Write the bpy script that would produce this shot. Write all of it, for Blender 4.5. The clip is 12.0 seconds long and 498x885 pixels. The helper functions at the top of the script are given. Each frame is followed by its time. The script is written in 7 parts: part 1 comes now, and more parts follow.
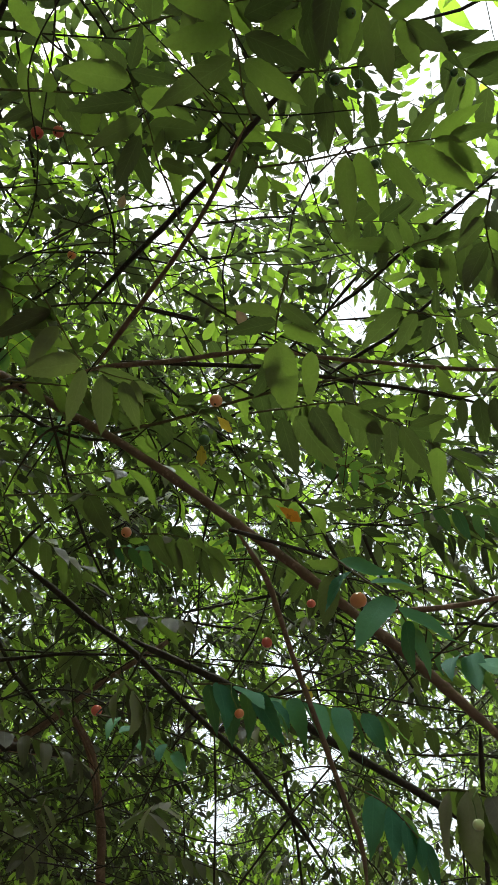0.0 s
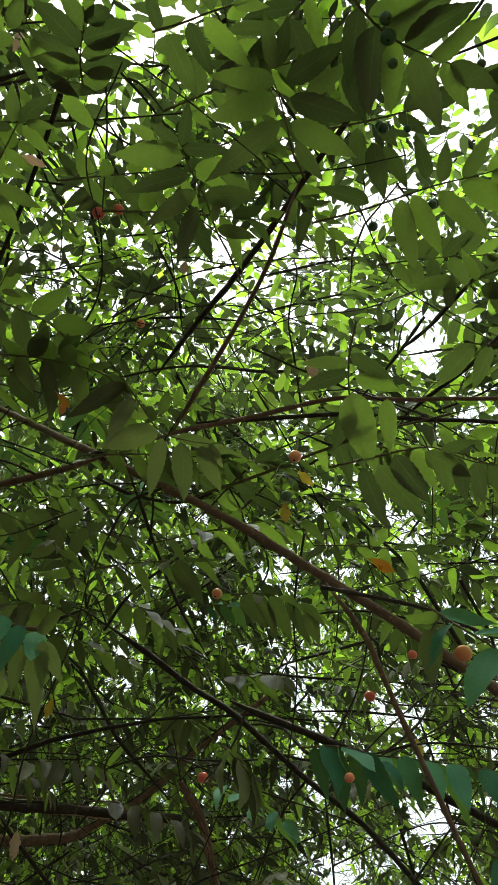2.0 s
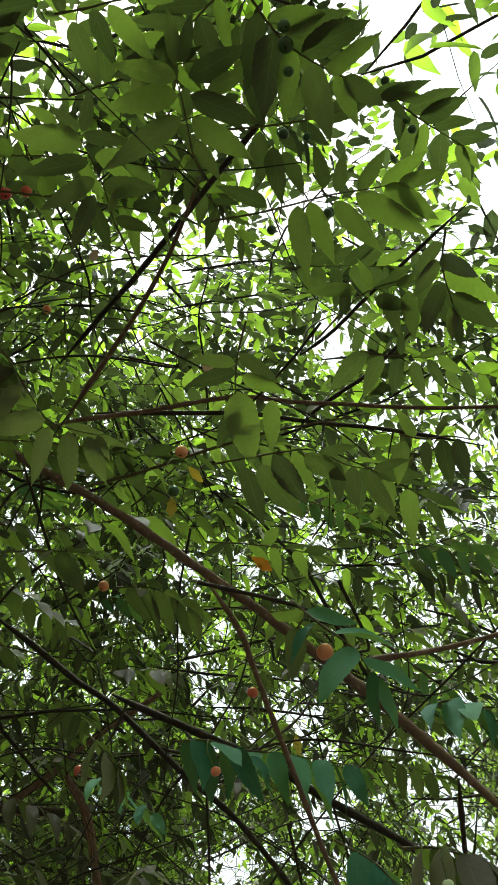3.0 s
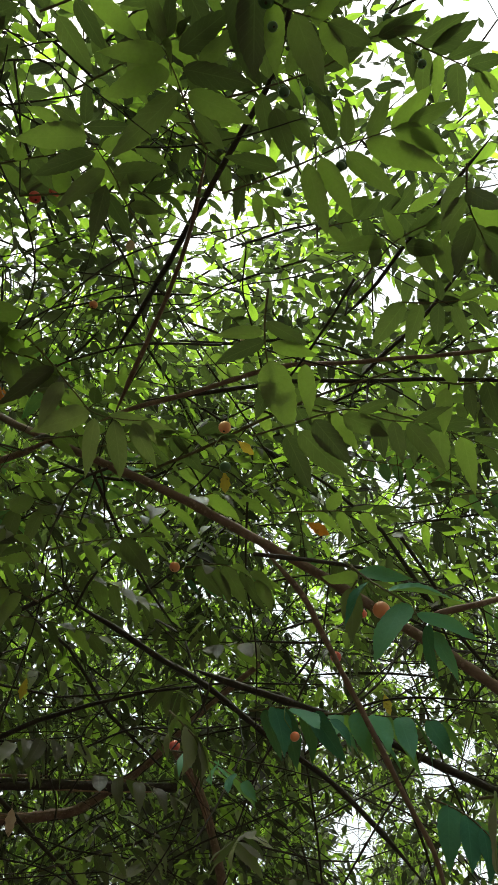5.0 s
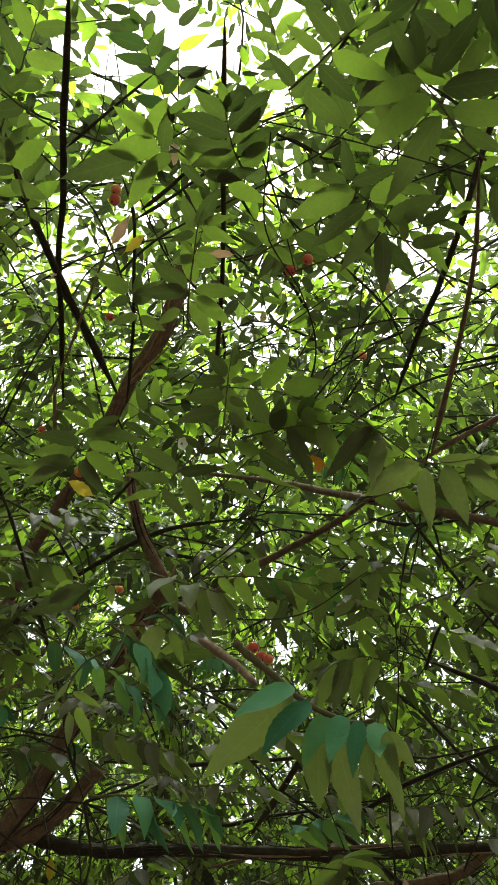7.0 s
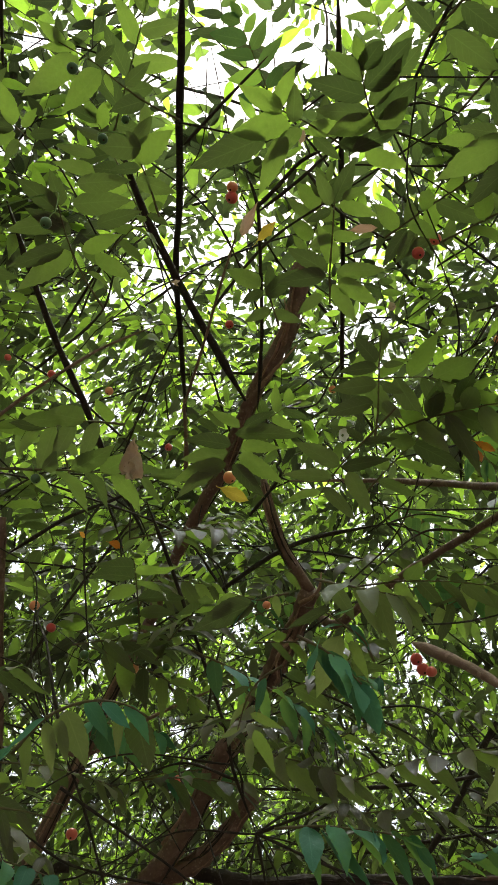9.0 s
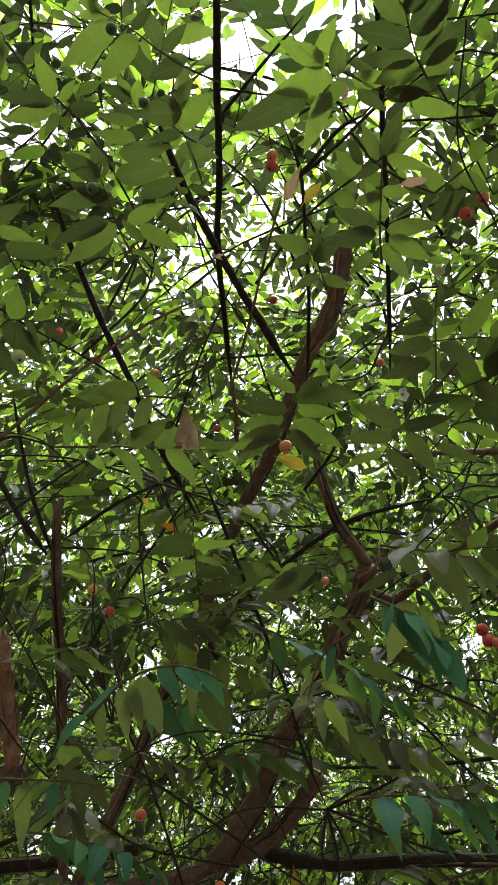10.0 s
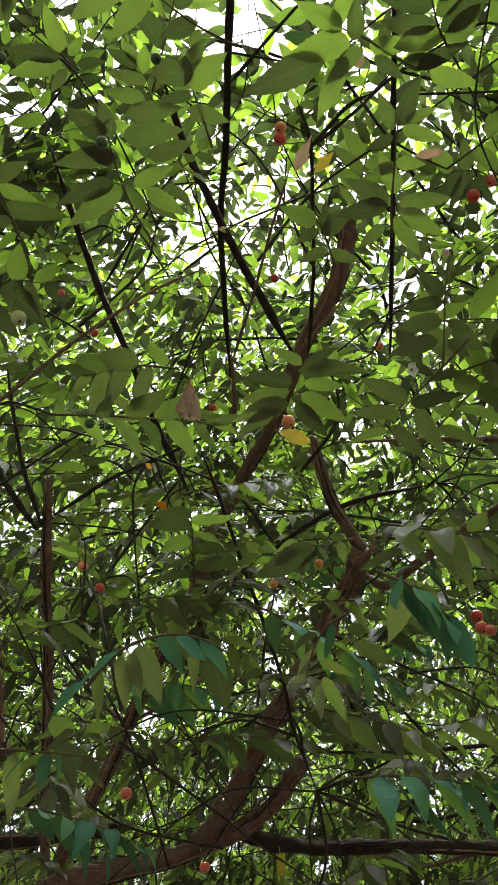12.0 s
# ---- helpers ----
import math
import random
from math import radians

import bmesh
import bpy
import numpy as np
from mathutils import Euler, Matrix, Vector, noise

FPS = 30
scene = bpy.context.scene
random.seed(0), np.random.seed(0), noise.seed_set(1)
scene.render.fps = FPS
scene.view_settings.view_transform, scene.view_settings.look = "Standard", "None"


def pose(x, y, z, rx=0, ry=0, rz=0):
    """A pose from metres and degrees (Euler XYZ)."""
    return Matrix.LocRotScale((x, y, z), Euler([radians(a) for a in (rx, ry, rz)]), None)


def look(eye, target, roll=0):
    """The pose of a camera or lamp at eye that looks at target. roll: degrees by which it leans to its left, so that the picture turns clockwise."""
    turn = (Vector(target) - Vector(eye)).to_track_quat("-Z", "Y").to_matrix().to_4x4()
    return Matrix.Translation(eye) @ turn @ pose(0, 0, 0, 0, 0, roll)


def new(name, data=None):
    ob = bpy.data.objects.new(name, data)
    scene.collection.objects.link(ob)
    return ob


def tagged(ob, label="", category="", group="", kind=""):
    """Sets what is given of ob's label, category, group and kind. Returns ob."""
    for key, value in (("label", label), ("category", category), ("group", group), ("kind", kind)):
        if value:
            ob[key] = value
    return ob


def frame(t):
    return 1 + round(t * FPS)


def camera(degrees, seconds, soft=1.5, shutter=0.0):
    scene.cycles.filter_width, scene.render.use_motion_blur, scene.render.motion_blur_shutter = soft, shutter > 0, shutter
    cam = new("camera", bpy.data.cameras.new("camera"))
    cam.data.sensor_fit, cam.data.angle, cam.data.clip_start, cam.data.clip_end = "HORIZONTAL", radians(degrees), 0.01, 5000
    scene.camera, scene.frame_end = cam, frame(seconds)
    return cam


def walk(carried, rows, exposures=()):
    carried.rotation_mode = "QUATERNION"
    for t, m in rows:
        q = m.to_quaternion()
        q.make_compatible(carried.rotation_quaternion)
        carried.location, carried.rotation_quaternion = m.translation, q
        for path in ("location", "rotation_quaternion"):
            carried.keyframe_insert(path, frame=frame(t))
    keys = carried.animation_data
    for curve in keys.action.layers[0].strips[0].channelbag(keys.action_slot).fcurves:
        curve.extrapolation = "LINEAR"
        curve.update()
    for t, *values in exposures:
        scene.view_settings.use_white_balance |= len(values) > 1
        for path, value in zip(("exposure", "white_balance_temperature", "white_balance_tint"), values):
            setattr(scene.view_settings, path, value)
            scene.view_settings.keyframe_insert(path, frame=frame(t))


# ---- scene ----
cam = camera(36.3, 12.0, soft=0.8)
PATH = [
    (0, (0.009, 0.009, 1.582), (0.078, 1.540, 2.867), -1.92),
    (0.5, (0.004, 0.006, 1.589), (0.014, 1.530, 2.884), -1.01),
    (1, (-0.010, 0.002, 1.595), (-0.138, 1.490, 2.926), -0.17),
    (1.5, (-0.007, 0.002, 1.597), (-0.205, 1.452, 2.961), -0.39),
    (2, (0.008, 0.004, 1.597), (-0.123, 1.450, 2.972), -2.13),
    (2.5, (0.029, 0.001, 1.594), (0.010, 1.455, 2.967), -3.48),
    (2.7, (0.038, 0.002, 1.592), (0.061, 1.459, 2.962), -3.89),
    (3.1, (0.051, 0.004, 1.591), (0.127, 1.471, 2.948), -4.36),
    (3.5, (0.067, 0.009, 1.590), (0.157, 1.498, 2.922), -4.39),
    (3.9, (0.081, 0.013, 1.589), (0.148, 1.524, 2.898), -4.32),
    (4.3, (0.088, 0.015, 1.589), (0.095, 1.531, 2.893), -4.49),
    (4.5, (0.092, 0.011, 1.588), (0.059, 1.521, 2.898), -4.66),
    (5, (0.092, 0.010, 1.587), (-0.070, 1.502, 2.909), -5.36),
    (5.5, (0.079, 0.018, 1.593), (-0.281, 1.466, 2.924), -5.40),
    (6, (0.045, 0.007, 1.606), (-0.488, 1.362, 2.977), -4.57),
    (6.5, (0.018, -0.012, 1.614), (-0.620, 1.257, 3.022), -3.23),
    (7, (0.006, -0.006, 1.624), (-0.720, 1.190, 3.052), -1.95),
    (7.5, (-0.010, -0.011, 1.623), (-0.828, 1.107, 3.066), 0.07),
    (7.7, (-0.027, -0.019, 1.636), (-0.869, 1.086, 3.074), -0.37),
    (8.1, (-0.041, -0.017, 1.641), (-0.917, 1.050, 3.088), 0.19),
    (8.5, (-0.058, -0.007, 1.647), (-0.948, 1.033, 3.105), 0.53),
    (8.9, (-0.074, 0.005, 1.651), (-0.975, 1.024, 3.118), 0.74),
    (9.3, (-0.085, 0.012, 1.652), (-1.008, 1.012, 3.118), 0.96),
    (9.5, (-0.089, 0.010, 1.645), (-1.025, 1.004, 3.108), 0.76),
    (10, (-0.106, 0.017, 1.647), (-1.101, 0.970, 3.097), 1.51),
    (10.5, (-0.118, 0.014, 1.647), (-1.169, 0.920, 3.086), 2.54),
    (11, (-0.124, 0.018, 1.646), (-1.187, 0.922, 3.078), 2.63),
    (11.5, (-0.128, 0.022, 1.645), (-1.175, 0.955, 3.071), 2.53),
    (12, (-0.131, 0.023, 1.647), (-1.116, 1.013, 3.079), 2.26),
]
# exposure and white balance, which rise a little towards the shaded trunk
EXPOSURES = ((0, 1.7, 6300, 3), (2.7, 1.78, 6500, -3), (4.5, 1.54, 6450, 1), (5, 1.66, 6500, 2), (6, 2.15, 6900, -3), (7.7, 2.25, 6850, -1), (9.5, 2.2, 6350, 11), (12, 2.38, 6300, 11))
walk(cam, [(t, look(eye, target, roll)) for t, eye, target, roll in PATH], EXPOSURES)

# ---- world and sun: bright overcast sky ----
SKY_STRENGTH, CLOUD_WHITE, SUN_POWER = 0.08, 0.46, 5.0
SUN_HEIGHT, SUN_TURN = 76.0, 335.0
world = bpy.data.worlds.new("overcast_sky")
scene.world = world
world.use_nodes = True
wn, wl = world.node_tree.nodes, world.node_tree.links
sky = wn.new("ShaderNodeTexSky")
sky.sky_type, sky.sun_disc = "NISHITA", False
sky.sun_elevation, sky.sun_rotation = radians(SUN_HEIGHT), radians(SUN_TURN)
sky.air_density, sky.dust_density = 1.0, 4.0
back = wn["Background"]
back.inputs["Strength"].default_value = 1.0
dim = wn.new("ShaderNodeVectorMath")
dim.operation = "SCALE"
dim.inputs["Scale"].default_value = SKY_STRENGTH
veil = wn.new("ShaderNodeMix")
veil.data_type = "RGBA"
veil.inputs["Factor"].default_value = 0.8
veil.inputs["B"].default_value = (CLOUD_WHITE * 0.95, CLOUD_WHITE * 0.985, CLOUD_WHITE, 1)
wl.new(sky.outputs["Color"], dim.inputs[0])
wl.new(dim.outputs["Vector"], veil.inputs["A"])
wl.new(veil.outputs["Result"], back.inputs["Color"])
sun = new("sun", bpy.data.lights.new("sun", "SUN"))
sun.data.energy, sun.data.angle, sun.data.color = SUN_POWER, radians(28), (1.0, 0.97, 0.9)
az, el = radians(SUN_TURN), radians(SUN_HEIGHT)
sun.matrix_world = look((math.sin(az) * math.cos(el) * 20, math.cos(az) * math.cos(el) * 20, math.sin(el) * 20), (0, 0, 0))


# ---- materials ----
def material(name):
    m = bpy.data.materials.new(name)
    m.use_nodes = True
    nt = m.node_tree
    nt.nodes.clear()
    out = nt.nodes.new("ShaderNodeOutputMaterial")
    return m, nt, out


def link(nt, a, b):
    nt.links.new(a, b)


def ramp(nt, fac, stops):
    node = nt.nodes.new("ShaderNodeValToRGB")
    el = node.color_ramp.elements
    while len(el) < len(stops):
        el.new(0.5)
    for e, (p, c) in zip(el, stops):
        e.position, e.color = p, (*c, 1)
    link(nt, fac, node.inputs["Fac"])
    return node.outputs["Color"]


def maths(nt, op, a, b=None):
    node = nt.nodes.new("ShaderNodeMath")
    node.operation = op
    for i, v in enumerate((a, b)):
        if v is None:
            continue
        if isinstance(v, (int, float)):
            node.inputs[i].default_value = v
        else:
            link(nt, v, node.inputs[i])
    return node.outputs[0]


def mixed(nt, fac, a, b, blend="MIX"):
    node = nt.nodes.new("ShaderNodeMix")
    node.data_type, node.blend_type = "RGBA", blend
    for key, v in (("Factor", fac), ("A", a), ("B", b)):
        if isinstance(v, tuple):
            node.inputs[key].default_value = (*v, 1)
        elif isinstance(v, (int, float)):
            node.inputs[key].default_value = v
        else:
            link(nt, v, node.inputs[key])
    return node.outputs["Result"]


def textured_noise(nt, scale, detail=4.0, rough=0.6, vector=None):
    node = nt.nodes.new("ShaderNodeTexNoise")
    node.inputs["Scale"].default_value, node.inputs["Detail"].default_value = scale, detail
    node.inputs["Roughness"].default_value = rough
    if vector is not None:
        link(nt, vector, node.inputs["Vector"])
    return node.outputs["Fac"]


def leaf_material(name, reflect, through_colour, island=True, gloss=0.48, spots=0.0, mottle=12.0):
    """A thin leaf: it reflects little, lets green light through, and has pale veins."""
    m, nt, out = material(name)
    if island:
        rnd = nt.nodes.new("ShaderNodeNewGeometry").outputs["Random Per Island"]
    else:
        rnd = nt.nodes.new("ShaderNodeObjectInfo").outputs["Random"]
    uv = nt.nodes.new("ShaderNodeUVMap")
    uv.uv_map = "UVMap"
    sep = nt.nodes.new("ShaderNodeSeparateXYZ")
    link(nt, uv.outputs["UV"], sep.inputs[0])
    along, across = sep.outputs["X"], maths(nt, "ABSOLUTE", sep.outputs["Y"])
    # midrib and side veins that run forwards from it
    rib = maths(nt, "LESS_THAN", across, 0.045)
    slant = maths(nt, "SUBTRACT", along, maths(nt, "MULTIPLY", across, 0.22))
    wave = maths(nt, "FRACT", maths(nt, "MULTIPLY", slant, 8.0))
    side = maths(nt, "MULTIPLY", maths(nt, "LESS_THAN", wave, 0.12), 0.55)
    vein = maths(nt, "MAXIMUM", rib, side)
    geo = nt.nodes.new("ShaderNodeNewGeometry")
    patch = textured_noise(nt, mottle, 3.0, 0.6, geo.outputs["Position"])
    fine = textured_noise(nt, 260.0, 2.0, 0.6, geo.outputs["Position"])
    hue = maths(nt, "ADD", maths(nt, "MULTIPLY", rnd, 0.65), maths(nt, "MULTIPLY", patch, 0.35))
    colours = []
    for stops in (reflect, through_colour):
        c = ramp(nt, hue, [(0.28, stops[0]), (0.52, stops[1]), (0.76, stops[2])])
        c = mixed(nt, maths(nt, "MULTIPLY", vein, 0.16), c, tuple(min(1, v * 1.7 + 0.02) for v in stops[1]))
        c = mixed(nt, maths(nt, "MULTIPLY", fine, 0.35), c, tuple(v * 0.6 for v in stops[1]))
        if spots:
            spot = ramp(nt, textured_noise(nt, 90.0, 3.0, 0.7, geo.outputs["Position"]), [(0.62, (0, 0, 0)), (0.7, (1, 1, 1)), (1, (1, 1, 1))])
            c = mixed(nt, maths(nt, "MULTIPLY", spot, spots), c, (0.08, 0.035, 0.012))
        colours.append(c)
    bump = nt.nodes.new("ShaderNodeBump")
    bump.inputs["Strength"].default_value, bump.inputs["Distance"].default_value = 0.35, 0.002
    link(nt, maths(nt, "ADD", maths(nt, "MULTIPLY", vein, -0.6), fine), bump.inputs["Height"])
    d, t, g = (nt.nodes.new("ShaderNodeBsdf" + k) for k in ("Diffuse", "Translucent", "Glossy"))
    link(nt, colours[0], d.inputs["Color"])
    link(nt, colours[1], t.inputs["Color"])
    g.inputs["Roughness"].default_value = gloss
    g.inputs["Color"].default_value = (0.85, 0.93, 1.0, 1)
    for b in (d, g):
        link(nt, bump.outputs["Normal"], b.inputs["Normal"])
    body, skin = nt.nodes.new("ShaderNodeMixShader"), nt.nodes.new("ShaderNodeMixShader")
    body.inputs[0].default_value = 0.5
    link(nt, d.outputs[0], body.inputs[1])
    link(nt, t.outputs[0], body.inputs[2])
    facing = nt.nodes.new("ShaderNodeLayerWeight").outputs["Facing"]
    sheen = maths(nt, "ADD", maths(nt, "MULTIPLY", maths(nt, "POWER", facing, 3.0), 0.048), 0.013)
    link(nt, sheen, skin.inputs[0])
    link(nt, body.outputs[0], skin.inputs[1])
    link(nt, g.outputs[0], skin.inputs[2])
    link(nt, skin.outputs[0], out.inputs["Surface"])
    return m


# near leaves pass less light than CROWN leaves: shade put into their colour
GREEN_R = [(0.112, 0.091, 0.066), (0.160, 0.133, 0.098), (0.216, 0.182, 0.134)]
GREEN_T = [(0.044, 0.072, 0.015), (0.100, 0.156, 0.024), (0.212, 0.345, 0.034)]
CROWN_R = [(0.100, 0.083, 0.068), (0.164, 0.138, 0.116), (0.226, 0.194, 0.164)]
CROWN_T = [(0.017, 0.026, 0.010), (0.078, 0.122, 0.026), (0.420, 0.720, 0.048)]
SKY_SHEEN_R = [(0.055, 0.210, 0.125), (0.070, 0.260, 0.150), (0.100, 0.310, 0.170)]
PALE_R = [(0.15, 0.165, 0.095), (0.19, 0.20, 0.115), (0.235, 0.245, 0.14)]
PALE_T = [(0.115, 0.165, 0.03), (0.150, 0.205, 0.04), (0.190, 0.250, 0.05)]
leaf_mat = leaf_material("leaf_green", GREEN_R, GREEN_T, island=False)
foliage_mat = leaf_material("leaf_green_massed", CROWN_R, CROWN_T, island=True)
# leaf tops: the sky's bluish reflection is put into this blue-green
sky_sheen_mat = leaf_material("leaf_sky_sheen", SKY_SHEEN_R, GREEN_T, island=False, gloss=0.6)
pale_mat = leaf_material("leaf_pale_downy", PALE_R, PALE_T, island=False, gloss=0.6)
orange_mat = leaf_material("leaf_orange", [(0.50, 0.16, 0.02), (0.62, 0.24, 0.03), (0.66, 0.34, 0.05)],
                           [(0.60, 0.18, 0.02), (0.75, 0.28, 0.03), (0.75, 0.40, 0.05)], island=False, spots=0.5, mottle=40)
yellow_mat = leaf_material("leaf_yellow", [(0.45, 0.33, 0.04), (0.55, 0.42, 0.06), (0.60, 0.50, 0.09)],
                           [(0.60, 0.42, 0.04), (0.70, 0.52, 0.06), (0.75, 0.60, 0.09)], island=False, spots=0.7, mottle=40)
dry_mat = leaf_material("leaf_dry_brown", [(0.34, 0.21, 0.14), (0.48, 0.33, 0.23), (0.62, 0.47, 0.36)],
                        [(0.30, 0.16, 0.09), (0.42, 0.26, 0.16), (0.50, 0.34, 0.22)], island=False, gloss=0.7, spots=0.6, mottle=60)


def bark_material(name, dark, mid, light, scale=1.0):
    m, nt, out = material(name)
    geo = nt.nodes.new("ShaderNodeNewGeometry")
    pos = geo.outputs["Position"]
    grain = textured_noise(nt, 55.0 * scale, 6.0, 0.7, pos)
    blotch = textured_noise(nt, 9.0 * scale, 4.0, 0.6, pos)
    # furrows that run along the wood
    uv = nt.nodes.new("ShaderNodeUVMap")
    uv.uv_map = "UVMap"
    stretch = nt.nodes.new("ShaderNodeMapping")
    stretch.inputs["Scale"].default_value = (1.0, 0.09, 1.0)
    link(nt, uv.outputs["UV"], stretch.inputs["Vector"])
    furrow = textured_noise(nt, 420.0, 3.0, 0.6, stretch.outputs["Vector"])
    grain = maths(nt, "ADD", maths(nt, "MULTIPLY", grain, 0.45), maths(nt, "MULTIPLY", furrow, 0.55))
    spots = nt.nodes.new("ShaderNodeTexVoronoi")
    spots.inputs["Scale"].default_value = 120.0 * scale
    link(nt, pos, spots.inputs["Vector"])
    c = ramp(nt, grain, [(0.36, dark), (0.52, mid), (0.72, light)])
    c = mixed(nt, maths(nt, "MULTIPLY", blotch, 0.45), c, mid)
    lent = maths(nt, "LESS_THAN", spots.outputs["Distance"], 0.22)
    c = mixed(nt, maths(nt, "MULTIPLY", lent, 0.14), c, tuple(min(1, v * 1.5) for v in light))
    bsdf = nt.nodes.new("ShaderNodeBsdfPrincipled")
    link(nt, c, bsdf.inputs["Base Color"])
    bsdf.inputs["Roughness"].default_value = 0.78
    bsdf.inputs["Specular IOR Level"].default_value = 0.25
    bump = nt.nodes.new("ShaderNodeBump")
    bump.inputs["Strength"].default_value, bump.inputs["Distance"].default_value = 1.0, 0.006
    link(nt, grain, bump.inputs["Height"])
    link(nt, bump.outputs["Normal"], bsdf.inputs["Normal"])
    link(nt, bsdf.outputs[0], out.inputs["Surface"])
    return m


bark_mat = bark_material("bark_red_brown", (0.045, 0.026, 0.020), (0.150, 0.090, 0.066), (0.42, 0.29, 0.22))
# darker copy of the bark: backlit shade is put into the colour
shaded_bark_mat = bark_material("bark_shaded", (0.009, 0.006, 0.005), (0.030, 0.021, 0.016), (0.12, 0.09, 0.07))
twig_mat = bark_material("twig_brown_green", (0.05, 0.038, 0.02), (0.09, 0.07, 0.035), (0.16, 0.14, 0.08), 2.0)
stalk_mat = bark_material("stalk_green", (0.07, 0.12, 0.03), (0.12, 0.18, 0.05), (0.2, 0.26, 0.1), 3.0)
stub_mat = bark_material("bark_torn_red", (0.045, 0.020, 0.015), (0.25, 0.125, 0.085), (0.66, 0.48, 0.38), 0.8)
torn_mat = bark_material("torn_wood", (0.10, 0.05, 0.035), (0.26, 0.15, 0.10), (0.52, 0.38, 0.29), 1.6)


def berry_material(name, low, high, seed_scale=1.0):
    m, nt, out = material(name)
    info = nt.nodes.new("ShaderNodeObjectInfo")
    geo = nt.nodes.new("ShaderNodeNewGeometry")
    fac = maths(nt, "ADD", maths(nt, "MULTIPLY", info.outputs["Random"], 0.5), maths(nt, "MULTIPLY", textured_noise(nt, 70.0, 3.0, 0.5, geo.outputs["Position"]), 0.5))
    bsdf = nt.nodes.new("ShaderNodeBsdfPrincipled")
    link(nt, ramp(nt, fac, [(0.25, low), (0.75, high)]), bsdf.inputs["Base Color"])
    bsdf.inputs["Roughness"].default_value = 0.35
    bsdf.inputs["Subsurface Weight"].default_value = 0.3
    bsdf.inputs["Subsurface Radius"].default_value = (0.006, 0.002, 0.001)
    link(nt, bsdf.outputs[0], out.inputs["Surface"])
    return m


red_berry_mat = berry_material("berry_red", (0.55, 0.06, 0.055), (0.66, 0.14, 0.10))
orange_berry_mat = berry_material("berry_orange", (0.70, 0.20, 0.09), (0.78, 0.34, 0.16))
green_berry_mat = berry_material("berry_green", (0.035, 0.085, 0.03), (0.06, 0.12, 0.04))
pale_berry_mat = berry_material("berry_pale", (0.42, 0.48, 0.2), (0.5, 0.55, 0.28))
scar_mat = bark_material("berry_scar", (0.03, 0.02, 0.012), (0.05, 0.035, 0.02), (0.08, 0.06, 0.03), 3.0)

# ground out of view, darkened so that less light bounces up to the leaves
soil, nt, out = material("unseen_ground")
geo = nt.nodes.new("ShaderNodeNewGeometry")
c = ramp(nt, textured_noise(nt, 3.0, 8.0, 0.7, geo.outputs["Position"]), [(0.3, (0.028, 0.021, 0.014)), (0.55, (0.060, 0.046, 0.031)), (0.75, (0.052, 0.056, 0.024))])
b = nt.nodes.new("ShaderNodeBsdfPrincipled")
b.inputs["Roughness"].default_value = 0.95
link(nt, c, b.inputs["Base Color"])
link(nt, b.outputs[0], out.inputs["Surface"])


# ---- builders ----
def part(name, bm, mat, parent, label=""):
    """Links a bmesh as one mesh object under a thing or a part."""
    me = bpy.data.meshes.new(name)
    bm.to_mesh(me)
    bm.free()
    for m in mat if isinstance(mat, (list, tuple)) else (mat,):
        me.materials.append(m)
    for p in me.polygons:
        p.use_smooth = True
    ob = new(name, me)
    if parent is not None:
        ob.parent = parent
        ob.matrix_parent_inverse = parent.matrix_basis.inverted()
    return tagged(ob, label)


def smooth_line(points, steps):
    """Points on a smooth line through the given ones."""
    p = [Vector(v) for v in points]
    p = [p[0] * 2 - p[1], *p, p[-1] * 2 - p[-2]]
    line = []
    for i in range(1, len(p) - 2):
        a, b, c, d = p[i - 1 : i + 3]
        for s in range(steps):
            u = s / steps
            line.append(0.5 * (2 * b + (c - a) * u + (2 * a - 5 * b + 4 * c - d) * u * u + (3 * b - a - 3 * c + d) * u**3))
    return line + [p[-2]]


def tube(bm, line, radii, sides=8, lump=0.0, seed=0.0, cap=True):
    """A tube along a line, with a radius at each point and lumps of its own."""
    rings, ref, far, reach = [], Vector((0.31, 0.17, 0.93)), 0.0, []
    uv = bm.loops.layers.uv.verify()
    for i, (q, r) in enumerate(zip(line, radii)):
        d = (line[min(i + 1, len(line) - 1)] - line[max(i - 1, 0)]).normalized()
        if abs(d.dot(ref)) > 0.95:
            ref = Vector((0.93, 0.31, 0.17))
        x = d.cross(ref).normalized()
        y = d.cross(x)
        ring = []
        far += (q - line[max(i - 1, 0)]).length
        reach.append((far, 2 * math.pi * r / sides))
        for k in range(sides):
            a = 2 * math.pi * k / sides
            o = x * math.cos(a) + y * math.sin(a)
            rr = r * (1 + lump * noise.noise((q + o * r) * (0.9 / max(r, 0.003)) + Vector((seed, 0, 0))))
            if lump > 0.35 and sides > 13:
                rr *= 1 + 0.05 * math.sin(5 * a + 9 * far + seed) + 0.04 * math.sin(9 * a - 14 * far)
            ring.append(bm.verts.new(q + o * rr))
        rings.append(ring)
    for i, (a, b) in enumerate(zip(rings, rings[1:])):
        for k in range(sides):
            f = bm.faces.new((a[k], a[(k + 1) % sides], b[(k + 1) % sides], b[k]))
            for loop, (j, e) in zip(f.loops, ((k, 0), (k + 1, 0), (k + 1, 1), (k, 1))):
                loop[uv].uv = (reach[i + e][1] * j, reach[i + e][0])
    if cap:
        bm.faces.new(rings[0][::-1])
        bm.faces.new(rings[-1])


WOOD = []  # points along twigs and branches, to which berry stalks reach
FREE = []  # places of fruits and dead leaves kept in clear sight of the camera
BOLD = []  # points along the branches and limbs


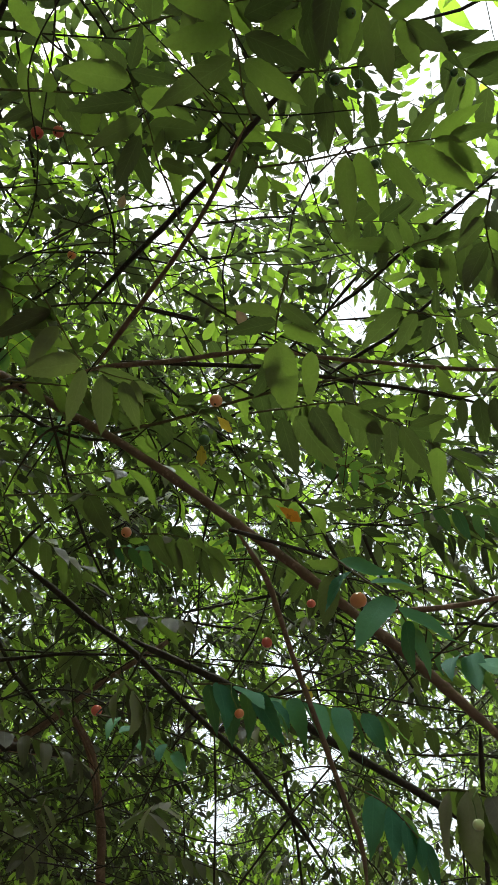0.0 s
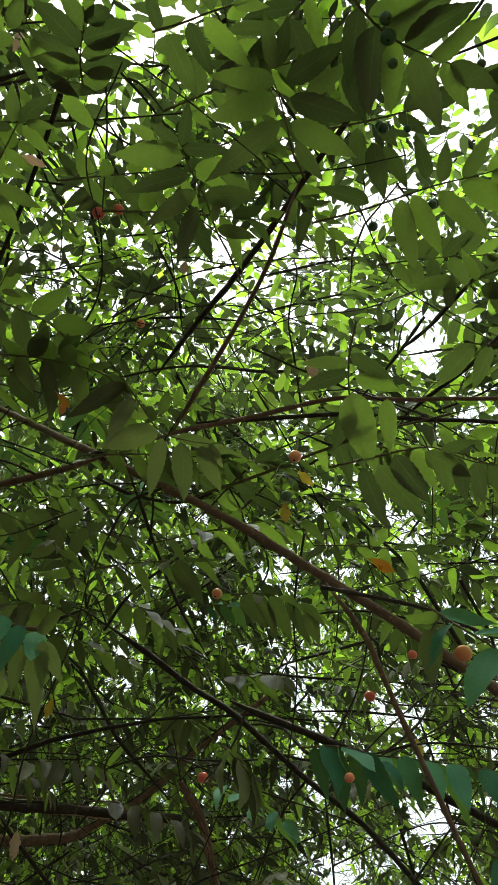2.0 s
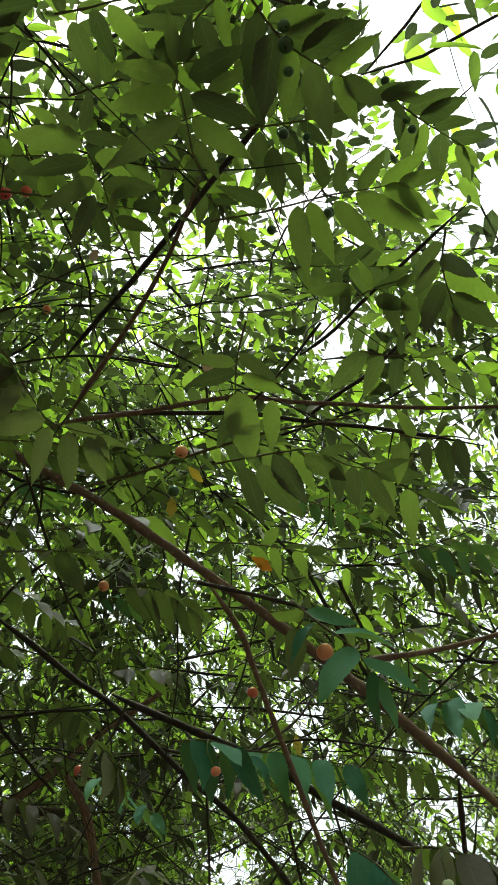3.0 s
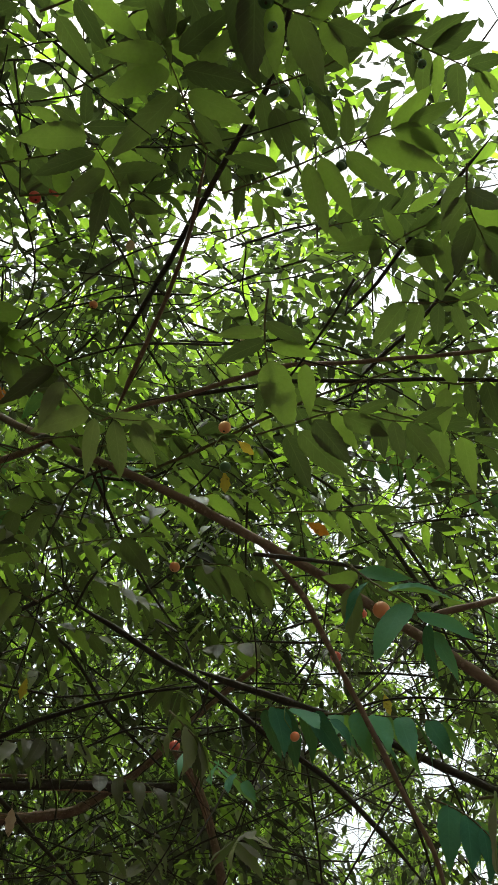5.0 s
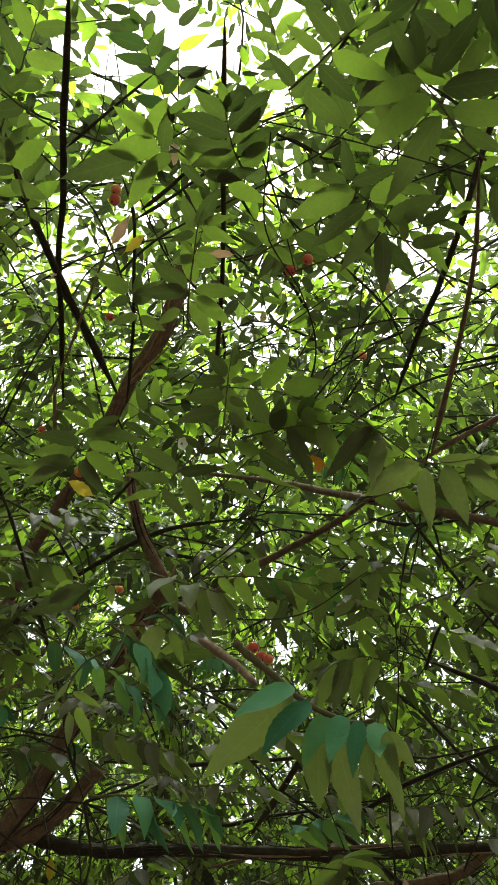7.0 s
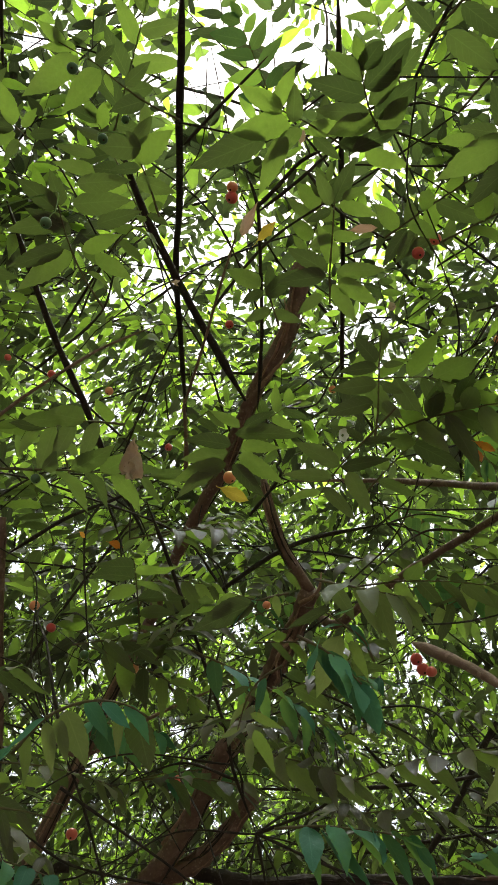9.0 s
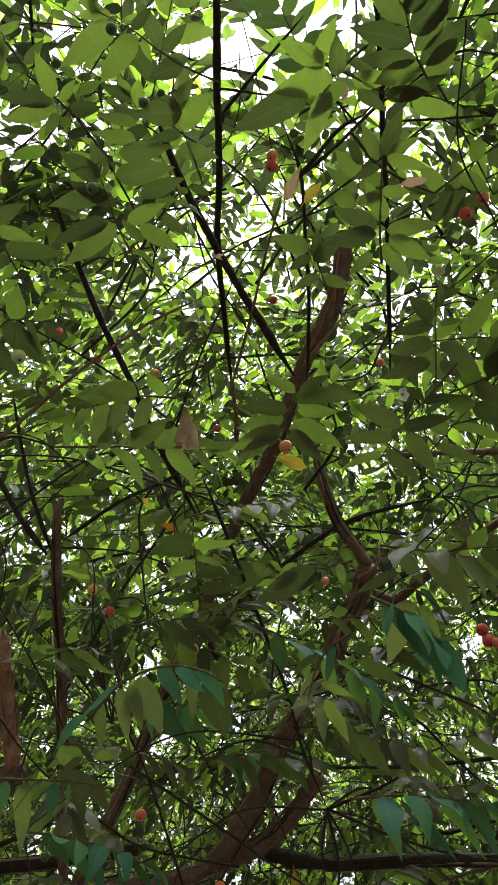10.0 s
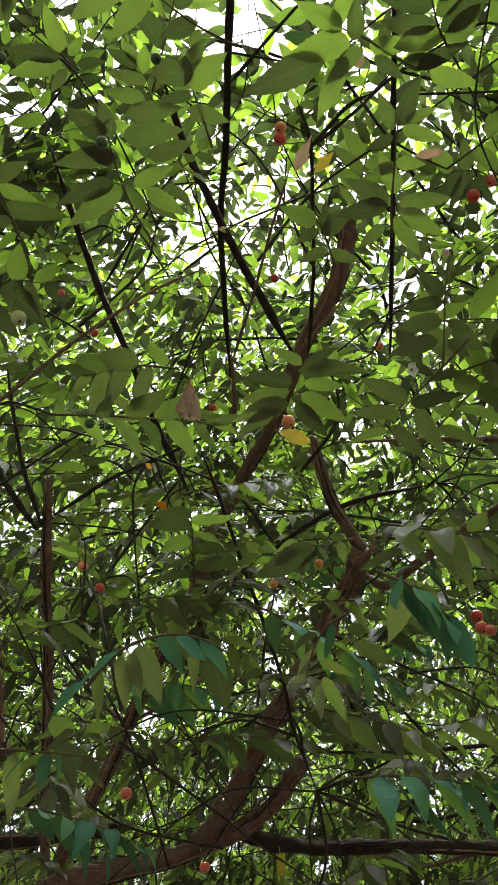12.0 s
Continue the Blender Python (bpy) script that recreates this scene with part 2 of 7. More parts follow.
def branch(name, points, r0, r1, mat, parent, label="", knots=True, lump=0.22, ends=False):
    """A tapered branch through the given points, with swollen nodes."""
    steps = 7
    line = smooth_line(points, steps)
    n, seed = len(line) - 1, random.random() * 50
    r = []
    for i in range(n + 1):
        k = r0 + (r1 - r0) * i / n
        if ends:
            k *= min(1, 0.3 + 6 * i / n) * min(1, 0.25 + 6 * (n - i) / n)
        if knots and i % 9 == 4:
            k *= 1.16
        r.append(k)
        line[i] = line[i] + Vector(noise.noise_vector(line[i] * 14 + Vector((seed, 0, 0)))) * k * 0.25
    WOOD.extend(line)
    BOLD.extend(line)
    bm = bmesh.new()
    tube(bm, line, r, 24 if r0 > 0.0105 else 14 if lump > 0.35 else 10 if r0 > 0.006 else 6, lump, seed)
    return part(name, bm, mat, parent, label)


def leaf_mesh(name, mat, width, droop, fold, twist, rows=17, seed=0):
    """A lance-shaped leaf one unit long along x: an uneven base, a long tip, small teeth, a folded midrib."""
    rng = random.Random(seed)
    bm = bmesh.new()
    uv = bm.loops.layers.uv.new("UVMap")
    grid, where = [], {}
    for i in range(rows + 1):
        u = i / rows
        h = width * float(np.interp(u, (0, 0.04, 0.12, 0.24, 0.40, 0.56, 0.72, 0.84, 0.93, 1), (0.05, 0.42, 0.80, 0.97, 1.0, 0.90, 0.64, 0.37, 0.14, 0)))
        tooth = 0.035 * width * (1 if i % 2 else -1) if 1 < i < rows - 1 else 0
        row = []
        for s in (-1, 0, 1):
            lop = 1.0 + 0.16 * s * (1 - u)
            hh = 0.0 if s == 0 else h * lop + tooth
            if i in (0, rows):
                hh = 0.004
            z = -droop * u * u + fold * hh + 0.02 * math.sin(u * 9 + seed) * (abs(s)) + twist * s * hh * u
            v = bm.verts.new((u - 0.10 * droop * u * u, s * hh, z + rng.uniform(-0.002, 0.002)))
            where[v] = (u, s)
            row.append(v)
        grid.append(row)
    for a, b in zip(grid, grid[1:]):
        for k in (0, 1):
            bm.faces.new((a[k], b[k], b[k + 1], a[k + 1]))
    for f in bm.faces:
        for l in f.loops:
            l[uv].uv = where[l.vert]
    me = bpy.data.meshes.new(name)
    bm.to_mesh(me)
    bm.free()
    me.materials.append(mat)
    for p in me.polygons:
        p.use_smooth = True
    return me


LEAVES = {}
for key, mat in (("green", leaf_mat), ("teal", sky_sheen_mat), ("pale", pale_mat)):
    LEAVES[key] = [leaf_mesh("leaf", mat, w, d, f, tw, seed=i) for i, (w, d, f, tw) in enumerate(
        ((0.172, 0.10, 0.25, 0.1), (0.190, 0.22, 0.15, -0.2), (0.164, 0.32, 0.35, 0.15), (0.198, 0.05, 0.12, 0.25), (0.158, 0.16, 0.45, -0.1), (0.180, -0.08, 0.2, 0.2)))]


def frame_of(x, z):
    """A turn whose x axis is x and whose z axis lies as near z as can be."""
    x = x.normalized()
    y = z.cross(x)
    if y.length < 1e-4:
        y = Vector((0.3, 0.9, 0.1)).cross(x)
    y.normalize()
    return Matrix((x, y, x.cross(y))).transposed().to_4x4()


def berry_mesh(name, mat, stalk):
    """A round berry below its stalk, with the flower's scar at its foot. The stalk begins at the origin."""
    bm = bmesh.new()
    made = bmesh.ops.create_uvsphere(bm, u_segments=14, v_segments=9, radius=1.0)
    for v in made["verts"]:
        v.co.z = v.co.z * 0.95 - stalk - 0.9
        if v.co.z < -stalk - 1.75:
            v.co.x, v.co.y = 0.55 * v.co.x, 0.55 * v.co.y
        if v.co.z < -stalk - 1.80:
            v.co.z += 0.12
    for f in bm.faces:
        if f.calc_center_median().z < -stalk - 1.735:
            f.material_index = 1
    line = [Vector((0.25 * math.sin(i * 0.8), 0.12 * i / 4, -stalk * i / 4)) for i in range(5)]
    line[0] = Vector((0, 0, 0))
    line[-1] = Vector((0, 0, -stalk))
    old = set(bm.faces)
    tube(bm, line, [0.10] * 5, 5)
    for f in bm.faces:
        if f not in old:
            f.material_index = 2
    for k in range(5):
        a = 2 * math.pi * k / 5
        c = [Vector((0.15 * math.cos(a + 0.5), 0.15 * math.sin(a + 0.5), -stalk)), Vector((0.15 * math.cos(a - 0.5), 0.15 * math.sin(a - 0.5), -stalk)),
             Vector((0.75 * math.cos(a), 0.75 * math.sin(a), -stalk + 0.16))]
        f = bm.faces.new([bm.verts.new(v) for v in c])
        f.material_index = 2
    me = bpy.data.meshes.new(name)
    bm.to_mesh(me)
    bm.free()
    for m in (mat, scar_mat, stalk_mat):
        me.materials.append(m)
    for p in me.polygons:
        p.use_smooth = True
    return me


BERRIES = {k: berry_mesh("berry", m, s) for k, m, s in (("red", red_berry_mat, 3.2), ("orange", orange_berry_mat, 3.0), ("green", green_berry_mat, 3.6), ("pale", pale_berry_mat, 3.2))}


def berry(kind, place, size, parent, lean=0.25):
    """A berry whose centre is at the place, hanging from a stalk above it."""
    ob = new("berry", BERRIES[kind])
    ob.parent = parent
    stalk = {"red": 3.2, "orange": 3.0, "green": 3.6, "pale": 3.2}[kind]
    turn = pose(0, 0, 0, random.uniform(-25, 25) * lean * 4, random.uniform(-25, 25) * lean * 4, random.uniform(0, 360))
    ob.matrix_basis = Matrix.Translation(place) @ turn @ Matrix.Scale(size / 2, 4) @ Matrix.Translation((0, 0, stalk + 0.9))
    return ob


def spray(points, n, size, facing, parent, kind="green", thick=0.0011, spread=62, droop=0.25, berries=0, first=0.12, label="", end=True, jitter=1.0, wide=0.98):
    """A leafy twig: leaves in two rows along a thin zigzag stem that runs through the points. facing: the way that the leaves' upper sides look."""
    n = round(n * 1.12)
    line = smooth_line(points, 8)
    up = Vector(facing).normalized()
    total = sum((b - a).length for a, b in zip(line, line[1:]))
    zig = total / max(n, 4) * 0.018
    for i in range(1, len(line)):
        d = (line[i] - line[i - 1]).normalized()
        line[i] = line[i] + d.cross(up) * zig * (1 if i % 2 else -1)
    bm = bmesh.new()
    m = len(line) - 1
    WOOD.extend(line)
    tube(bm, line, [thick * (1.25 - 0.75 * i / m) for i in range(m + 1)], 6, 0.25, random.random() * 9)
    stem = part("twig", bm, stalk_mat if thick > 0.0015 else twig_mat, parent, label)
    for k in range(n + (1 if end else 0)):
        u = first + (1 - first) * min(1, (k + 0.5) / n)
        f = u * m
        i = min(int(f), m - 1)
        q = line[i].lerp(line[i + 1], f - i)
        d = (line[i + 1] - line[max(i - 1, 0)]).normalized()
        side = d.cross(up).normalized() * (1 if k % 2 else -1)
        a = radians(spread + jitter * random.uniform(-13, 13)) * (1 - 0.45 * max(0, u - 0.55) / 0.45)
        if k == n:
            a = radians(random.uniform(-15, 15))
        way = d * math.cos(a) + side * math.sin(a)
        way = way + Vector((0, 0, -1)) * (droop * random.uniform(0.5, 1.5)) + Vector([random.gauss(0, 0.08 * jitter) for _ in range(3)])
        top = up + Vector([random.gauss(0, 0.22 * jitter) for _ in range(3)]) + side * random.uniform(-0.25, 0.25)
        s = size * random.uniform(0.82, 1.12) * (1 - 0.35 * max(0, u - 0.75) / 0.25) * (0.85 if k == 0 else 1)
        ob = new("leaf", random.choice(LEAVES[kind]))
        ob.parent = stem
        ob.matrix_basis = Matrix.Translation(q) @ frame_of(way, top) @ Matrix.Diagonal((s, s * wide * random.uniform(0.88, 1.12), s, 1))
        if berries and k % 3 == 1 and k // 3 < berries:
            berry("green", q + Vector((random.uniform(-0.012, 0.012), random.uniform(-0.012, 0.012), -0.022)), random.uniform(0.008, 0.012), stem)
    return stem


# ---- ground ----
def ground():
    bm = bmesh.new()
    n, half = 40, 400.0
    spots = [half * math.copysign(abs(2 * i / n - 1) ** 3, i - n / 2) for i in range(n + 1)]
    rows = [[bm.verts.new((x, y, 0.05 * noise.noise((x * 0.4, y * 0.4, 0)))) for x in spots] for y in spots]
    for a, b in zip(rows, rows[1:]):
        for i in range(n):
            bm.faces.new((a[i], a[i + 1], b[i + 1], b[i]))
    ob = part("ground", bm, soil, None)
    return tagged(ob, "plain dark ground, out of view", "ground", kind="structure")


ground()

# ---- the tree ----
ROOT = Vector((-1.854, 0.917, 0))
tree = new("tree")
tree.matrix_basis = Matrix.Translation(ROOT)
tagged(tree, "leafy cherry tree with drooping sprays and small red berries", "tree")

# trunk and thick limbs
CROTCH = Vector((-1.839, 0.960, 2.032))
branch("trunk", [ROOT, ROOT + Vector((0.05, 0.03, 0.7)), CROTCH * 0.6 + ROOT * 0.4 + Vector((0.02, 0, 0.15)), CROTCH], 0.10, 0.062, bark_mat, tree, "rough red-brown trunk", lump=0.3)

def grow_limb(r0, r1, m, *pts):
    """A thick limb with fibrous strips of bark along it."""
    limb = branch("limb", pts, r0, r1, m, tree, lump=0.42)
    # fibrous strips of bark along it
    line = smooth_line(pts, 7)
    for k in range(17):
        n = len(line)
        i0 = random.randrange(0, n - 10)
        i1 = min(n - 1, i0 + random.randrange(8, 22))
        a, path, thick = random.uniform(0, 6.28), [], random.uniform(0.0011, 0.0024)
        for i in range(i0, i1):
            d = (line[i + 1] - line[i]).normalized()
            u = d.cross(Vector((0.31, 0.17, 0.93))).normalized()
            o = u * math.cos(a) + d.cross(u) * math.sin(a)
            a += random.uniform(-0.12, 0.12)
            path.append(line[i] + o * (r0 + (r1 - r0) * i / n) * (1.0 + (0.35 if i in (i0, i1 - 1) else 0.08)))
        bm = bmesh.new()
        m2 = len(path) - 1
        tube(bm, path, [thick * min(1, 0.3 + 3 * i / m2, 0.25 + 3 * (m2 - i) / m2) for i in range(m2 + 1)], 5, 0.6, k)
        part("bark_strip", bm, (torn_mat, m, shaded_bark_mat)[k % 3], limb)


# left limb to the knot, then the branch that joins the long diagonal one
grow_limb(0.0165, 0.0135, bark_mat, CROTCH, (-1.398, 0.850, 2.039), (-1.288, 0.923, 2.067), (-1.229, 0.962, 2.082), (-1.158, 0.996, 2.101), (-1.075, 1.021, 2.127), (-1.012, 1.026, 2.168), (-0.961, 1.019, 2.202))
grow_limb(0.0155, 0.0145, bark_mat, (-1.175, 0.981, 2.095), (-1.112, 0.975, 2.125), (-1.042, 0.961, 2.174), (-0.937, 0.913, 2.227), (-0.815, 0.871, 2.275), (-0.704, 0.814, 2.311), (-0.634, 0.777, 2.343))
grow_limb(0.0085, 0.0058, bark_mat, (-0.634, 0.777, 2.343), (-0.641, 0.724, 2.392), (-0.633, 0.683, 2.435), (-0.625, 0.657, 2.483))
# brown limb low across the crown
grow_limb(0.0165, 0.0065, bark_mat, CROTCH, (-1.340, 1.407, 2.093), (-1.150, 1.560, 2.100), (-1.007, 1.673, 2.113), (-0.841, 1.764, 2.136), (-0.709, 1.824, 2.147), (-0.607, 1.861, 2.160), (-0.524, 1.877, 2.203), (-0.435, 1.884, 2.257), (-0.304, 1.877, 2.358), (-0.136, 1.859, 2.460))
# forked grey limb
grow_limb(0.0092, 0.0125, bark_mat, (-0.983, 0.761, 2.431), (-0.917, 0.727, 2.464), (-0.788, 0.669, 2.504), (-0.706, 0.640, 2.530), (-0.609, 0.585, 2.543), (-0.554, 0.559, 2.567), (-0.491, 0.543, 2.603), (-0.445, 0.521, 2.632), (-0.407, 0.491, 2.676))
grow_limb(0.0115, 0.0095, bark_mat, (-1.357, 0.828, 2.062), (-1.243, 0.829, 2.215), (-1.150, 0.807, 2.314), (-0.983, 0.761, 2.431))
# limb that bears the broken stub
grow_limb(0.017, 0.016, bark_mat, CROTCH, (-1.409, 0.562, 2.063), (-1.311, 0.559, 2.095), (-1.247, 0.573, 2.125), (-1.198, 0.593, 2.148))
grow_limb(0.0068, 0.0056, bark_mat, (-1.306, 0.772, 2.040), (-1.224, 0.689, 2.139), (-1.122, 0.587, 2.261), (-1.033, 0.494, 2.346), (-0.964, 0.423, 2.443))
grow_limb(0.0115, 0.009, shaded_bark_mat, (-1.456, 0.560, 2.052), (-1.387, 0.695, 2.071), (-1.326, 0.788, 2.091), (-1.254, 0.877, 2.113))
grow_limb(0.0125, 0.009, shaded_bark_mat, (-1.148, 1.049, 2.134), (-1.066, 1.135, 2.111), (-0.972, 1.207, 2.113), (-0.871, 1.269, 2.108), (-0.772, 1.353, 2.106), (-0.673, 1.460, 2.111), (-0.567, 1.557, 2.123), (-0.451, 1.647, 2.132), (-0.329, 1.728, 2.139))
grow_limb(0.0095, 0.006, bark_mat, (-0.258, 1.931, 1.842), (-0.262, 1.856, 2.002), (-0.278, 1.831, 2.090), (-0.291, 1.762, 2.154), (-0.323, 1.691, 2.205))

# the broken stub: rough bark below, a torn, splintered end
def broken_stub(foot, base, top):
    line = smooth_line([foot, foot.lerp(base, 0.5) + Vector((0.003, 0, 0)), base, base.lerp(top, 0.55)], 8)
    n = len(line) - 1
    bm = bmesh.new()
    radii = [0.0126 - 0.0020 * i / n + (0.0022 if i in (9, 10, 17) else 0) for i in range(n + 1)]
    tube(bm, line, radii, 22, 0.45, 4.2)
    bm.verts.ensure_lookup_table()
    rise = (top - base).normalized()
    for k, v in enumerate(list(bm.verts)[-22:]):
        v.co += rise * ((0.004, 0.034, 0.026, 0.044, 0.012, 0.030)[(k // 3) % 6] + 0.012 * random.random())
    stub = part("broken_stub", bm, stub_mat, tree, "torn splintered red-brown stub")
    across = rise.cross(Vector((0.2, 0.9, 0.1))).normalized()
    inward = rise.cross(across)
    for k in range(16):
        a = 2 * math.pi * k / 16 + random.uniform(-0.2, 0.2)
        o = (across * math.cos(a) + inward * math.sin(a)) * random.uniform(0.004, 0.0098)
        start = base.lerp(top, random.uniform(0.1, 0.45)) + o
        tip = start + rise * random.uniform(0.015, 0.05) + o * random.uniform(-0.2, 0.7)
        path = smooth_line([start, start.lerp(tip, 0.5) + o * random.uniform(0.0, 0.25), tip], 4)
        m = len(path) - 1
        bm = bmesh.new()
        tube(bm, path, [random.uniform(0.0012, 0.0026) * (1 - 0.85 * (i / m) ** 2) for i in range(m + 1)], 5, 0.5, k)
        part("splinter", bm, torn_mat, stub)
    for k in range(34):
        a, u = random.uniform(0, 6.28), random.uniform(0.05, 0.95)
        o = (across * math.cos(a) + inward * math.sin(a)) * 0.0116
        start = foot.lerp(base, u) + o
        path = smooth_line([start, start + rise * 0.02 + o * 0.35, start + rise * random.uniform(0.03, 0.05) + o * random.uniform(0.1, 0.9)], 4)
        m = len(path) - 1
        bm = bmesh.new()
        tube(bm, path, [0.0016 * min(1, 0.4 + 3 * i / m) * (1 - 0.7 * i / m) for i in range(m + 1)], 5, 0.6, k)
        part("bark_strip", bm, torn_mat if k % 2 else bark_mat, stub)


broken_stub(Vector((-1.206, 0.581, 2.145)), Vector((-1.184, 0.531, 2.238)), Vector((-1.156, 0.480, 2.325)))
# strips of bark that peel from the fork and the lower limbs
for pts in (((-0.491, 0.542, 2.594), (-0.459, 0.519, 2.601), (-0.442, 0.488, 2.613)), ((-0.550, 0.554, 2.552), (-0.511, 0.547, 2.555), (-0.467, 0.548, 2.582)),
            ((-0.647, 0.766, 2.319), (-0.609, 0.758, 2.319), (-0.596, 0.753, 2.345)), ((-0.694, 0.800, 2.295), (-0.712, 0.788, 2.264), (-0.723, 0.801, 2.237)),
            ((-0.837, 0.877, 2.256), (-0.849, 0.864, 2.227), (-0.864, 0.889, 2.204)), ((-1.116, 0.962, 2.141), (-1.064, 0.952, 2.172), (-1.050, 0.952, 2.197))):
    bm = bmesh.new()
    line = smooth_line(pts, 4)
    m = len(line) - 1
    tube(bm, line, [0.0045 * (1 - 0.75 * i / m) for i in range(m + 1)], 4, 0.7, len(pts))
    part("bark_strip", bm, torn_mat, tree, "peeling strip of brown bark")

# branches: points, radius at foot and tip, shaded near-black or red-brown bark
def far_branch(r0, r1, m, *pts):
    return branch("branch", pts, 0.86 * r0, 0.86 * r1, m, tree, ends=True)


far_branch(0.0070, 0.0057, bark_mat, (-0.724, 0.852, 2.688), (-0.534, 0.895, 2.599), (-0.415, 0.848, 2.482), (-0.267, 0.753, 2.311), (-0.190, 0.738, 2.244), (-0.114, 0.724, 2.182), (-0.028, 0.728, 2.112), (0.025, 0.727, 2.064), (0.079, 0.730, 2.019), (0.147, 0.727, 1.950), (0.191, 0.720, 1.902), (0.228, 0.717, 1.860), (0.264, 0.712, 1.815), (0.303, 0.703, 1.759))
far_branch(0.0098, 0.0049, bark_mat, (-0.719, 0.893, 2.405), (-0.673, 0.895, 2.362), (-0.605, 0.882, 2.364), (-0.511, 0.859, 2.365), (-0.436, 0.838, 2.357), (-0.330, 0.777, 2.315), (-0.249, 0.729, 2.290))
far_branch(0.0043, 0.0023, bark_mat, (-0.154, 0.700, 2.293), (-0.091, 0.614, 2.310), (-0.041, 0.545, 2.324), (-0.000, 0.474, 2.330), (0.036, 0.395, 2.339))
far_branch(0.0057, 0.0040, shaded_bark_mat, (-0.239, 0.902, 2.641), (-0.156, 0.810, 2.649), (-0.082, 0.689, 2.580), (-0.013, 0.587, 2.544), (0.065, 0.509, 2.585), (0.118, 0.442, 2.582), (0.154, 0.364, 2.589), (0.187, 0.290, 2.607))
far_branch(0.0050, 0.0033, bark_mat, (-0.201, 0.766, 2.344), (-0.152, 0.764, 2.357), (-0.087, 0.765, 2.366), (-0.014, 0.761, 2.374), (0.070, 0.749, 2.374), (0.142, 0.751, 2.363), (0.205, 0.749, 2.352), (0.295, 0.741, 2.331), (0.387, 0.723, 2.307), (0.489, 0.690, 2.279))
far_branch(0.0050, 0.0037, shaded_bark_mat, (-0.160, 0.833, 2.439), (-0.047, 0.844, 2.444), (0.086, 0.848, 2.439), (0.191, 0.852, 2.418), (0.310, 0.847, 2.388), (0.436, 0.838, 2.340))
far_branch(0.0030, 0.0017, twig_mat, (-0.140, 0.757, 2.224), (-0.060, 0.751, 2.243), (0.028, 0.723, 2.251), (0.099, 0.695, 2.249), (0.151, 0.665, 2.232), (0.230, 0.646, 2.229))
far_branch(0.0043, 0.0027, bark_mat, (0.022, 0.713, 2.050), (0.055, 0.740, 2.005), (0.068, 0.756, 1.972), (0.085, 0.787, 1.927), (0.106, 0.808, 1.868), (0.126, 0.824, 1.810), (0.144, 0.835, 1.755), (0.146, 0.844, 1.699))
far_branch(0.0060, 0.0040, shaded_bark_mat, (-0.319, 1.032, 2.213), (-0.256, 1.054, 2.170), (-0.193, 1.073, 2.122), (-0.129, 1.067, 2.073), (-0.069, 1.078, 2.017), (-0.020, 1.080, 1.968), (0.042, 1.080, 1.913), (0.100, 1.086, 1.842), (0.140, 1.095, 1.784))
far_branch(0.0063, 0.0053, shaded_bark_mat, (-0.125, 1.028, 2.072), (-0.068, 1.029, 2.042), (0.012, 1.029, 2.003), (0.088, 1.023, 1.961), (0.158, 1.014, 1.910), (0.222, 0.998, 1.864), (0.266, 0.987, 1.831), (0.332, 0.960, 1.777))
far_branch(0.0037, 0.0027, shaded_bark_mat, (0.178, 0.806, 2.525), (0.224, 0.751, 2.514), (0.265, 0.688, 2.506), (0.322, 0.609, 2.499), (0.381, 0.523, 2.485))
far_branch(0.0047, 0.0033, shaded_bark_mat, (0.191, 0.910, 2.488), (0.236, 0.861, 2.487), (0.285, 0.817, 2.489), (0.366, 0.745, 2.522))
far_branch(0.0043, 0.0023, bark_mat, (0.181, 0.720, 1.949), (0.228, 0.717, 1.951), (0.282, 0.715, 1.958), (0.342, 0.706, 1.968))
far_branch(0.0030, 0.0023, shaded_bark_mat, (0.249, 0.722, 1.829), (0.245, 0.739, 1.779), (0.241, 0.751, 1.735), (0.233, 0.762, 1.677))
far_branch(0.0027, 0.0020, shaded_bark_mat, (-0.008, 1.355, 2.046), (-0.006, 1.386, 1.944), (-0.009, 1.416, 1.800))
far_branch(0.0040, 0.0027, shaded_bark_mat, (-0.321, 0.891, 2.398), (-0.263, 0.925, 2.381), (-0.186, 0.948, 2.377), (-0.112, 0.930, 2.385))
far_branch(0.0033, 0.0020, shaded_bark_mat, (-0.248, 0.837, 2.348), (-0.224, 0.925, 2.279), (-0.202, 0.992, 2.222), (-0.163, 1.077, 2.162))
far_branch(0.0047, 0.0033, shaded_bark_mat, (-0.473, 0.448, 2.867), (-0.419, 0.449, 2.885), (-0.364, 0.446, 2.902), (-0.317, 0.453, 2.893))
far_branch(0.0043, 0.0033, shaded_bark_mat, (-0.579, 0.867, 2.933), (-0.548, 0.807, 2.982), (-0.549, 0.738, 3.020), (-0.567, 0.635, 3.062))
far_branch(0.0033, 0.0020, shaded_bark_mat, (-0.198, 0.914, 2.789), (-0.192, 0.827, 2.798), (-0.216, 0.721, 2.808), (-0.251, 0.600, 2.816), (-0.270, 0.490, 2.812))
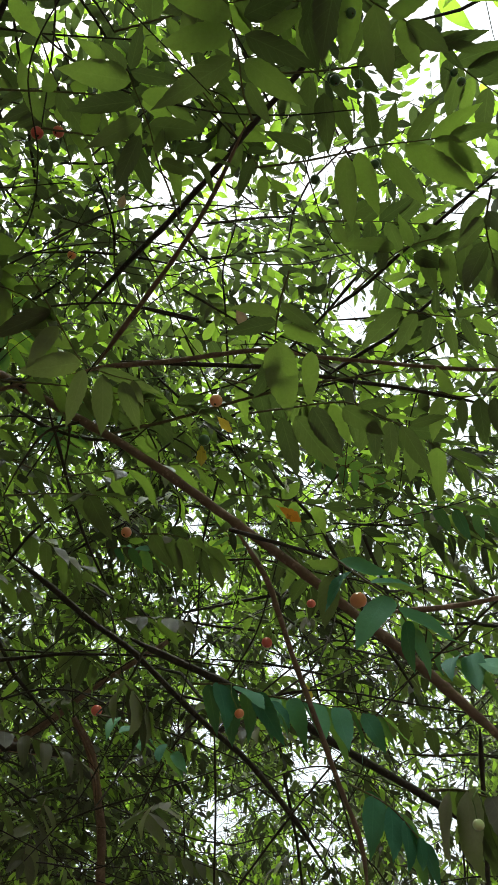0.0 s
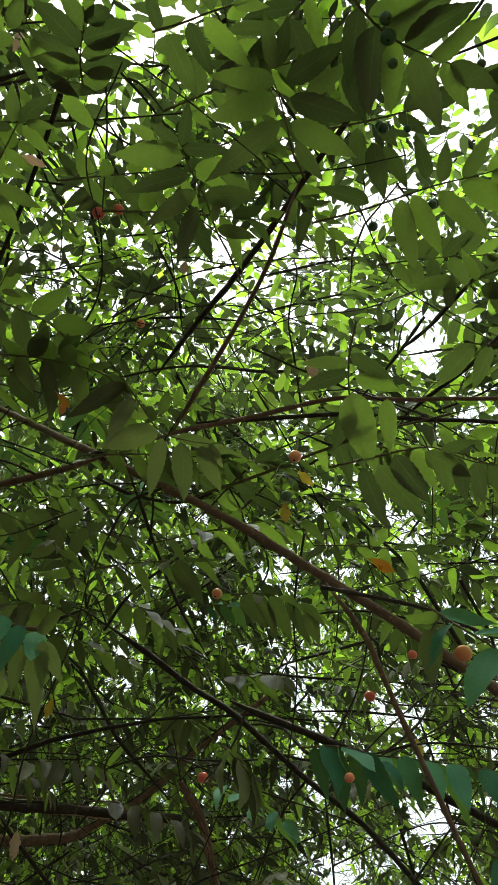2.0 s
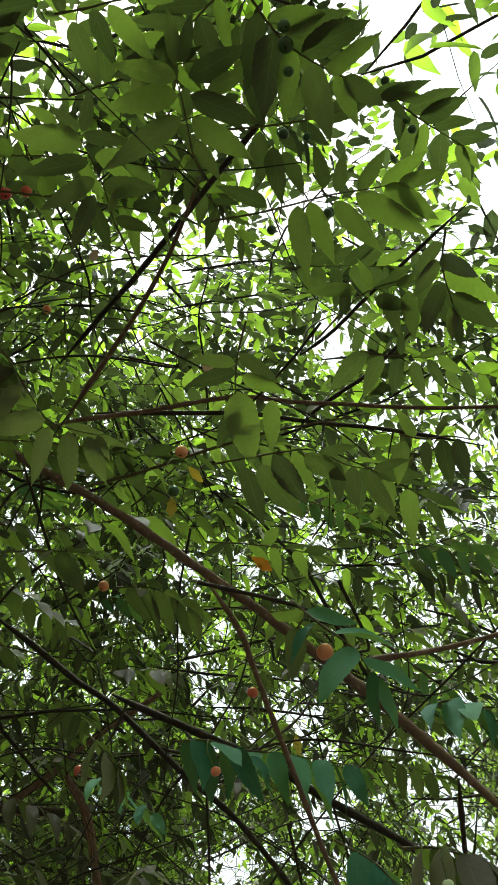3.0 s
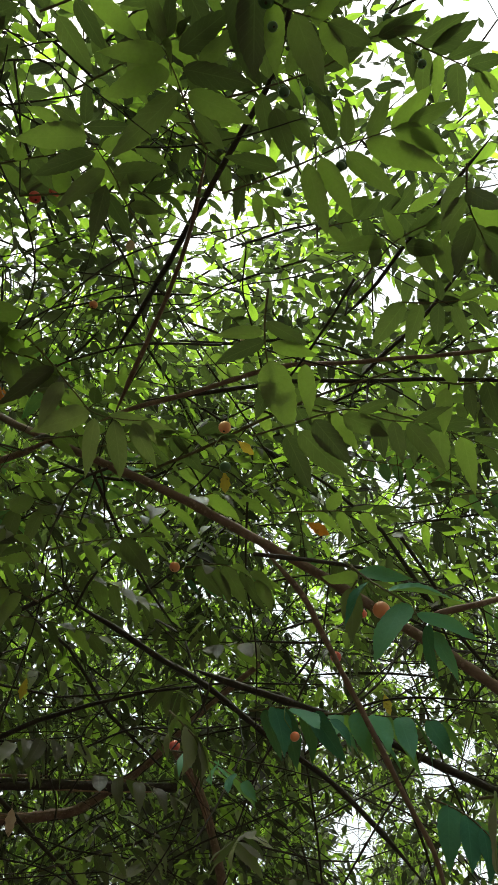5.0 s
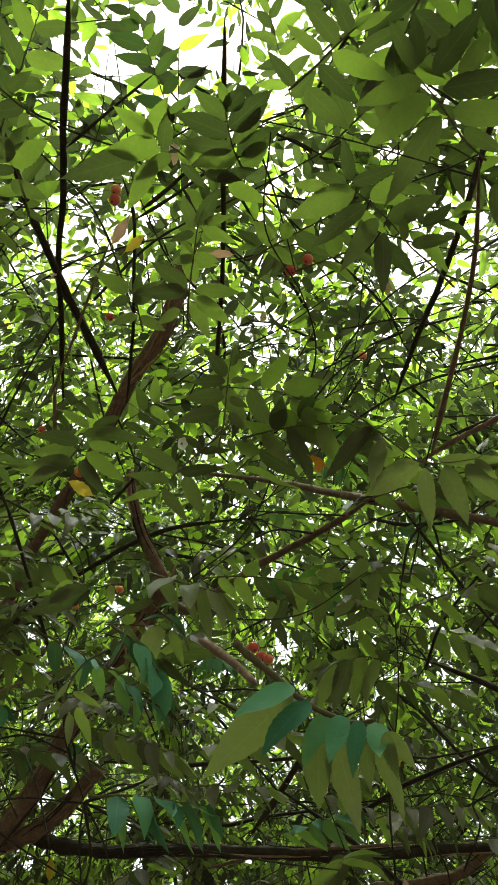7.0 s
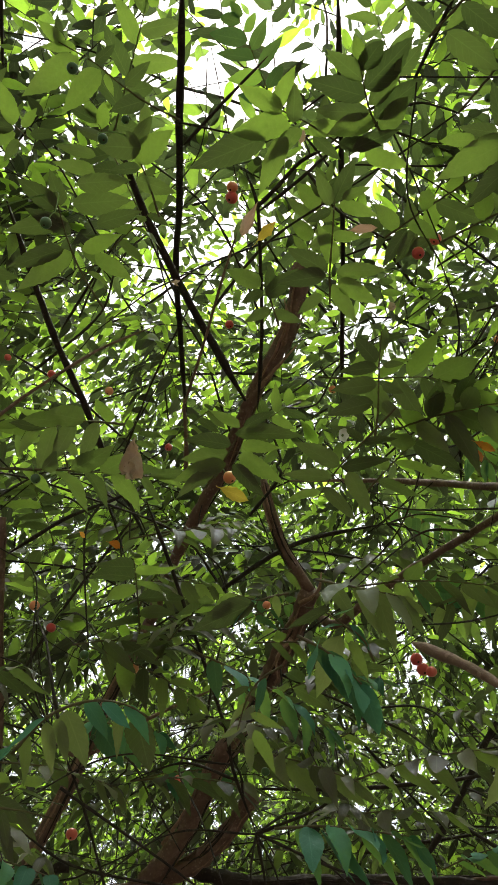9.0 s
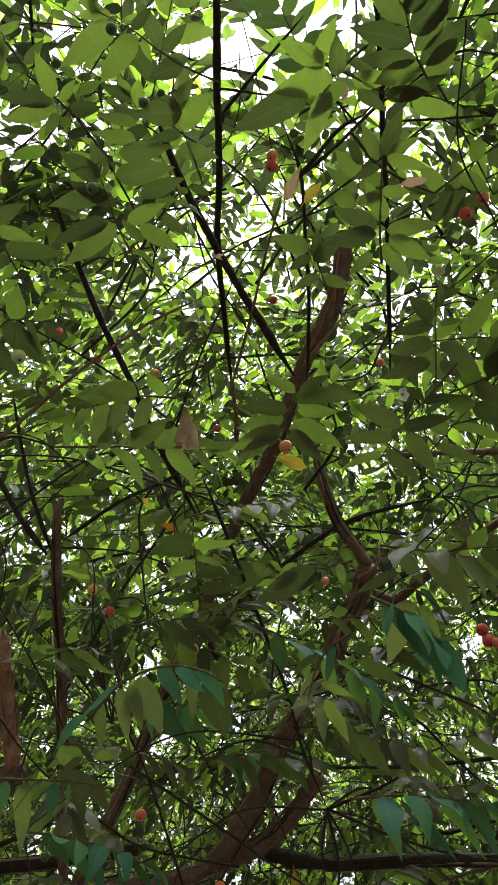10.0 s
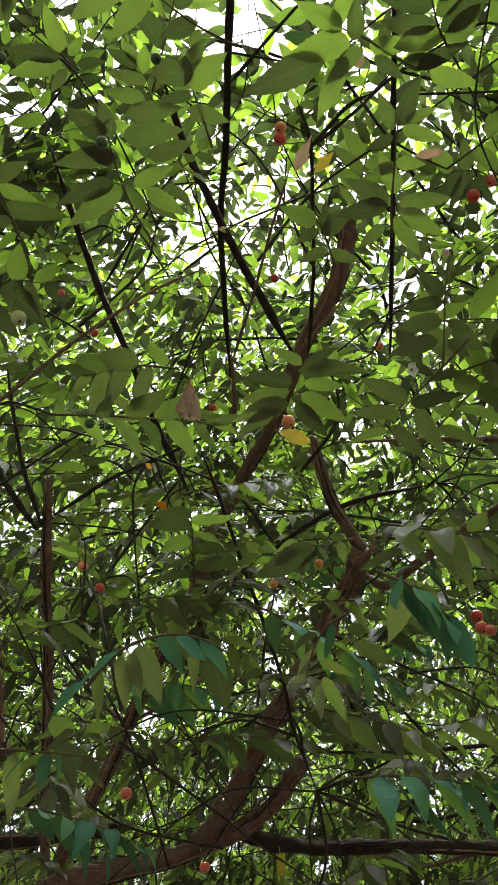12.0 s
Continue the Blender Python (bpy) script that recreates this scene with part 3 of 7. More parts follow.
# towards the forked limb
far_branch(0.0061, 0.0049, shaded_bark_mat, (-0.755, 0.598, 2.680), (-0.648, 0.471, 2.698), (-0.540, 0.360, 2.638), (-0.436, 0.268, 2.586), (-0.355, 0.193, 2.522), (-0.289, 0.132, 2.492), (-0.233, 0.079, 2.468))
far_branch(0.0072, 0.0049, shaded_bark_mat, (-0.567, 0.546, 2.529), (-0.545, 0.438, 2.559), (-0.520, 0.352, 2.571), (-0.497, 0.287, 2.575), (-0.473, 0.225, 2.584), (-0.441, 0.169, 2.581))
far_branch(0.0064, 0.0046, shaded_bark_mat, (-0.860, 0.624, 2.478), (-0.768, 0.463, 2.468), (-0.697, 0.353, 2.460), (-0.663, 0.275, 2.483), (-0.630, 0.210, 2.503), (-0.571, 0.117, 2.516))
far_branch(0.0049, 0.0035, shaded_bark_mat, (-0.519, 0.739, 2.660), (-0.394, 0.581, 2.705), (-0.252, 0.377, 2.653), (-0.190, 0.285, 2.624), (-0.142, 0.216, 2.611))
far_branch(0.0032, 0.0023, shaded_bark_mat, (-0.540, 0.543, 2.486), (-0.445, 0.441, 2.472), (-0.386, 0.370, 2.474), (-0.338, 0.309, 2.478), (-0.318, 0.263, 2.481))
far_branch(0.0026, 0.0017, shaded_bark_mat, (-0.339, 0.311, 2.476), (-0.285, 0.316, 2.487), (-0.232, 0.323, 2.510), (-0.147, 0.337, 2.512))
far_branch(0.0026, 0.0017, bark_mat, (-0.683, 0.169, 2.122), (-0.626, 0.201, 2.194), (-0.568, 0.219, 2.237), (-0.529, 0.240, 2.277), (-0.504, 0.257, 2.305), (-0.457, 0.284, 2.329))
far_branch(0.0043, 0.0023, shaded_bark_mat, (-0.983, 0.459, 2.402), (-0.860, 0.467, 2.407), (-0.749, 0.475, 2.389), (-0.655, 0.496, 2.395))
far_branch(0.0028, 0.0022, shaded_bark_mat, (-0.563, 0.387, 2.209), (-0.587, 0.447, 2.180), (-0.614, 0.508, 2.151), (-0.627, 0.547, 2.123), (-0.651, 0.615, 2.070), (-0.666, 0.649, 2.034), (-0.686, 0.712, 1.989))
far_branch(0.0043, 0.0029, shaded_bark_mat, (-1.001, 0.453, 2.385), (-0.981, 0.392, 2.440), (-0.956, 0.343, 2.488), (-0.913, 0.279, 2.550))
far_branch(0.0064, 0.0046, shaded_bark_mat, (-1.018, 0.455, 2.389), (-1.030, 0.391, 2.446), (-1.040, 0.311, 2.527), (-1.031, 0.195, 2.567))
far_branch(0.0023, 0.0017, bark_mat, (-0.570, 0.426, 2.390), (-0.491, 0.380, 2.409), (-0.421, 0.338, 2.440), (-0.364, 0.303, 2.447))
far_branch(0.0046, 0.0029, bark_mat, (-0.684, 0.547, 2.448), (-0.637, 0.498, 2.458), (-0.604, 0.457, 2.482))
far_branch(0.0026, 0.0017, shaded_bark_mat, (-0.387, 0.222, 2.572), (-0.333, 0.216, 2.563), (-0.296, 0.215, 2.571), (-0.242, 0.214, 2.580))
far_branch(0.0026, 0.0017, shaded_bark_mat, (-0.718, 0.303, 2.591), (-0.641, 0.284, 2.596), (-0.578, 0.269, 2.605))
far_branch(0.0029, 0.0020, shaded_bark_mat, (-0.859, 0.624, 2.647), (-0.880, 0.530, 2.683), (-0.897, 0.422, 2.718), (-0.930, 0.282, 2.737), (-0.949, 0.155, 2.747))
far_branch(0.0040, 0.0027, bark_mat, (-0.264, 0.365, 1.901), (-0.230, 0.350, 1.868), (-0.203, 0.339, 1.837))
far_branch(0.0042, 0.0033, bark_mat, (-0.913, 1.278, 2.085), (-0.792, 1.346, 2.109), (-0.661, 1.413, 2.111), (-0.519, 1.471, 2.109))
far_branch(0.0072, 0.0054, shaded_bark_mat, (-0.762, 1.220, 2.103), (-0.690, 1.230, 2.178), (-0.607, 1.229, 2.270), (-0.538, 1.228, 2.327), (-0.430, 1.240, 2.378))
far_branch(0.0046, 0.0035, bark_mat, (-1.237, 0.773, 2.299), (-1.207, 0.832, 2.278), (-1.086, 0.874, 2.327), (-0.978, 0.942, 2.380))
far_branch(0.0069, 0.0046, shaded_bark_mat, (-1.017, 0.864, 2.352), (-1.027, 0.817, 2.394), (-0.983, 0.816, 2.445), (-0.818, 0.841, 2.510), (-0.715, 0.879, 2.550), (-0.580, 0.948, 2.560))
far_branch(0.0035, 0.0023, shaded_bark_mat, (-1.130, 0.597, 2.238), (-1.064, 0.599, 2.336), (-1.018, 0.602, 2.393), (-0.922, 0.611, 2.489), (-0.859, 0.616, 2.542))

# ---- leafy sprays near the camera ----


def bare_twig(points, thick, mat=twig_mat):
    line = smooth_line(points, 8)
    bm = bmesh.new()
    m = len(line) - 1
    WOOD.extend(line)
    tube(bm, line, [thick * (1.3 - 0.7 * i / m) * (1.25 if i % 4 == 2 else 1) for i in range(m + 1)], 6, 0.25, random.random() * 9)
    return part("twig", bm, mat, tree)


def leaf_between(twig, foot, tip, facing, wide=1.0, kind="green"):
    """One leaf of a twig, from its foot to its tip."""
    foot, tip = Vector(foot), Vector(tip)
    s = (tip - foot).length * 1.04
    top = Vector(facing) + Vector([random.gauss(0, 0.10) for _ in range(3)])
    ob = new("leaf", random.choice(LEAVES[kind]))
    ob.parent = twig
    ob.matrix_basis = Matrix.Translation(foot) @ frame_of(tip - foot, top) @ Matrix.Diagonal((s, s * wide * random.uniform(0.84, 0.95), s * 0.8, 1))
    return ob


# the two broad rosettes overhead
twig = bare_twig(((0.039, 0.369, 2.287), (0.030, 0.348, 2.299), (0.026, 0.325, 2.311), (0.022, 0.304, 2.321), (0.016, 0.284, 2.329)), 0.0009)
leaf_between(twig, (0.019, 0.287, 2.318), (-0.040, 0.274, 2.321), (0.00, 0.34, 0.94), 0.95, "green")
leaf_between(twig, (0.019, 0.303, 2.319), (-0.049, 0.310, 2.312), (0.00, 0.35, 0.94), 0.95, "green")
leaf_between(twig, (0.021, 0.323, 2.317), (-0.056, 0.362, 2.293), (0.00, 0.37, 0.93), 0.85, "green")
leaf_between(twig, (0.031, 0.301, 2.314), (0.097, 0.322, 2.300), (0.01, 0.35, 0.94), 0.95, "green")
leaf_between(twig, (0.031, 0.322, 2.312), (0.089, 0.355, 2.292), (0.02, 0.37, 0.93), 0.95, "green")
leaf_between(twig, (0.034, 0.342, 2.310), (0.056, 0.375, 2.291), (0.02, 0.39, 0.92), 1.10, "green")
leaf_between(twig, (0.018, 0.278, 2.326), (0.015, 0.234, 2.342), (0.00, 0.32, 0.95), 0.95, "green")
leaf_between(twig, (0.022, 0.279, 2.333), (0.037, 0.241, 2.347), (0.00, 0.32, 0.95), 0.90, "green")
leaf_between(twig, (0.030, 0.293, 2.335), (0.087, 0.268, 2.342), (0.01, 0.33, 0.94), 0.95, "green")
leaf_between(twig, (0.047, 0.300, 2.318), (0.088, 0.281, 2.323), (0.03, 0.35, 0.94), 1.00, "green")
leaf_between(twig, (0.085, 0.288, 2.328), (0.101, 0.331, 2.307), (0.07, 0.33, 0.94), 1.00, "green")
twig = bare_twig(((-0.035, 0.470, 2.273), (-0.046, 0.444, 2.291), (-0.056, 0.422, 2.304), (-0.063, 0.395, 2.319), (-0.072, 0.373, 2.331), (-0.082, 0.351, 2.341)), 0.0009)
leaf_between(twig, (-0.079, 0.352, 2.330), (-0.146, 0.338, 2.325), (-0.10, 0.39, 0.92), 1.00, "green")
leaf_between(twig, (-0.076, 0.371, 2.329), (-0.142, 0.373, 2.316), (-0.10, 0.41, 0.91), 1.05, "green")
leaf_between(twig, (-0.072, 0.389, 2.328), (-0.129, 0.410, 2.306), (-0.09, 0.42, 0.90), 1.00, "green")
leaf_between(twig, (-0.072, 0.396, 2.309), (-0.100, 0.440, 2.277), (-0.10, 0.44, 0.90), 1.00, "green")
leaf_between(twig, (-0.064, 0.392, 2.321), (-0.009, 0.397, 2.322), (-0.09, 0.43, 0.90), 1.15, "green")
leaf_between(twig, (-0.071, 0.371, 2.340), (-0.021, 0.372, 2.344), (-0.09, 0.40, 0.91), 1.00, "green")
leaf_between(twig, (-0.079, 0.346, 2.338), (-0.030, 0.356, 2.337), (-0.10, 0.38, 0.92), 0.90, "green")
leaf_between(twig, (-0.080, 0.347, 2.345), (-0.067, 0.311, 2.363), (-0.10, 0.38, 0.92), 1.00, "green")
leaf_between(twig, (-0.085, 0.350, 2.351), (-0.109, 0.326, 2.358), (-0.11, 0.38, 0.92), 1.10, "green")
leaf_between(twig, (-0.103, 0.338, 2.340), (-0.129, 0.317, 2.345), (-0.13, 0.37, 0.92), 1.20, "green")
leaf_between(twig, (-0.055, 0.423, 2.308), (-0.014, 0.434, 2.304), (-0.08, 0.46, 0.89), 1.20, "green")
leaf_between(twig, (-0.058, 0.410, 2.300), (-0.049, 0.391, 2.313), (-0.08, 0.45, 0.89), 1.20, "green")
twig = bare_twig(((-0.090, 0.245, 2.364), (-0.058, 0.242, 2.370), (-0.036, 0.238, 2.373), (0.002, 0.233, 2.376), (0.025, 0.229, 2.377)), 0.0009)
leaf_between(twig, (-0.040, 0.238, 2.363), (-0.001, 0.285, 2.348), (-0.06, 0.27, 0.96), 1.05, "green")
leaf_between(twig, (-0.055, 0.242, 2.368), (-0.040, 0.288, 2.352), (-0.08, 0.27, 0.96), 1.05, "green")
leaf_between(twig, (-0.076, 0.253, 2.369), (-0.058, 0.303, 2.352), (-0.10, 0.28, 0.95), 1.05, "green")
leaf_between(twig, (-0.048, 0.235, 2.365), (-0.064, 0.199, 2.375), (-0.07, 0.27, 0.96), 1.10, "green")
leaf_between(twig, (-0.032, 0.237, 2.373), (-0.042, 0.192, 2.386), (-0.05, 0.27, 0.96), 1.10, "green")
leaf_between(twig, (-0.019, 0.238, 2.381), (-0.016, 0.202, 2.392), (-0.04, 0.27, 0.96), 1.10, "green")
leaf_between(twig, (-0.013, 0.232, 2.370), (0.020, 0.238, 2.369), (-0.03, 0.26, 0.96), 1.10, "green")
leaf_between(twig, (-0.084, 0.246, 2.367), (-0.090, 0.209, 2.378), (-0.11, 0.28, 0.96), 1.10, "green")
# the pale tuft before the fork
twig = bare_twig(((-0.197, 0.512, 2.241), (-0.179, 0.537, 2.225), (-0.159, 0.569, 2.202), (-0.143, 0.590, 2.185), (-0.117, 0.602, 2.179), (-0.089, 0.610, 2.176)), 0.0009)
leaf_between(twig, (-0.143, 0.584, 2.178), (-0.206, 0.581, 2.160), (-0.12, 0.43, 0.90), 1.15, "pale")
leaf_between(twig, (-0.141, 0.594, 2.178), (-0.160, 0.632, 2.128), (-0.11, 0.43, 0.89), 0.95, "pale")
leaf_between(twig, (-0.123, 0.606, 2.181), (-0.121, 0.649, 2.131), (-0.10, 0.44, 0.89), 1.05, "pale")
leaf_between(twig, (-0.100, 0.604, 2.170), (-0.083, 0.639, 2.132), (-0.09, 0.44, 0.89), 1.00, "pale")
leaf_between(twig, (-0.091, 0.609, 2.176), (-0.078, 0.629, 2.156), (-0.08, 0.44, 0.89), 1.10, "pale")
leaf_between(twig, (-0.127, 0.602, 2.187), (-0.058, 0.627, 2.173), (-0.10, 0.43, 0.90), 0.70, "pale")
leaf_between(twig, (-0.166, 0.556, 2.204), (-0.201, 0.581, 2.167), (-0.13, 0.40, 0.91), 1.10, "pale")
leaf_between(twig, (-0.174, 0.547, 2.220), (-0.238, 0.558, 2.186), (-0.13, 0.39, 0.91), 0.80, "green")
leaf_between(twig, (-0.155, 0.584, 2.200), (-0.200, 0.560, 2.210), (-0.12, 0.42, 0.90), 0.90, "green")
# the low-hanging spray, showing undersides and tops tinted blue-green for sky sheen
twig = bare_twig(((-0.177, 0.275, 1.825), (-0.172, 0.283, 1.818), (-0.165, 0.294, 1.810), (-0.159, 0.302, 1.802), (-0.152, 0.309, 1.796), (-0.139, 0.320, 1.790), (-0.129, 0.324, 1.790)), 0.0016)
leaf_between(twig, (-0.155, 0.292, 1.802), (-0.173, 0.268, 1.784), (0.47, -0.80, 0.37), 1.25, "teal")
leaf_between(twig, (-0.154, 0.305, 1.799), (-0.171, 0.285, 1.776), (0.45, -0.81, 0.38), 1.30, "teal")
leaf_between(twig, (-0.150, 0.316, 1.796), (-0.159, 0.302, 1.772), (0.40, -0.75, 0.53), 1.30, "teal")
leaf_between(twig, (-0.140, 0.310, 1.790), (-0.143, 0.299, 1.766), (0.38, -0.76, 0.53), 1.20, "teal")
leaf_between(twig, (-0.136, 0.320, 1.790), (-0.138, 0.310, 1.765), (0.36, -0.76, 0.54), 1.10, "teal")
leaf_between(twig, (-0.132, 0.330, 1.792), (-0.128, 0.321, 1.770), (0.34, -0.77, 0.54), 1.40, "teal")
leaf_between(twig, (-0.158, 0.297, 1.800), (-0.210, 0.298, 1.776), (-0.27, 0.45, 0.85), 1.20, "pale")
leaf_between(twig, (-0.154, 0.313, 1.790), (-0.171, 0.340, 1.762), (-0.26, 0.47, 0.84), 1.00, "pale")
leaf_between(twig, (-0.151, 0.325, 1.789), (-0.159, 0.356, 1.758), (-0.25, 0.48, 0.84), 1.10, "pale")
leaf_between(twig, (-0.134, 0.322, 1.782), (-0.145, 0.344, 1.768), (-0.23, 0.49, 0.84), 0.80, "pale")
leaf_between(twig, (-0.133, 0.329, 1.784), (-0.134, 0.361, 1.760), (-0.22, 0.50, 0.84), 0.80, "pale")
leaf_between(twig, (-0.123, 0.320, 1.781), (-0.130, 0.344, 1.770), (-0.22, 0.50, 0.84), 0.70, "pale")
leaf_between(twig, (-0.125, 0.327, 1.784), (-0.124, 0.352, 1.778), (-0.21, 0.50, 0.84), 0.90, "pale")
# fruiting twigs above the right-hand gap
twig = bare_twig(((0.063, 0.360, 2.369), (0.101, 0.357, 2.367), (0.141, 0.351, 2.364), (0.168, 0.345, 2.361), (0.209, 0.328, 2.359), (0.234, 0.322, 2.354)), 0.0009)
leaf_between(twig, (0.096, 0.351, 2.360), (0.085, 0.302, 2.381), (0.08, 0.31, 0.95), 1.00, "green")
leaf_between(twig, (0.110, 0.349, 2.367), (0.104, 0.299, 2.388), (0.09, 0.30, 0.95), 1.00, "green")
leaf_between(twig, (0.129, 0.351, 2.372), (0.155, 0.311, 2.383), (0.11, 0.30, 0.95), 1.00, "green")
leaf_between(twig, (0.145, 0.346, 2.357), (0.181, 0.307, 2.366), (0.12, 0.30, 0.95), 1.00, "green")
leaf_between(twig, (0.162, 0.346, 2.362), (0.215, 0.326, 2.358), (0.14, 0.30, 0.94), 1.10, "green")
leaf_between(twig, (0.100, 0.364, 2.372), (0.101, 0.411, 2.348), (0.08, 0.31, 0.95), 1.15, "green")
leaf_between(twig, (0.120, 0.356, 2.359), (0.138, 0.377, 2.346), (0.10, 0.31, 0.95), 1.20, "green")
leaf_between(twig, (0.141, 0.352, 2.365), (0.171, 0.371, 2.351), (0.12, 0.30, 0.95), 1.10, "green")
leaf_between(twig, (0.211, 0.331, 2.367), (0.250, 0.314, 2.363), (0.18, 0.28, 0.94), 0.90, "green")
leaf_between(twig, (0.219, 0.325, 2.354), (0.265, 0.307, 2.347), (0.19, 0.28, 0.94), 0.80, "green")
leaf_between(twig, (0.227, 0.326, 2.359), (0.250, 0.344, 2.344), (0.19, 0.28, 0.94), 0.90, "green")
leaf_between(twig, (0.232, 0.319, 2.346), (0.265, 0.321, 2.335), (0.20, 0.28, 0.94), 1.00, "green")
twig = bare_twig(((0.044, 0.428, 2.305), (0.095, 0.420, 2.305), (0.133, 0.411, 2.305), (0.169, 0.401, 2.303), (0.205, 0.394, 2.299), (0.234, 0.386, 2.294)), 0.0009)
leaf_between(twig, (0.134, 0.408, 2.296), (0.143, 0.469, 2.257), (0.11, 0.35, 0.93), 1.10, "green")
leaf_between(twig, (0.148, 0.408, 2.302), (0.172, 0.458, 2.266), (0.12, 0.35, 0.93), 1.05, "green")
leaf_between(twig, (0.174, 0.409, 2.305), (0.221, 0.448, 2.269), (0.14, 0.34, 0.93), 1.05, "green")
leaf_between(twig, (0.192, 0.395, 2.293), (0.265, 0.419, 2.256), (0.16, 0.34, 0.93), 0.85, "green")
leaf_between(twig, (0.222, 0.389, 2.296), (0.273, 0.410, 2.267), (0.18, 0.33, 0.93), 1.20, "green")
leaf_between(twig, (0.163, 0.400, 2.314), (0.155, 0.360, 2.335), (0.13, 0.33, 0.93), 1.10, "green")
leaf_between(twig, (0.174, 0.396, 2.299), (0.180, 0.362, 2.315), (0.14, 0.34, 0.93), 1.10, "green")
leaf_between(twig, (0.196, 0.396, 2.302), (0.223, 0.359, 2.314), (0.16, 0.33, 0.93), 1.10, "green")
leaf_between(twig, (0.220, 0.394, 2.305), (0.263, 0.359, 2.309), (0.18, 0.33, 0.93), 1.10, "green")
leaf_between(twig, (0.234, 0.384, 2.291), (0.279, 0.368, 2.284), (0.19, 0.33, 0.92), 1.10, "green")
leaf_between(twig, (0.104, 0.416, 2.311), (0.053, 0.398, 2.325), (0.08, 0.35, 0.93), 1.00, "green")
leaf_between(twig, (0.110, 0.359, 2.325), (0.118, 0.406, 2.300), (0.09, 0.30, 0.95), 1.10, "green")
leaf_between(twig, (0.121, 0.366, 2.328), (0.145, 0.401, 2.306), (0.10, 0.31, 0.95), 1.10, "green")
leaf_between(twig, (0.236, 0.390, 2.298), (0.262, 0.415, 2.275), (0.19, 0.33, 0.92), 1.10, "green")
twig = bare_twig(((0.168, 0.605, 2.319), (0.201, 0.575, 2.335), (0.228, 0.554, 2.343), (0.263, 0.539, 2.342), (0.297, 0.531, 2.336), (0.340, 0.525, 2.323)), 0.0009)
leaf_between(twig, (0.216, 0.550, 2.338), (0.154, 0.552, 2.351), (0.11, 0.30, 0.95), 1.00, "green")
leaf_between(twig, (0.235, 0.550, 2.341), (0.219, 0.521, 2.366), (0.12, 0.30, 0.95), 1.10, "green")
leaf_between(twig, (0.244, 0.553, 2.346), (0.283, 0.519, 2.356), (0.13, 0.30, 0.95), 1.00, "green")
leaf_between(twig, (0.261, 0.539, 2.334), (0.307, 0.516, 2.333), (0.14, 0.29, 0.95), 1.10, "green")
leaf_between(twig, (0.239, 0.558, 2.337), (0.279, 0.562, 2.321), (0.13, 0.30, 0.94), 1.30, "green")
leaf_between(twig, (0.252, 0.555, 2.344), (0.269, 0.595, 2.308), (0.13, 0.30, 0.95), 1.10, "green")
leaf_between(twig, (0.276, 0.543, 2.329), (0.282, 0.587, 2.292), (0.15, 0.30, 0.94), 1.10, "green")
leaf_between(twig, (0.298, 0.535, 2.336), (0.298, 0.581, 2.301), (0.16, 0.29, 0.94), 1.00, "green")
leaf_between(twig, (0.310, 0.537, 2.339), (0.338, 0.585, 2.290), (0.16, 0.29, 0.94), 1.00, "green")
leaf_between(twig, (0.200, 0.576, 2.330), (0.206, 0.543, 2.352), (0.11, 0.31, 0.94), 1.00, "green")
twig = bare_twig(((0.075, 0.470, 2.189), (0.065, 0.499, 2.168), (0.062, 0.526, 2.144), (0.065, 0.553, 2.118), (0.073, 0.578, 2.090)), 0.0009)
leaf_between(twig, (0.063, 0.498, 2.157), (0.017, 0.492, 2.164), (0.04, 0.41, 0.91), 1.00, "green")
leaf_between(twig, (0.063, 0.509, 2.157), (0.011, 0.517, 2.152), (0.05, 0.42, 0.91), 1.00, "green")
leaf_between(twig, (0.067, 0.499, 2.174), (0.107, 0.518, 2.152), (0.05, 0.41, 0.91), 1.00, "green")
leaf_between(twig, (0.065, 0.519, 2.140), (0.075, 0.570, 2.087), (0.05, 0.43, 0.90), 1.20, "green")
leaf_between(twig, (0.098, 0.529, 2.137), (0.097, 0.566, 2.099), (0.07, 0.44, 0.90), 1.10, "green")
leaf_between(twig, (0.068, 0.582, 2.096), (0.086, 0.619, 2.049), (0.05, 0.49, 0.87), 1.15, "green")
leaf_between(twig, (0.082, 0.571, 2.088), (0.121, 0.602, 2.044), (0.06, 0.48, 0.87), 1.15, "green")
leaf_between(twig, (0.064, 0.536, 2.136), (0.042, 0.566, 2.109), (0.05, 0.44, 0.90), 1.10, "green")
leaf_between(twig, (0.061, 0.555, 2.128), (0.083, 0.549, 2.132), (0.04, 0.46, 0.89), 1.00, "green")
leaf_between(twig, (0.069, 0.510, 2.153), (0.112, 0.520, 2.137), (0.05, 0.42, 0.91), 1.00, "green")
twig = bare_twig(((0.035, 0.569, 2.090), (0.072, 0.564, 2.092), (0.109, 0.558, 2.093), (0.136, 0.555, 2.090), (0.166, 0.561, 2.075), (0.192, 0.561, 2.066)), 0.0009)
leaf_between(twig, (0.126, 0.552, 2.082), (0.165, 0.564, 2.058), (0.09, 0.40, 0.91), 1.25, "green")
leaf_between(twig, (0.098, 0.560, 2.090), (0.127, 0.589, 2.050), (0.06, 0.40, 0.91), 1.10, "green")
leaf_between(twig, (0.116, 0.562, 2.095), (0.137, 0.586, 2.063), (0.08, 0.40, 0.91), 1.10, "green")
leaf_between(twig, (0.156, 0.555, 2.074), (0.158, 0.580, 2.043), (0.11, 0.40, 0.91), 1.10, "green")
leaf_between(twig, (0.172, 0.561, 2.072), (0.175, 0.587, 2.041), (0.12, 0.40, 0.91), 1.10, "green")
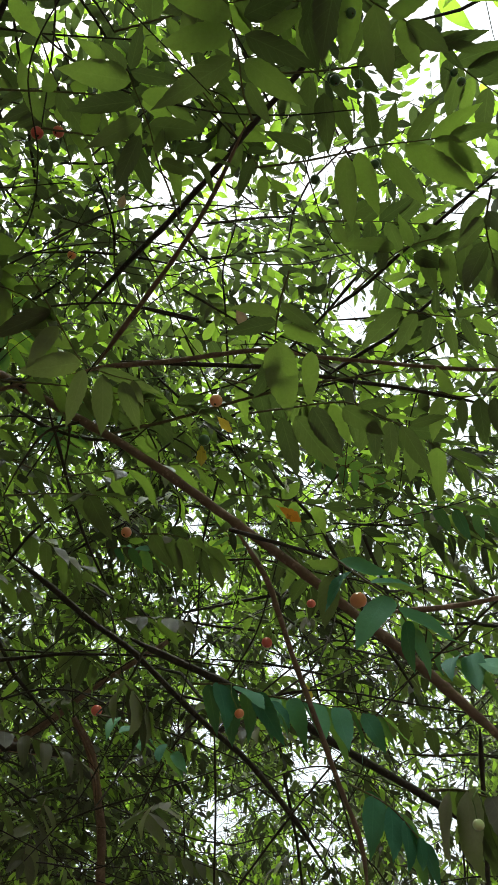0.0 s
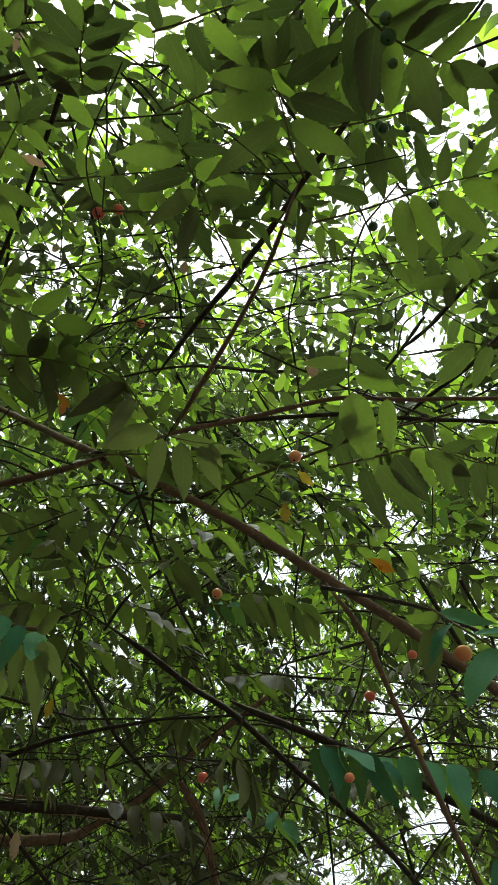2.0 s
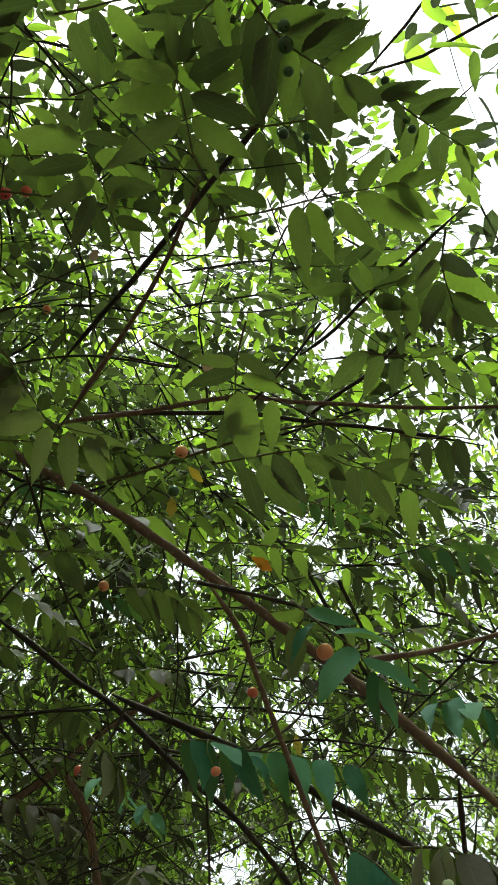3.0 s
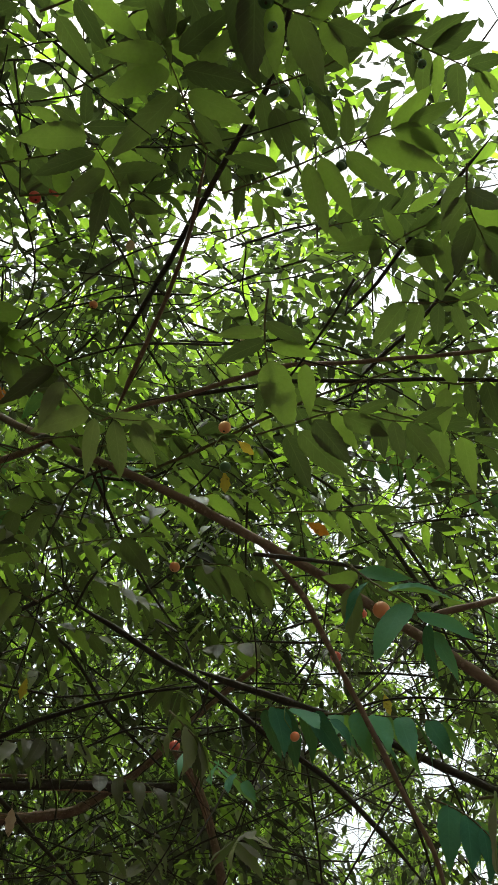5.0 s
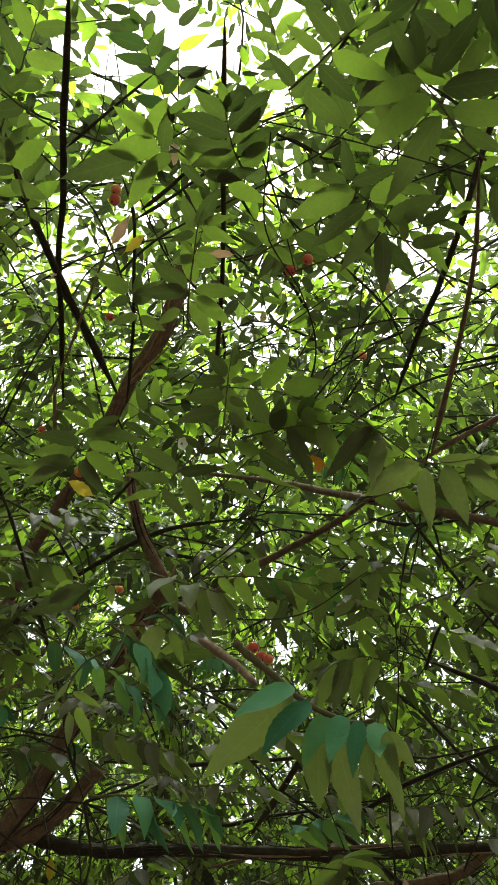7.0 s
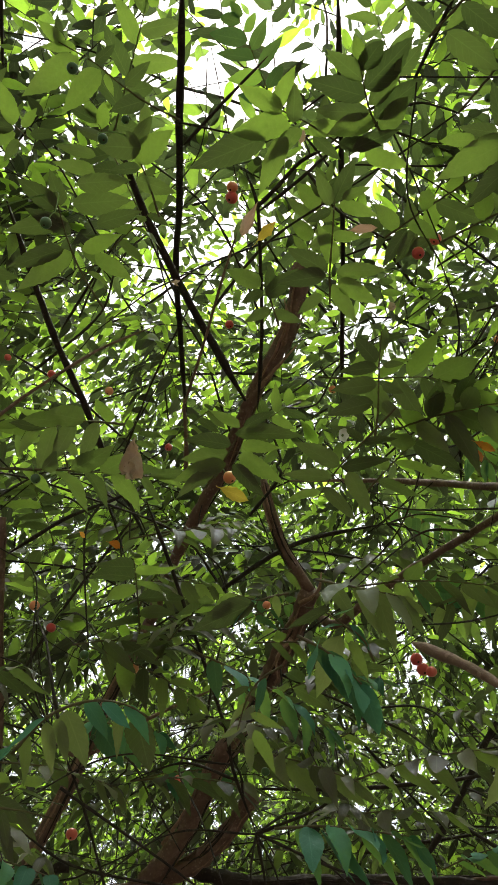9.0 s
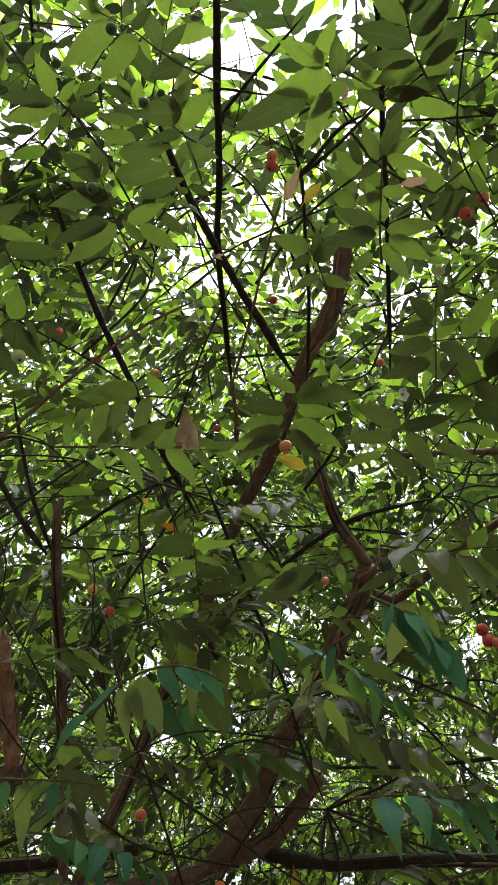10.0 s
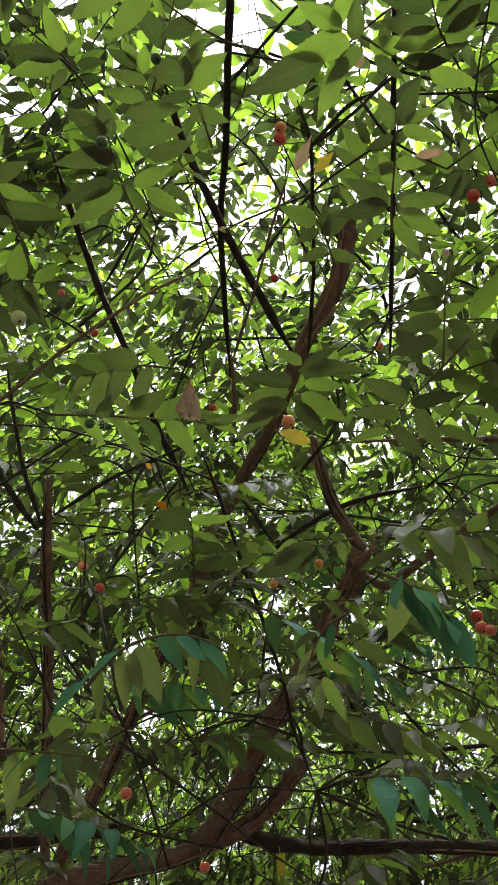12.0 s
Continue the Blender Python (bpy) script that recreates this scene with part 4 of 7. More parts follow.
leaf_between(twig, (0.185, 0.568, 2.072), (0.213, 0.593, 2.029), (0.13, 0.40, 0.91), 1.00, "green")
leaf_between(twig, (0.141, 0.553, 2.083), (0.176, 0.541, 2.085), (0.10, 0.40, 0.91), 1.10, "green")
leaf_between(twig, (0.192, 0.562, 2.067), (0.226, 0.547, 2.070), (0.13, 0.40, 0.91), 1.00, "green")
twig = bare_twig(((0.224, 0.622, 2.315), (0.258, 0.622, 2.304), (0.294, 0.618, 2.294), (0.335, 0.604, 2.288)), 0.0009)
leaf_between(twig, (0.230, 0.617, 2.305), (0.183, 0.657, 2.282), (0.15, 0.40, 0.90), 1.15, "green")
leaf_between(twig, (0.250, 0.622, 2.304), (0.225, 0.663, 2.275), (0.16, 0.40, 0.90), 1.20, "green")
leaf_between(twig, (0.271, 0.626, 2.303), (0.262, 0.661, 2.275), (0.17, 0.40, 0.90), 1.20, "green")
leaf_between(twig, (0.285, 0.618, 2.287), (0.296, 0.651, 2.253), (0.18, 0.40, 0.90), 1.10, "green")
leaf_between(twig, (0.304, 0.618, 2.290), (0.323, 0.643, 2.259), (0.19, 0.40, 0.90), 1.00, "green")
leaf_between(twig, (0.274, 0.624, 2.306), (0.273, 0.598, 2.328), (0.17, 0.40, 0.90), 1.10, "green")
leaf_between(twig, (0.292, 0.614, 2.291), (0.326, 0.599, 2.288), (0.19, 0.40, 0.90), 1.00, "green")
leaf_between(twig, (0.315, 0.615, 2.290), (0.344, 0.625, 2.268), (0.20, 0.40, 0.89), 1.10, "green")
twig = bare_twig(((0.227, 0.565, 2.116), (0.250, 0.564, 2.107), (0.273, 0.557, 2.103), (0.298, 0.554, 2.093)), 0.0009)
leaf_between(twig, (0.230, 0.562, 2.104), (0.221, 0.593, 2.073), (0.12, 0.31, 0.94), 1.10, "green")
leaf_between(twig, (0.252, 0.564, 2.104), (0.252, 0.587, 2.078), (0.13, 0.30, 0.94), 1.10, "green")
leaf_between(twig, (0.269, 0.564, 2.106), (0.275, 0.594, 2.068), (0.14, 0.30, 0.94), 1.10, "green")
leaf_between(twig, (0.279, 0.552, 2.095), (0.287, 0.578, 2.060), (0.15, 0.30, 0.94), 1.00, "green")
leaf_between(twig, (0.241, 0.565, 2.109), (0.226, 0.547, 2.134), (0.13, 0.30, 0.94), 1.10, "green")
leaf_between(twig, (0.264, 0.564, 2.111), (0.275, 0.546, 2.124), (0.14, 0.30, 0.94), 1.10, "green")
# sprays beside the upright fork
twig = bare_twig(((-0.311, 0.163, 2.402), (-0.324, 0.132, 2.404), (-0.332, 0.101, 2.406), (-0.336, 0.075, 2.407), (-0.347, 0.041, 2.406)), 0.0009)
leaf_between(twig, (-0.341, 0.061, 2.399), (-0.398, 0.049, 2.380), (-0.24, 0.05, 0.97), 1.20, "green")
leaf_between(twig, (-0.336, 0.082, 2.405), (-0.385, 0.082, 2.389), (-0.24, 0.07, 0.97), 1.30, "green")
leaf_between(twig, (-0.341, 0.055, 2.412), (-0.362, 0.033, 2.406), (-0.24, 0.04, 0.97), 1.10, "green")
leaf_between(twig, (-0.334, 0.074, 2.401), (-0.309, 0.077, 2.408), (-0.23, 0.07, 0.97), 1.20, "green")
leaf_between(twig, (-0.324, 0.128, 2.404), (-0.354, 0.112, 2.398), (-0.22, 0.12, 0.97), 1.40, "green")
leaf_between(twig, (-0.331, 0.107, 2.412), (-0.300, 0.109, 2.419), (-0.23, 0.10, 0.97), 1.10, "green")
leaf_between(twig, (-0.324, 0.132, 2.399), (-0.347, 0.148, 2.389), (-0.22, 0.13, 0.97), 1.10, "green")
leaf_between(twig, (-0.346, 0.047, 2.408), (-0.348, 0.017, 2.408), (-0.25, 0.04, 0.97), 1.10, "green")
leaf_between(twig, (-0.350, 0.042, 2.413), (-0.334, 0.026, 2.418), (-0.25, 0.03, 0.97), 1.00, "green")
leaf_between(twig, (-0.334, 0.087, 2.403), (-0.342, 0.105, 2.399), (-0.23, 0.08, 0.97), 1.20, "green")
twig = bare_twig(((-0.416, -0.000, 2.382), (-0.422, 0.031, 2.379), (-0.425, 0.058, 2.377), (-0.423, 0.080, 2.376)), 0.0009)
leaf_between(twig, (-0.422, 0.057, 2.370), (-0.403, 0.024, 2.379), (-0.31, 0.04, 0.95), 1.20, "green")
leaf_between(twig, (-0.426, 0.060, 2.374), (-0.453, 0.021, 2.364), (-0.32, 0.05, 0.95), 1.00, "green")
leaf_between(twig, (-0.431, 0.064, 2.379), (-0.469, 0.037, 2.363), (-0.32, 0.05, 0.95), 1.05, "green")
leaf_between(twig, (-0.428, 0.069, 2.368), (-0.450, 0.071, 2.358), (-0.32, 0.06, 0.95), 1.20, "green")
leaf_between(twig, (-0.421, 0.064, 2.378), (-0.400, 0.063, 2.386), (-0.31, 0.05, 0.95), 1.30, "green")
leaf_between(twig, (-0.423, 0.074, 2.383), (-0.404, 0.091, 2.389), (-0.31, 0.06, 0.95), 1.20, "green")
leaf_between(twig, (-0.420, 0.030, 2.375), (-0.428, 0.011, 2.372), (-0.31, 0.02, 0.95), 1.20, "green")
leaf_between(twig, (-0.420, 0.022, 2.382), (-0.395, 0.023, 2.392), (-0.31, 0.01, 0.95), 1.10, "green")
leaf_between(twig, (-0.419, 0.003, 2.389), (-0.457, -0.002, 2.372), (-0.30, -0.01, 0.95), 1.10, "green")
leaf_between(twig, (-0.414, -0.007, 2.379), (-0.439, 0.013, 2.369), (-0.30, -0.02, 0.95), 1.10, "green")
twig = bare_twig(((-0.460, 0.219, 2.287), (-0.455, 0.187, 2.299), (-0.446, 0.159, 2.311), (-0.435, 0.137, 2.321), (-0.424, 0.118, 2.329)), 0.0009)
leaf_between(twig, (-0.429, 0.127, 2.316), (-0.433, 0.085, 2.320), (-0.32, 0.12, 0.94), 1.25, "green")
leaf_between(twig, (-0.427, 0.129, 2.324), (-0.412, 0.102, 2.334), (-0.31, 0.12, 0.94), 1.40, "green")
leaf_between(twig, (-0.434, 0.144, 2.324), (-0.477, 0.107, 2.309), (-0.32, 0.13, 0.94), 1.00, "green")
leaf_between(twig, (-0.448, 0.155, 2.303), (-0.492, 0.128, 2.285), (-0.34, 0.15, 0.93), 1.05, "green")
leaf_between(twig, (-0.448, 0.164, 2.309), (-0.502, 0.149, 2.282), (-0.34, 0.15, 0.93), 1.10, "green")
leaf_between(twig, (-0.422, 0.137, 2.333), (-0.380, 0.172, 2.343), (-0.31, 0.12, 0.94), 1.10, "green")
leaf_between(twig, (-0.403, 0.126, 2.332), (-0.366, 0.158, 2.340), (-0.29, 0.11, 0.95), 1.10, "green")
leaf_between(twig, (-0.387, 0.132, 2.344), (-0.407, 0.100, 2.340), (-0.27, 0.12, 0.96), 1.00, "green")
leaf_between(twig, (-0.419, 0.165, 2.331), (-0.381, 0.186, 2.341), (-0.30, 0.15, 0.94), 1.20, "green")
leaf_between(twig, (-0.439, 0.169, 2.309), (-0.403, 0.184, 2.321), (-0.33, 0.16, 0.93), 1.30, "green")
leaf_between(twig, (-0.343, 0.148, 2.358), (-0.370, 0.119, 2.354), (-0.23, 0.13, 0.96), 1.80, "green")
leaf_between(twig, (-0.373, 0.122, 2.340), (-0.392, 0.091, 2.337), (-0.26, 0.11, 0.96), 1.00, "green")
leaf_between(twig, (-0.434, 0.180, 2.310), (-0.422, 0.220, 2.304), (-0.32, 0.17, 0.93), 1.10, "green")
leaf_between(twig, (-0.440, 0.153, 2.320), (-0.452, 0.107, 2.322), (-0.33, 0.14, 0.94), 1.10, "green")
twig = bare_twig(((-0.375, 0.204, 2.347), (-0.363, 0.177, 2.359), (-0.356, 0.158, 2.365), (-0.347, 0.139, 2.371)), 0.0009)
leaf_between(twig, (-0.356, 0.150, 2.358), (-0.313, 0.158, 2.369), (-0.25, 0.14, 0.96), 1.50, "green")
leaf_between(twig, (-0.368, 0.166, 2.357), (-0.349, 0.199, 2.356), (-0.26, 0.16, 0.95), 1.20, "green")
leaf_between(twig, (-0.361, 0.162, 2.367), (-0.384, 0.144, 2.363), (-0.25, 0.16, 0.95), 1.20, "green")
leaf_between(twig, (-0.349, 0.141, 2.364), (-0.319, 0.137, 2.373), (-0.24, 0.13, 0.96), 1.20, "green")
twig = bare_twig(((-0.556, 0.143, 2.286), (-0.543, 0.106, 2.301), (-0.530, 0.075, 2.312), (-0.523, 0.042, 2.319)), 0.0009)
leaf_between(twig, (-0.529, 0.076, 2.304), (-0.499, 0.091, 2.320), (-0.38, 0.06, 0.92), 1.10, "green")
leaf_between(twig, (-0.533, 0.084, 2.308), (-0.519, 0.120, 2.312), (-0.38, 0.07, 0.92), 1.10, "green")
leaf_between(twig, (-0.544, 0.099, 2.306), (-0.514, 0.149, 2.317), (-0.39, 0.08, 0.92), 0.90, "green")
leaf_between(twig, (-0.525, 0.066, 2.309), (-0.497, 0.062, 2.326), (-0.38, 0.05, 0.92), 1.20, "green")
leaf_between(twig, (-0.527, 0.058, 2.316), (-0.554, 0.046, 2.299), (-0.38, 0.04, 0.93), 1.10, "green")
leaf_between(twig, (-0.528, 0.053, 2.323), (-0.503, 0.038, 2.338), (-0.37, 0.04, 0.93), 1.20, "green")
leaf_between(twig, (-0.539, 0.090, 2.300), (-0.582, 0.083, 2.271), (-0.39, 0.07, 0.92), 1.20, "green")
leaf_between(twig, (-0.546, 0.112, 2.300), (-0.569, 0.095, 2.286), (-0.40, 0.09, 0.91), 1.10, "green")
twig = bare_twig(((-0.195, 0.284, 2.364), (-0.206, 0.261, 2.371), (-0.215, 0.238, 2.377), (-0.228, 0.212, 2.383), (-0.234, 0.186, 2.388)), 0.0009)
leaf_between(twig, (-0.224, 0.227, 2.371), (-0.202, 0.203, 2.381), (-0.08, 0.17, 0.98), 1.30, "green")
leaf_between(twig, (-0.228, 0.228, 2.376), (-0.275, 0.199, 2.376), (-0.09, 0.17, 0.98), 1.30, "green")
leaf_between(twig, (-0.253, 0.223, 2.380), (-0.326, 0.196, 2.371), (-0.11, 0.16, 0.98), 1.20, "green")
leaf_between(twig, (-0.236, 0.232, 2.369), (-0.287, 0.252, 2.353), (-0.09, 0.17, 0.98), 1.00, "green")
leaf_between(twig, (-0.217, 0.240, 2.376), (-0.186, 0.266, 2.371), (-0.08, 0.18, 0.98), 1.20, "green")
leaf_between(twig, (-0.233, 0.210, 2.389), (-0.196, 0.196, 2.397), (-0.09, 0.15, 0.98), 1.20, "green")
leaf_between(twig, (-0.227, 0.215, 2.377), (-0.244, 0.173, 2.385), (-0.09, 0.16, 0.98), 1.20, "green")
leaf_between(twig, (-0.218, 0.250, 2.375), (-0.210, 0.281, 2.365), (-0.08, 0.19, 0.98), 1.20, "green")
leaf_between(twig, (-0.211, 0.251, 2.382), (-0.188, 0.233, 2.390), (-0.07, 0.19, 0.98), 1.10, "green")
leaf_between(twig, (-0.203, 0.268, 2.365), (-0.170, 0.291, 2.360), (-0.07, 0.20, 0.98), 1.20, "green")
leaf_between(twig, (-0.200, 0.271, 2.371), (-0.161, 0.273, 2.374), (-0.06, 0.20, 0.98), 1.00, "green")
leaf_between(twig, (-0.195, 0.278, 2.358), (-0.150, 0.289, 2.357), (-0.06, 0.21, 0.98), 1.00, "green")
leaf_between(twig, (-0.222, 0.238, 2.375), (-0.264, 0.237, 2.368), (-0.08, 0.18, 0.98), 1.10, "green")
leaf_between(twig, (-0.189, 0.291, 2.367), (-0.163, 0.326, 2.355), (-0.06, 0.22, 0.97), 1.10, "green")
twig = bare_twig(((-0.295, 0.370, 2.306), (-0.276, 0.347, 2.323), (-0.255, 0.325, 2.338), (-0.238, 0.307, 2.349), (-0.222, 0.295, 2.356)), 0.0009)
leaf_between(twig, (-0.240, 0.302, 2.342), (-0.232, 0.271, 2.355), (-0.12, 0.29, 0.95), 1.20, "green")
leaf_between(twig, (-0.236, 0.304, 2.348), (-0.198, 0.286, 2.361), (-0.12, 0.29, 0.95), 1.10, "green")
leaf_between(twig, (-0.234, 0.310, 2.353), (-0.212, 0.341, 2.343), (-0.11, 0.29, 0.95), 1.10, "green")
leaf_between(twig, (-0.228, 0.304, 2.345), (-0.200, 0.313, 2.345), (-0.11, 0.29, 0.95), 1.10, "green")
leaf_between(twig, (-0.244, 0.309, 2.347), (-0.270, 0.301, 2.345), (-0.12, 0.29, 0.95), 1.20, "green")
leaf_between(twig, (-0.281, 0.349, 2.328), (-0.300, 0.310, 2.341), (-0.16, 0.33, 0.93), 1.15, "green")
leaf_between(twig, (-0.281, 0.347, 2.316), (-0.323, 0.322, 2.317), (-0.16, 0.33, 0.93), 1.15, "green")
leaf_between(twig, (-0.270, 0.347, 2.326), (-0.262, 0.311, 2.344), (-0.15, 0.33, 0.93), 1.20, "green")
leaf_between(twig, (-0.275, 0.356, 2.327), (-0.233, 0.382, 2.322), (-0.15, 0.34, 0.93), 1.20, "green")
leaf_between(twig, (-0.274, 0.357, 2.315), (-0.257, 0.395, 2.297), (-0.16, 0.34, 0.93), 1.15, "green")
leaf_between(twig, (-0.283, 0.360, 2.318), (-0.284, 0.400, 2.296), (-0.16, 0.35, 0.92), 1.15, "green")
leaf_between(twig, (-0.294, 0.356, 2.305), (-0.323, 0.353, 2.298), (-0.18, 0.35, 0.92), 1.10, "green")
leaf_between(twig, (-0.255, 0.325, 2.336), (-0.235, 0.343, 2.331), (-0.14, 0.31, 0.94), 1.20, "green")
leaf_between(twig, (-0.257, 0.329, 2.341), (-0.282, 0.320, 2.339), (-0.14, 0.31, 0.94), 1.10, "green")
twig = bare_twig(((-0.374, 0.387, 2.362), (-0.364, 0.358, 2.380), (-0.363, 0.344, 2.387), (-0.374, 0.326, 2.392)), 0.0009)
leaf_between(twig, (-0.363, 0.343, 2.379), (-0.380, 0.306, 2.389), (-0.22, 0.30, 0.93), 1.40, "green")
leaf_between(twig, (-0.366, 0.351, 2.381), (-0.391, 0.343, 2.376), (-0.23, 0.31, 0.92), 1.30, "green")
leaf_between(twig, (-0.366, 0.360, 2.384), (-0.344, 0.338, 2.401), (-0.22, 0.31, 0.92), 1.30, "green")
leaf_between(twig, (-0.365, 0.354, 2.375), (-0.322, 0.356, 2.387), (-0.23, 0.31, 0.92), 1.20, "green")
leaf_between(twig, (-0.371, 0.371, 2.372), (-0.401, 0.358, 2.367), (-0.23, 0.33, 0.92), 1.30, "green")
leaf_between(twig, (-0.372, 0.375, 2.377), (-0.353, 0.404, 2.368), (-0.23, 0.33, 0.92), 1.20, "green")
# hanging sprays below the fork
twig = bare_twig(((-0.484, 0.251, 1.859), (-0.469, 0.257, 1.877), (-0.457, 0.265, 1.886), (-0.444, 0.277, 1.891), (-0.432, 0.292, 1.890), (-0.424, 0.306, 1.884)), 0.0009)
leaf_between(twig, (-0.461, 0.254, 1.876), (-0.474, 0.239, 1.854), (0.53, -0.37, 0.76), 1.20, "teal")
leaf_between(twig, (-0.482, 0.248, 1.862), (-0.491, 0.236, 1.841), (0.54, -0.35, 0.76), 1.30, "teal")
leaf_between(twig, (-0.461, 0.268, 1.886), (-0.472, 0.299, 1.868), (-0.41, 0.30, 0.86), 1.30, "pale")
leaf_between(twig, (-0.462, 0.257, 1.875), (-0.480, 0.279, 1.855), (-0.42, 0.30, 0.86), 0.80, "pale")
leaf_between(twig, (-0.462, 0.264, 1.880), (-0.476, 0.286, 1.866), (-0.41, 0.30, 0.86), 1.00, "pale")
leaf_between(twig, (-0.453, 0.276, 1.893), (-0.443, 0.291, 1.873), (0.68, -0.53, 0.50), 1.30, "teal")
leaf_between(twig, (-0.438, 0.278, 1.888), (-0.427, 0.292, 1.872), (0.67, -0.55, 0.50), 1.40, "teal")
leaf_between(twig, (-0.434, 0.292, 1.890), (-0.421, 0.308, 1.872), (0.65, -0.57, 0.50), 1.30, "teal")
leaf_between(twig, (-0.435, 0.304, 1.887), (-0.448, 0.331, 1.867), (-0.30, 0.27, 0.92), 1.40, "green")
leaf_between(twig, (-0.434, 0.289, 1.885), (-0.452, 0.306, 1.871), (-0.38, 0.33, 0.86), 0.80, "pale")
leaf_between(twig, (-0.478, 0.253, 1.872), (-0.496, 0.273, 1.856), (-0.25, 0.17, 0.95), 0.90, "green")
twig = bare_twig(((-0.661, 0.288, 1.887), (-0.643, 0.319, 1.890), (-0.622, 0.351, 1.891), (-0.607, 0.375, 1.888)), 0.0009)
leaf_between(twig, (-0.638, 0.314, 1.887), (-0.651, 0.305, 1.867), (0.37, -0.21, 0.90), 1.20, "teal")
leaf_between(twig, (-0.636, 0.328, 1.889), (-0.644, 0.332, 1.866), (0.21, -0.13, 0.97), 1.30, "teal")
leaf_between(twig, (-0.634, 0.343, 1.891), (-0.633, 0.360, 1.868), (-0.27, 0.17, 0.95), 1.20, "green")
leaf_between(twig, (-0.627, 0.334, 1.888), (-0.633, 0.340, 1.868), (0.21, -0.13, 0.97), 1.10, "teal")
leaf_between(twig, (-0.623, 0.352, 1.890), (-0.618, 0.370, 1.872), (-0.27, 0.18, 0.95), 1.20, "green")
leaf_between(twig, (-0.662, 0.300, 1.889), (-0.671, 0.303, 1.862), (0.22, -0.12, 0.97), 1.30, "teal")
leaf_between(twig, (-0.647, 0.306, 1.885), (-0.667, 0.329, 1.850), (-0.39, 0.22, 0.90), 0.90, "green")
leaf_between(twig, (-0.623, 0.340, 1.909), (-0.640, 0.326, 1.893), (-0.37, 0.24, 0.90), 1.00, "pale")
leaf_between(twig, (-0.634, 0.334, 1.912), (-0.646, 0.322, 1.901), (-0.37, 0.23, 0.90), 0.90, "green")
twig = bare_twig(((-0.444, 0.478, 2.084), (-0.457, 0.470, 2.082), (-0.471, 0.462, 2.080), (-0.486, 0.444, 2.085)), 0.0009)
leaf_between(twig, (-0.469, 0.457, 2.073), (-0.522, 0.432, 2.051), (-0.22, 0.28, 0.93), 1.20, "green")
leaf_between(twig, (-0.469, 0.461, 2.080), (-0.503, 0.451, 2.060), (0.41, -0.52, 0.75), 1.30, "teal")
leaf_between(twig, (-0.471, 0.466, 2.084), (-0.493, 0.465, 2.065), (0.41, -0.52, 0.75), 1.30, "teal")
leaf_between(twig, (-0.452, 0.467, 2.079), (-0.456, 0.479, 2.063), (-0.21, 0.28, 0.94), 1.20, "green")
leaf_between(twig, (-0.484, 0.446, 2.084), (-0.509, 0.439, 2.070), (-0.23, 0.27, 0.94), 1.20, "green")
twig = bare_twig(((-0.372, 0.498, 1.992), (-0.373, 0.485, 2.008), (-0.382, 0.472, 2.019), (-0.391, 0.458, 2.029), (-0.403, 0.447, 2.033)), 0.0009)
leaf_between(twig, (-0.382, 0.455, 2.026), (-0.418, 0.440, 2.016), (-0.18, 0.31, 0.93), 0.80, "green")
leaf_between(twig, (-0.381, 0.471, 2.018), (-0.396, 0.455, 2.014), (0.33, -0.57, 0.75), 1.50, "teal")
leaf_between(twig, (-0.379, 0.478, 2.021), (-0.369, 0.490, 1.999), (0.32, -0.58, 0.75), 1.40, "teal")
leaf_between(twig, (-0.385, 0.470, 2.009), (-0.426, 0.491, 1.976), (-0.24, 0.40, 0.88), 1.10, "pale")
leaf_between(twig, (-0.382, 0.481, 2.008), (-0.388, 0.512, 1.989), (-0.18, 0.33, 0.93), 1.00, "green")
leaf_between(twig, (-0.391, 0.468, 2.029), (-0.369, 0.470, 2.027), (0.34, -0.57, 0.75), 1.20, "teal")
twig = bare_twig(((-0.449, 0.472, 2.006), (-0.468, 0.465, 1.997), (-0.483, 0.464, 1.983), (-0.497, 0.468, 1.961)), 0.0009)
leaf_between(twig, (-0.460, 0.462, 1.994), (-0.477, 0.467, 1.969), (0.40, -0.52, 0.75), 1.50, "teal")
leaf_between(twig, (-0.477, 0.460, 1.991), (-0.501, 0.450, 1.978), (-0.18, 0.22, 0.96), 1.00, "green")
leaf_between(twig, (-0.484, 0.469, 1.983), (-0.506, 0.462, 1.968), (-0.18, 0.23, 0.96), 0.90, "pale")
leaf_between(twig, (-0.481, 0.466, 1.970), (-0.462, 0.488, 1.959), (-0.19, 0.23, 0.96), 1.00, "green")
leaf_between(twig, (-0.494, 0.469, 1.963), (-0.510, 0.460, 1.955), (-0.19, 0.23, 0.95), 0.90, "pale")
leaf_between(twig, (-0.489, 0.481, 1.964), (-0.484, 0.504, 1.933), (-0.19, 0.24, 0.95), 1.10, "green")
leaf_between(twig, (-0.488, 0.474, 1.954), (-0.495, 0.483, 1.929), (-0.19, 0.24, 0.95), 1.10, "green")
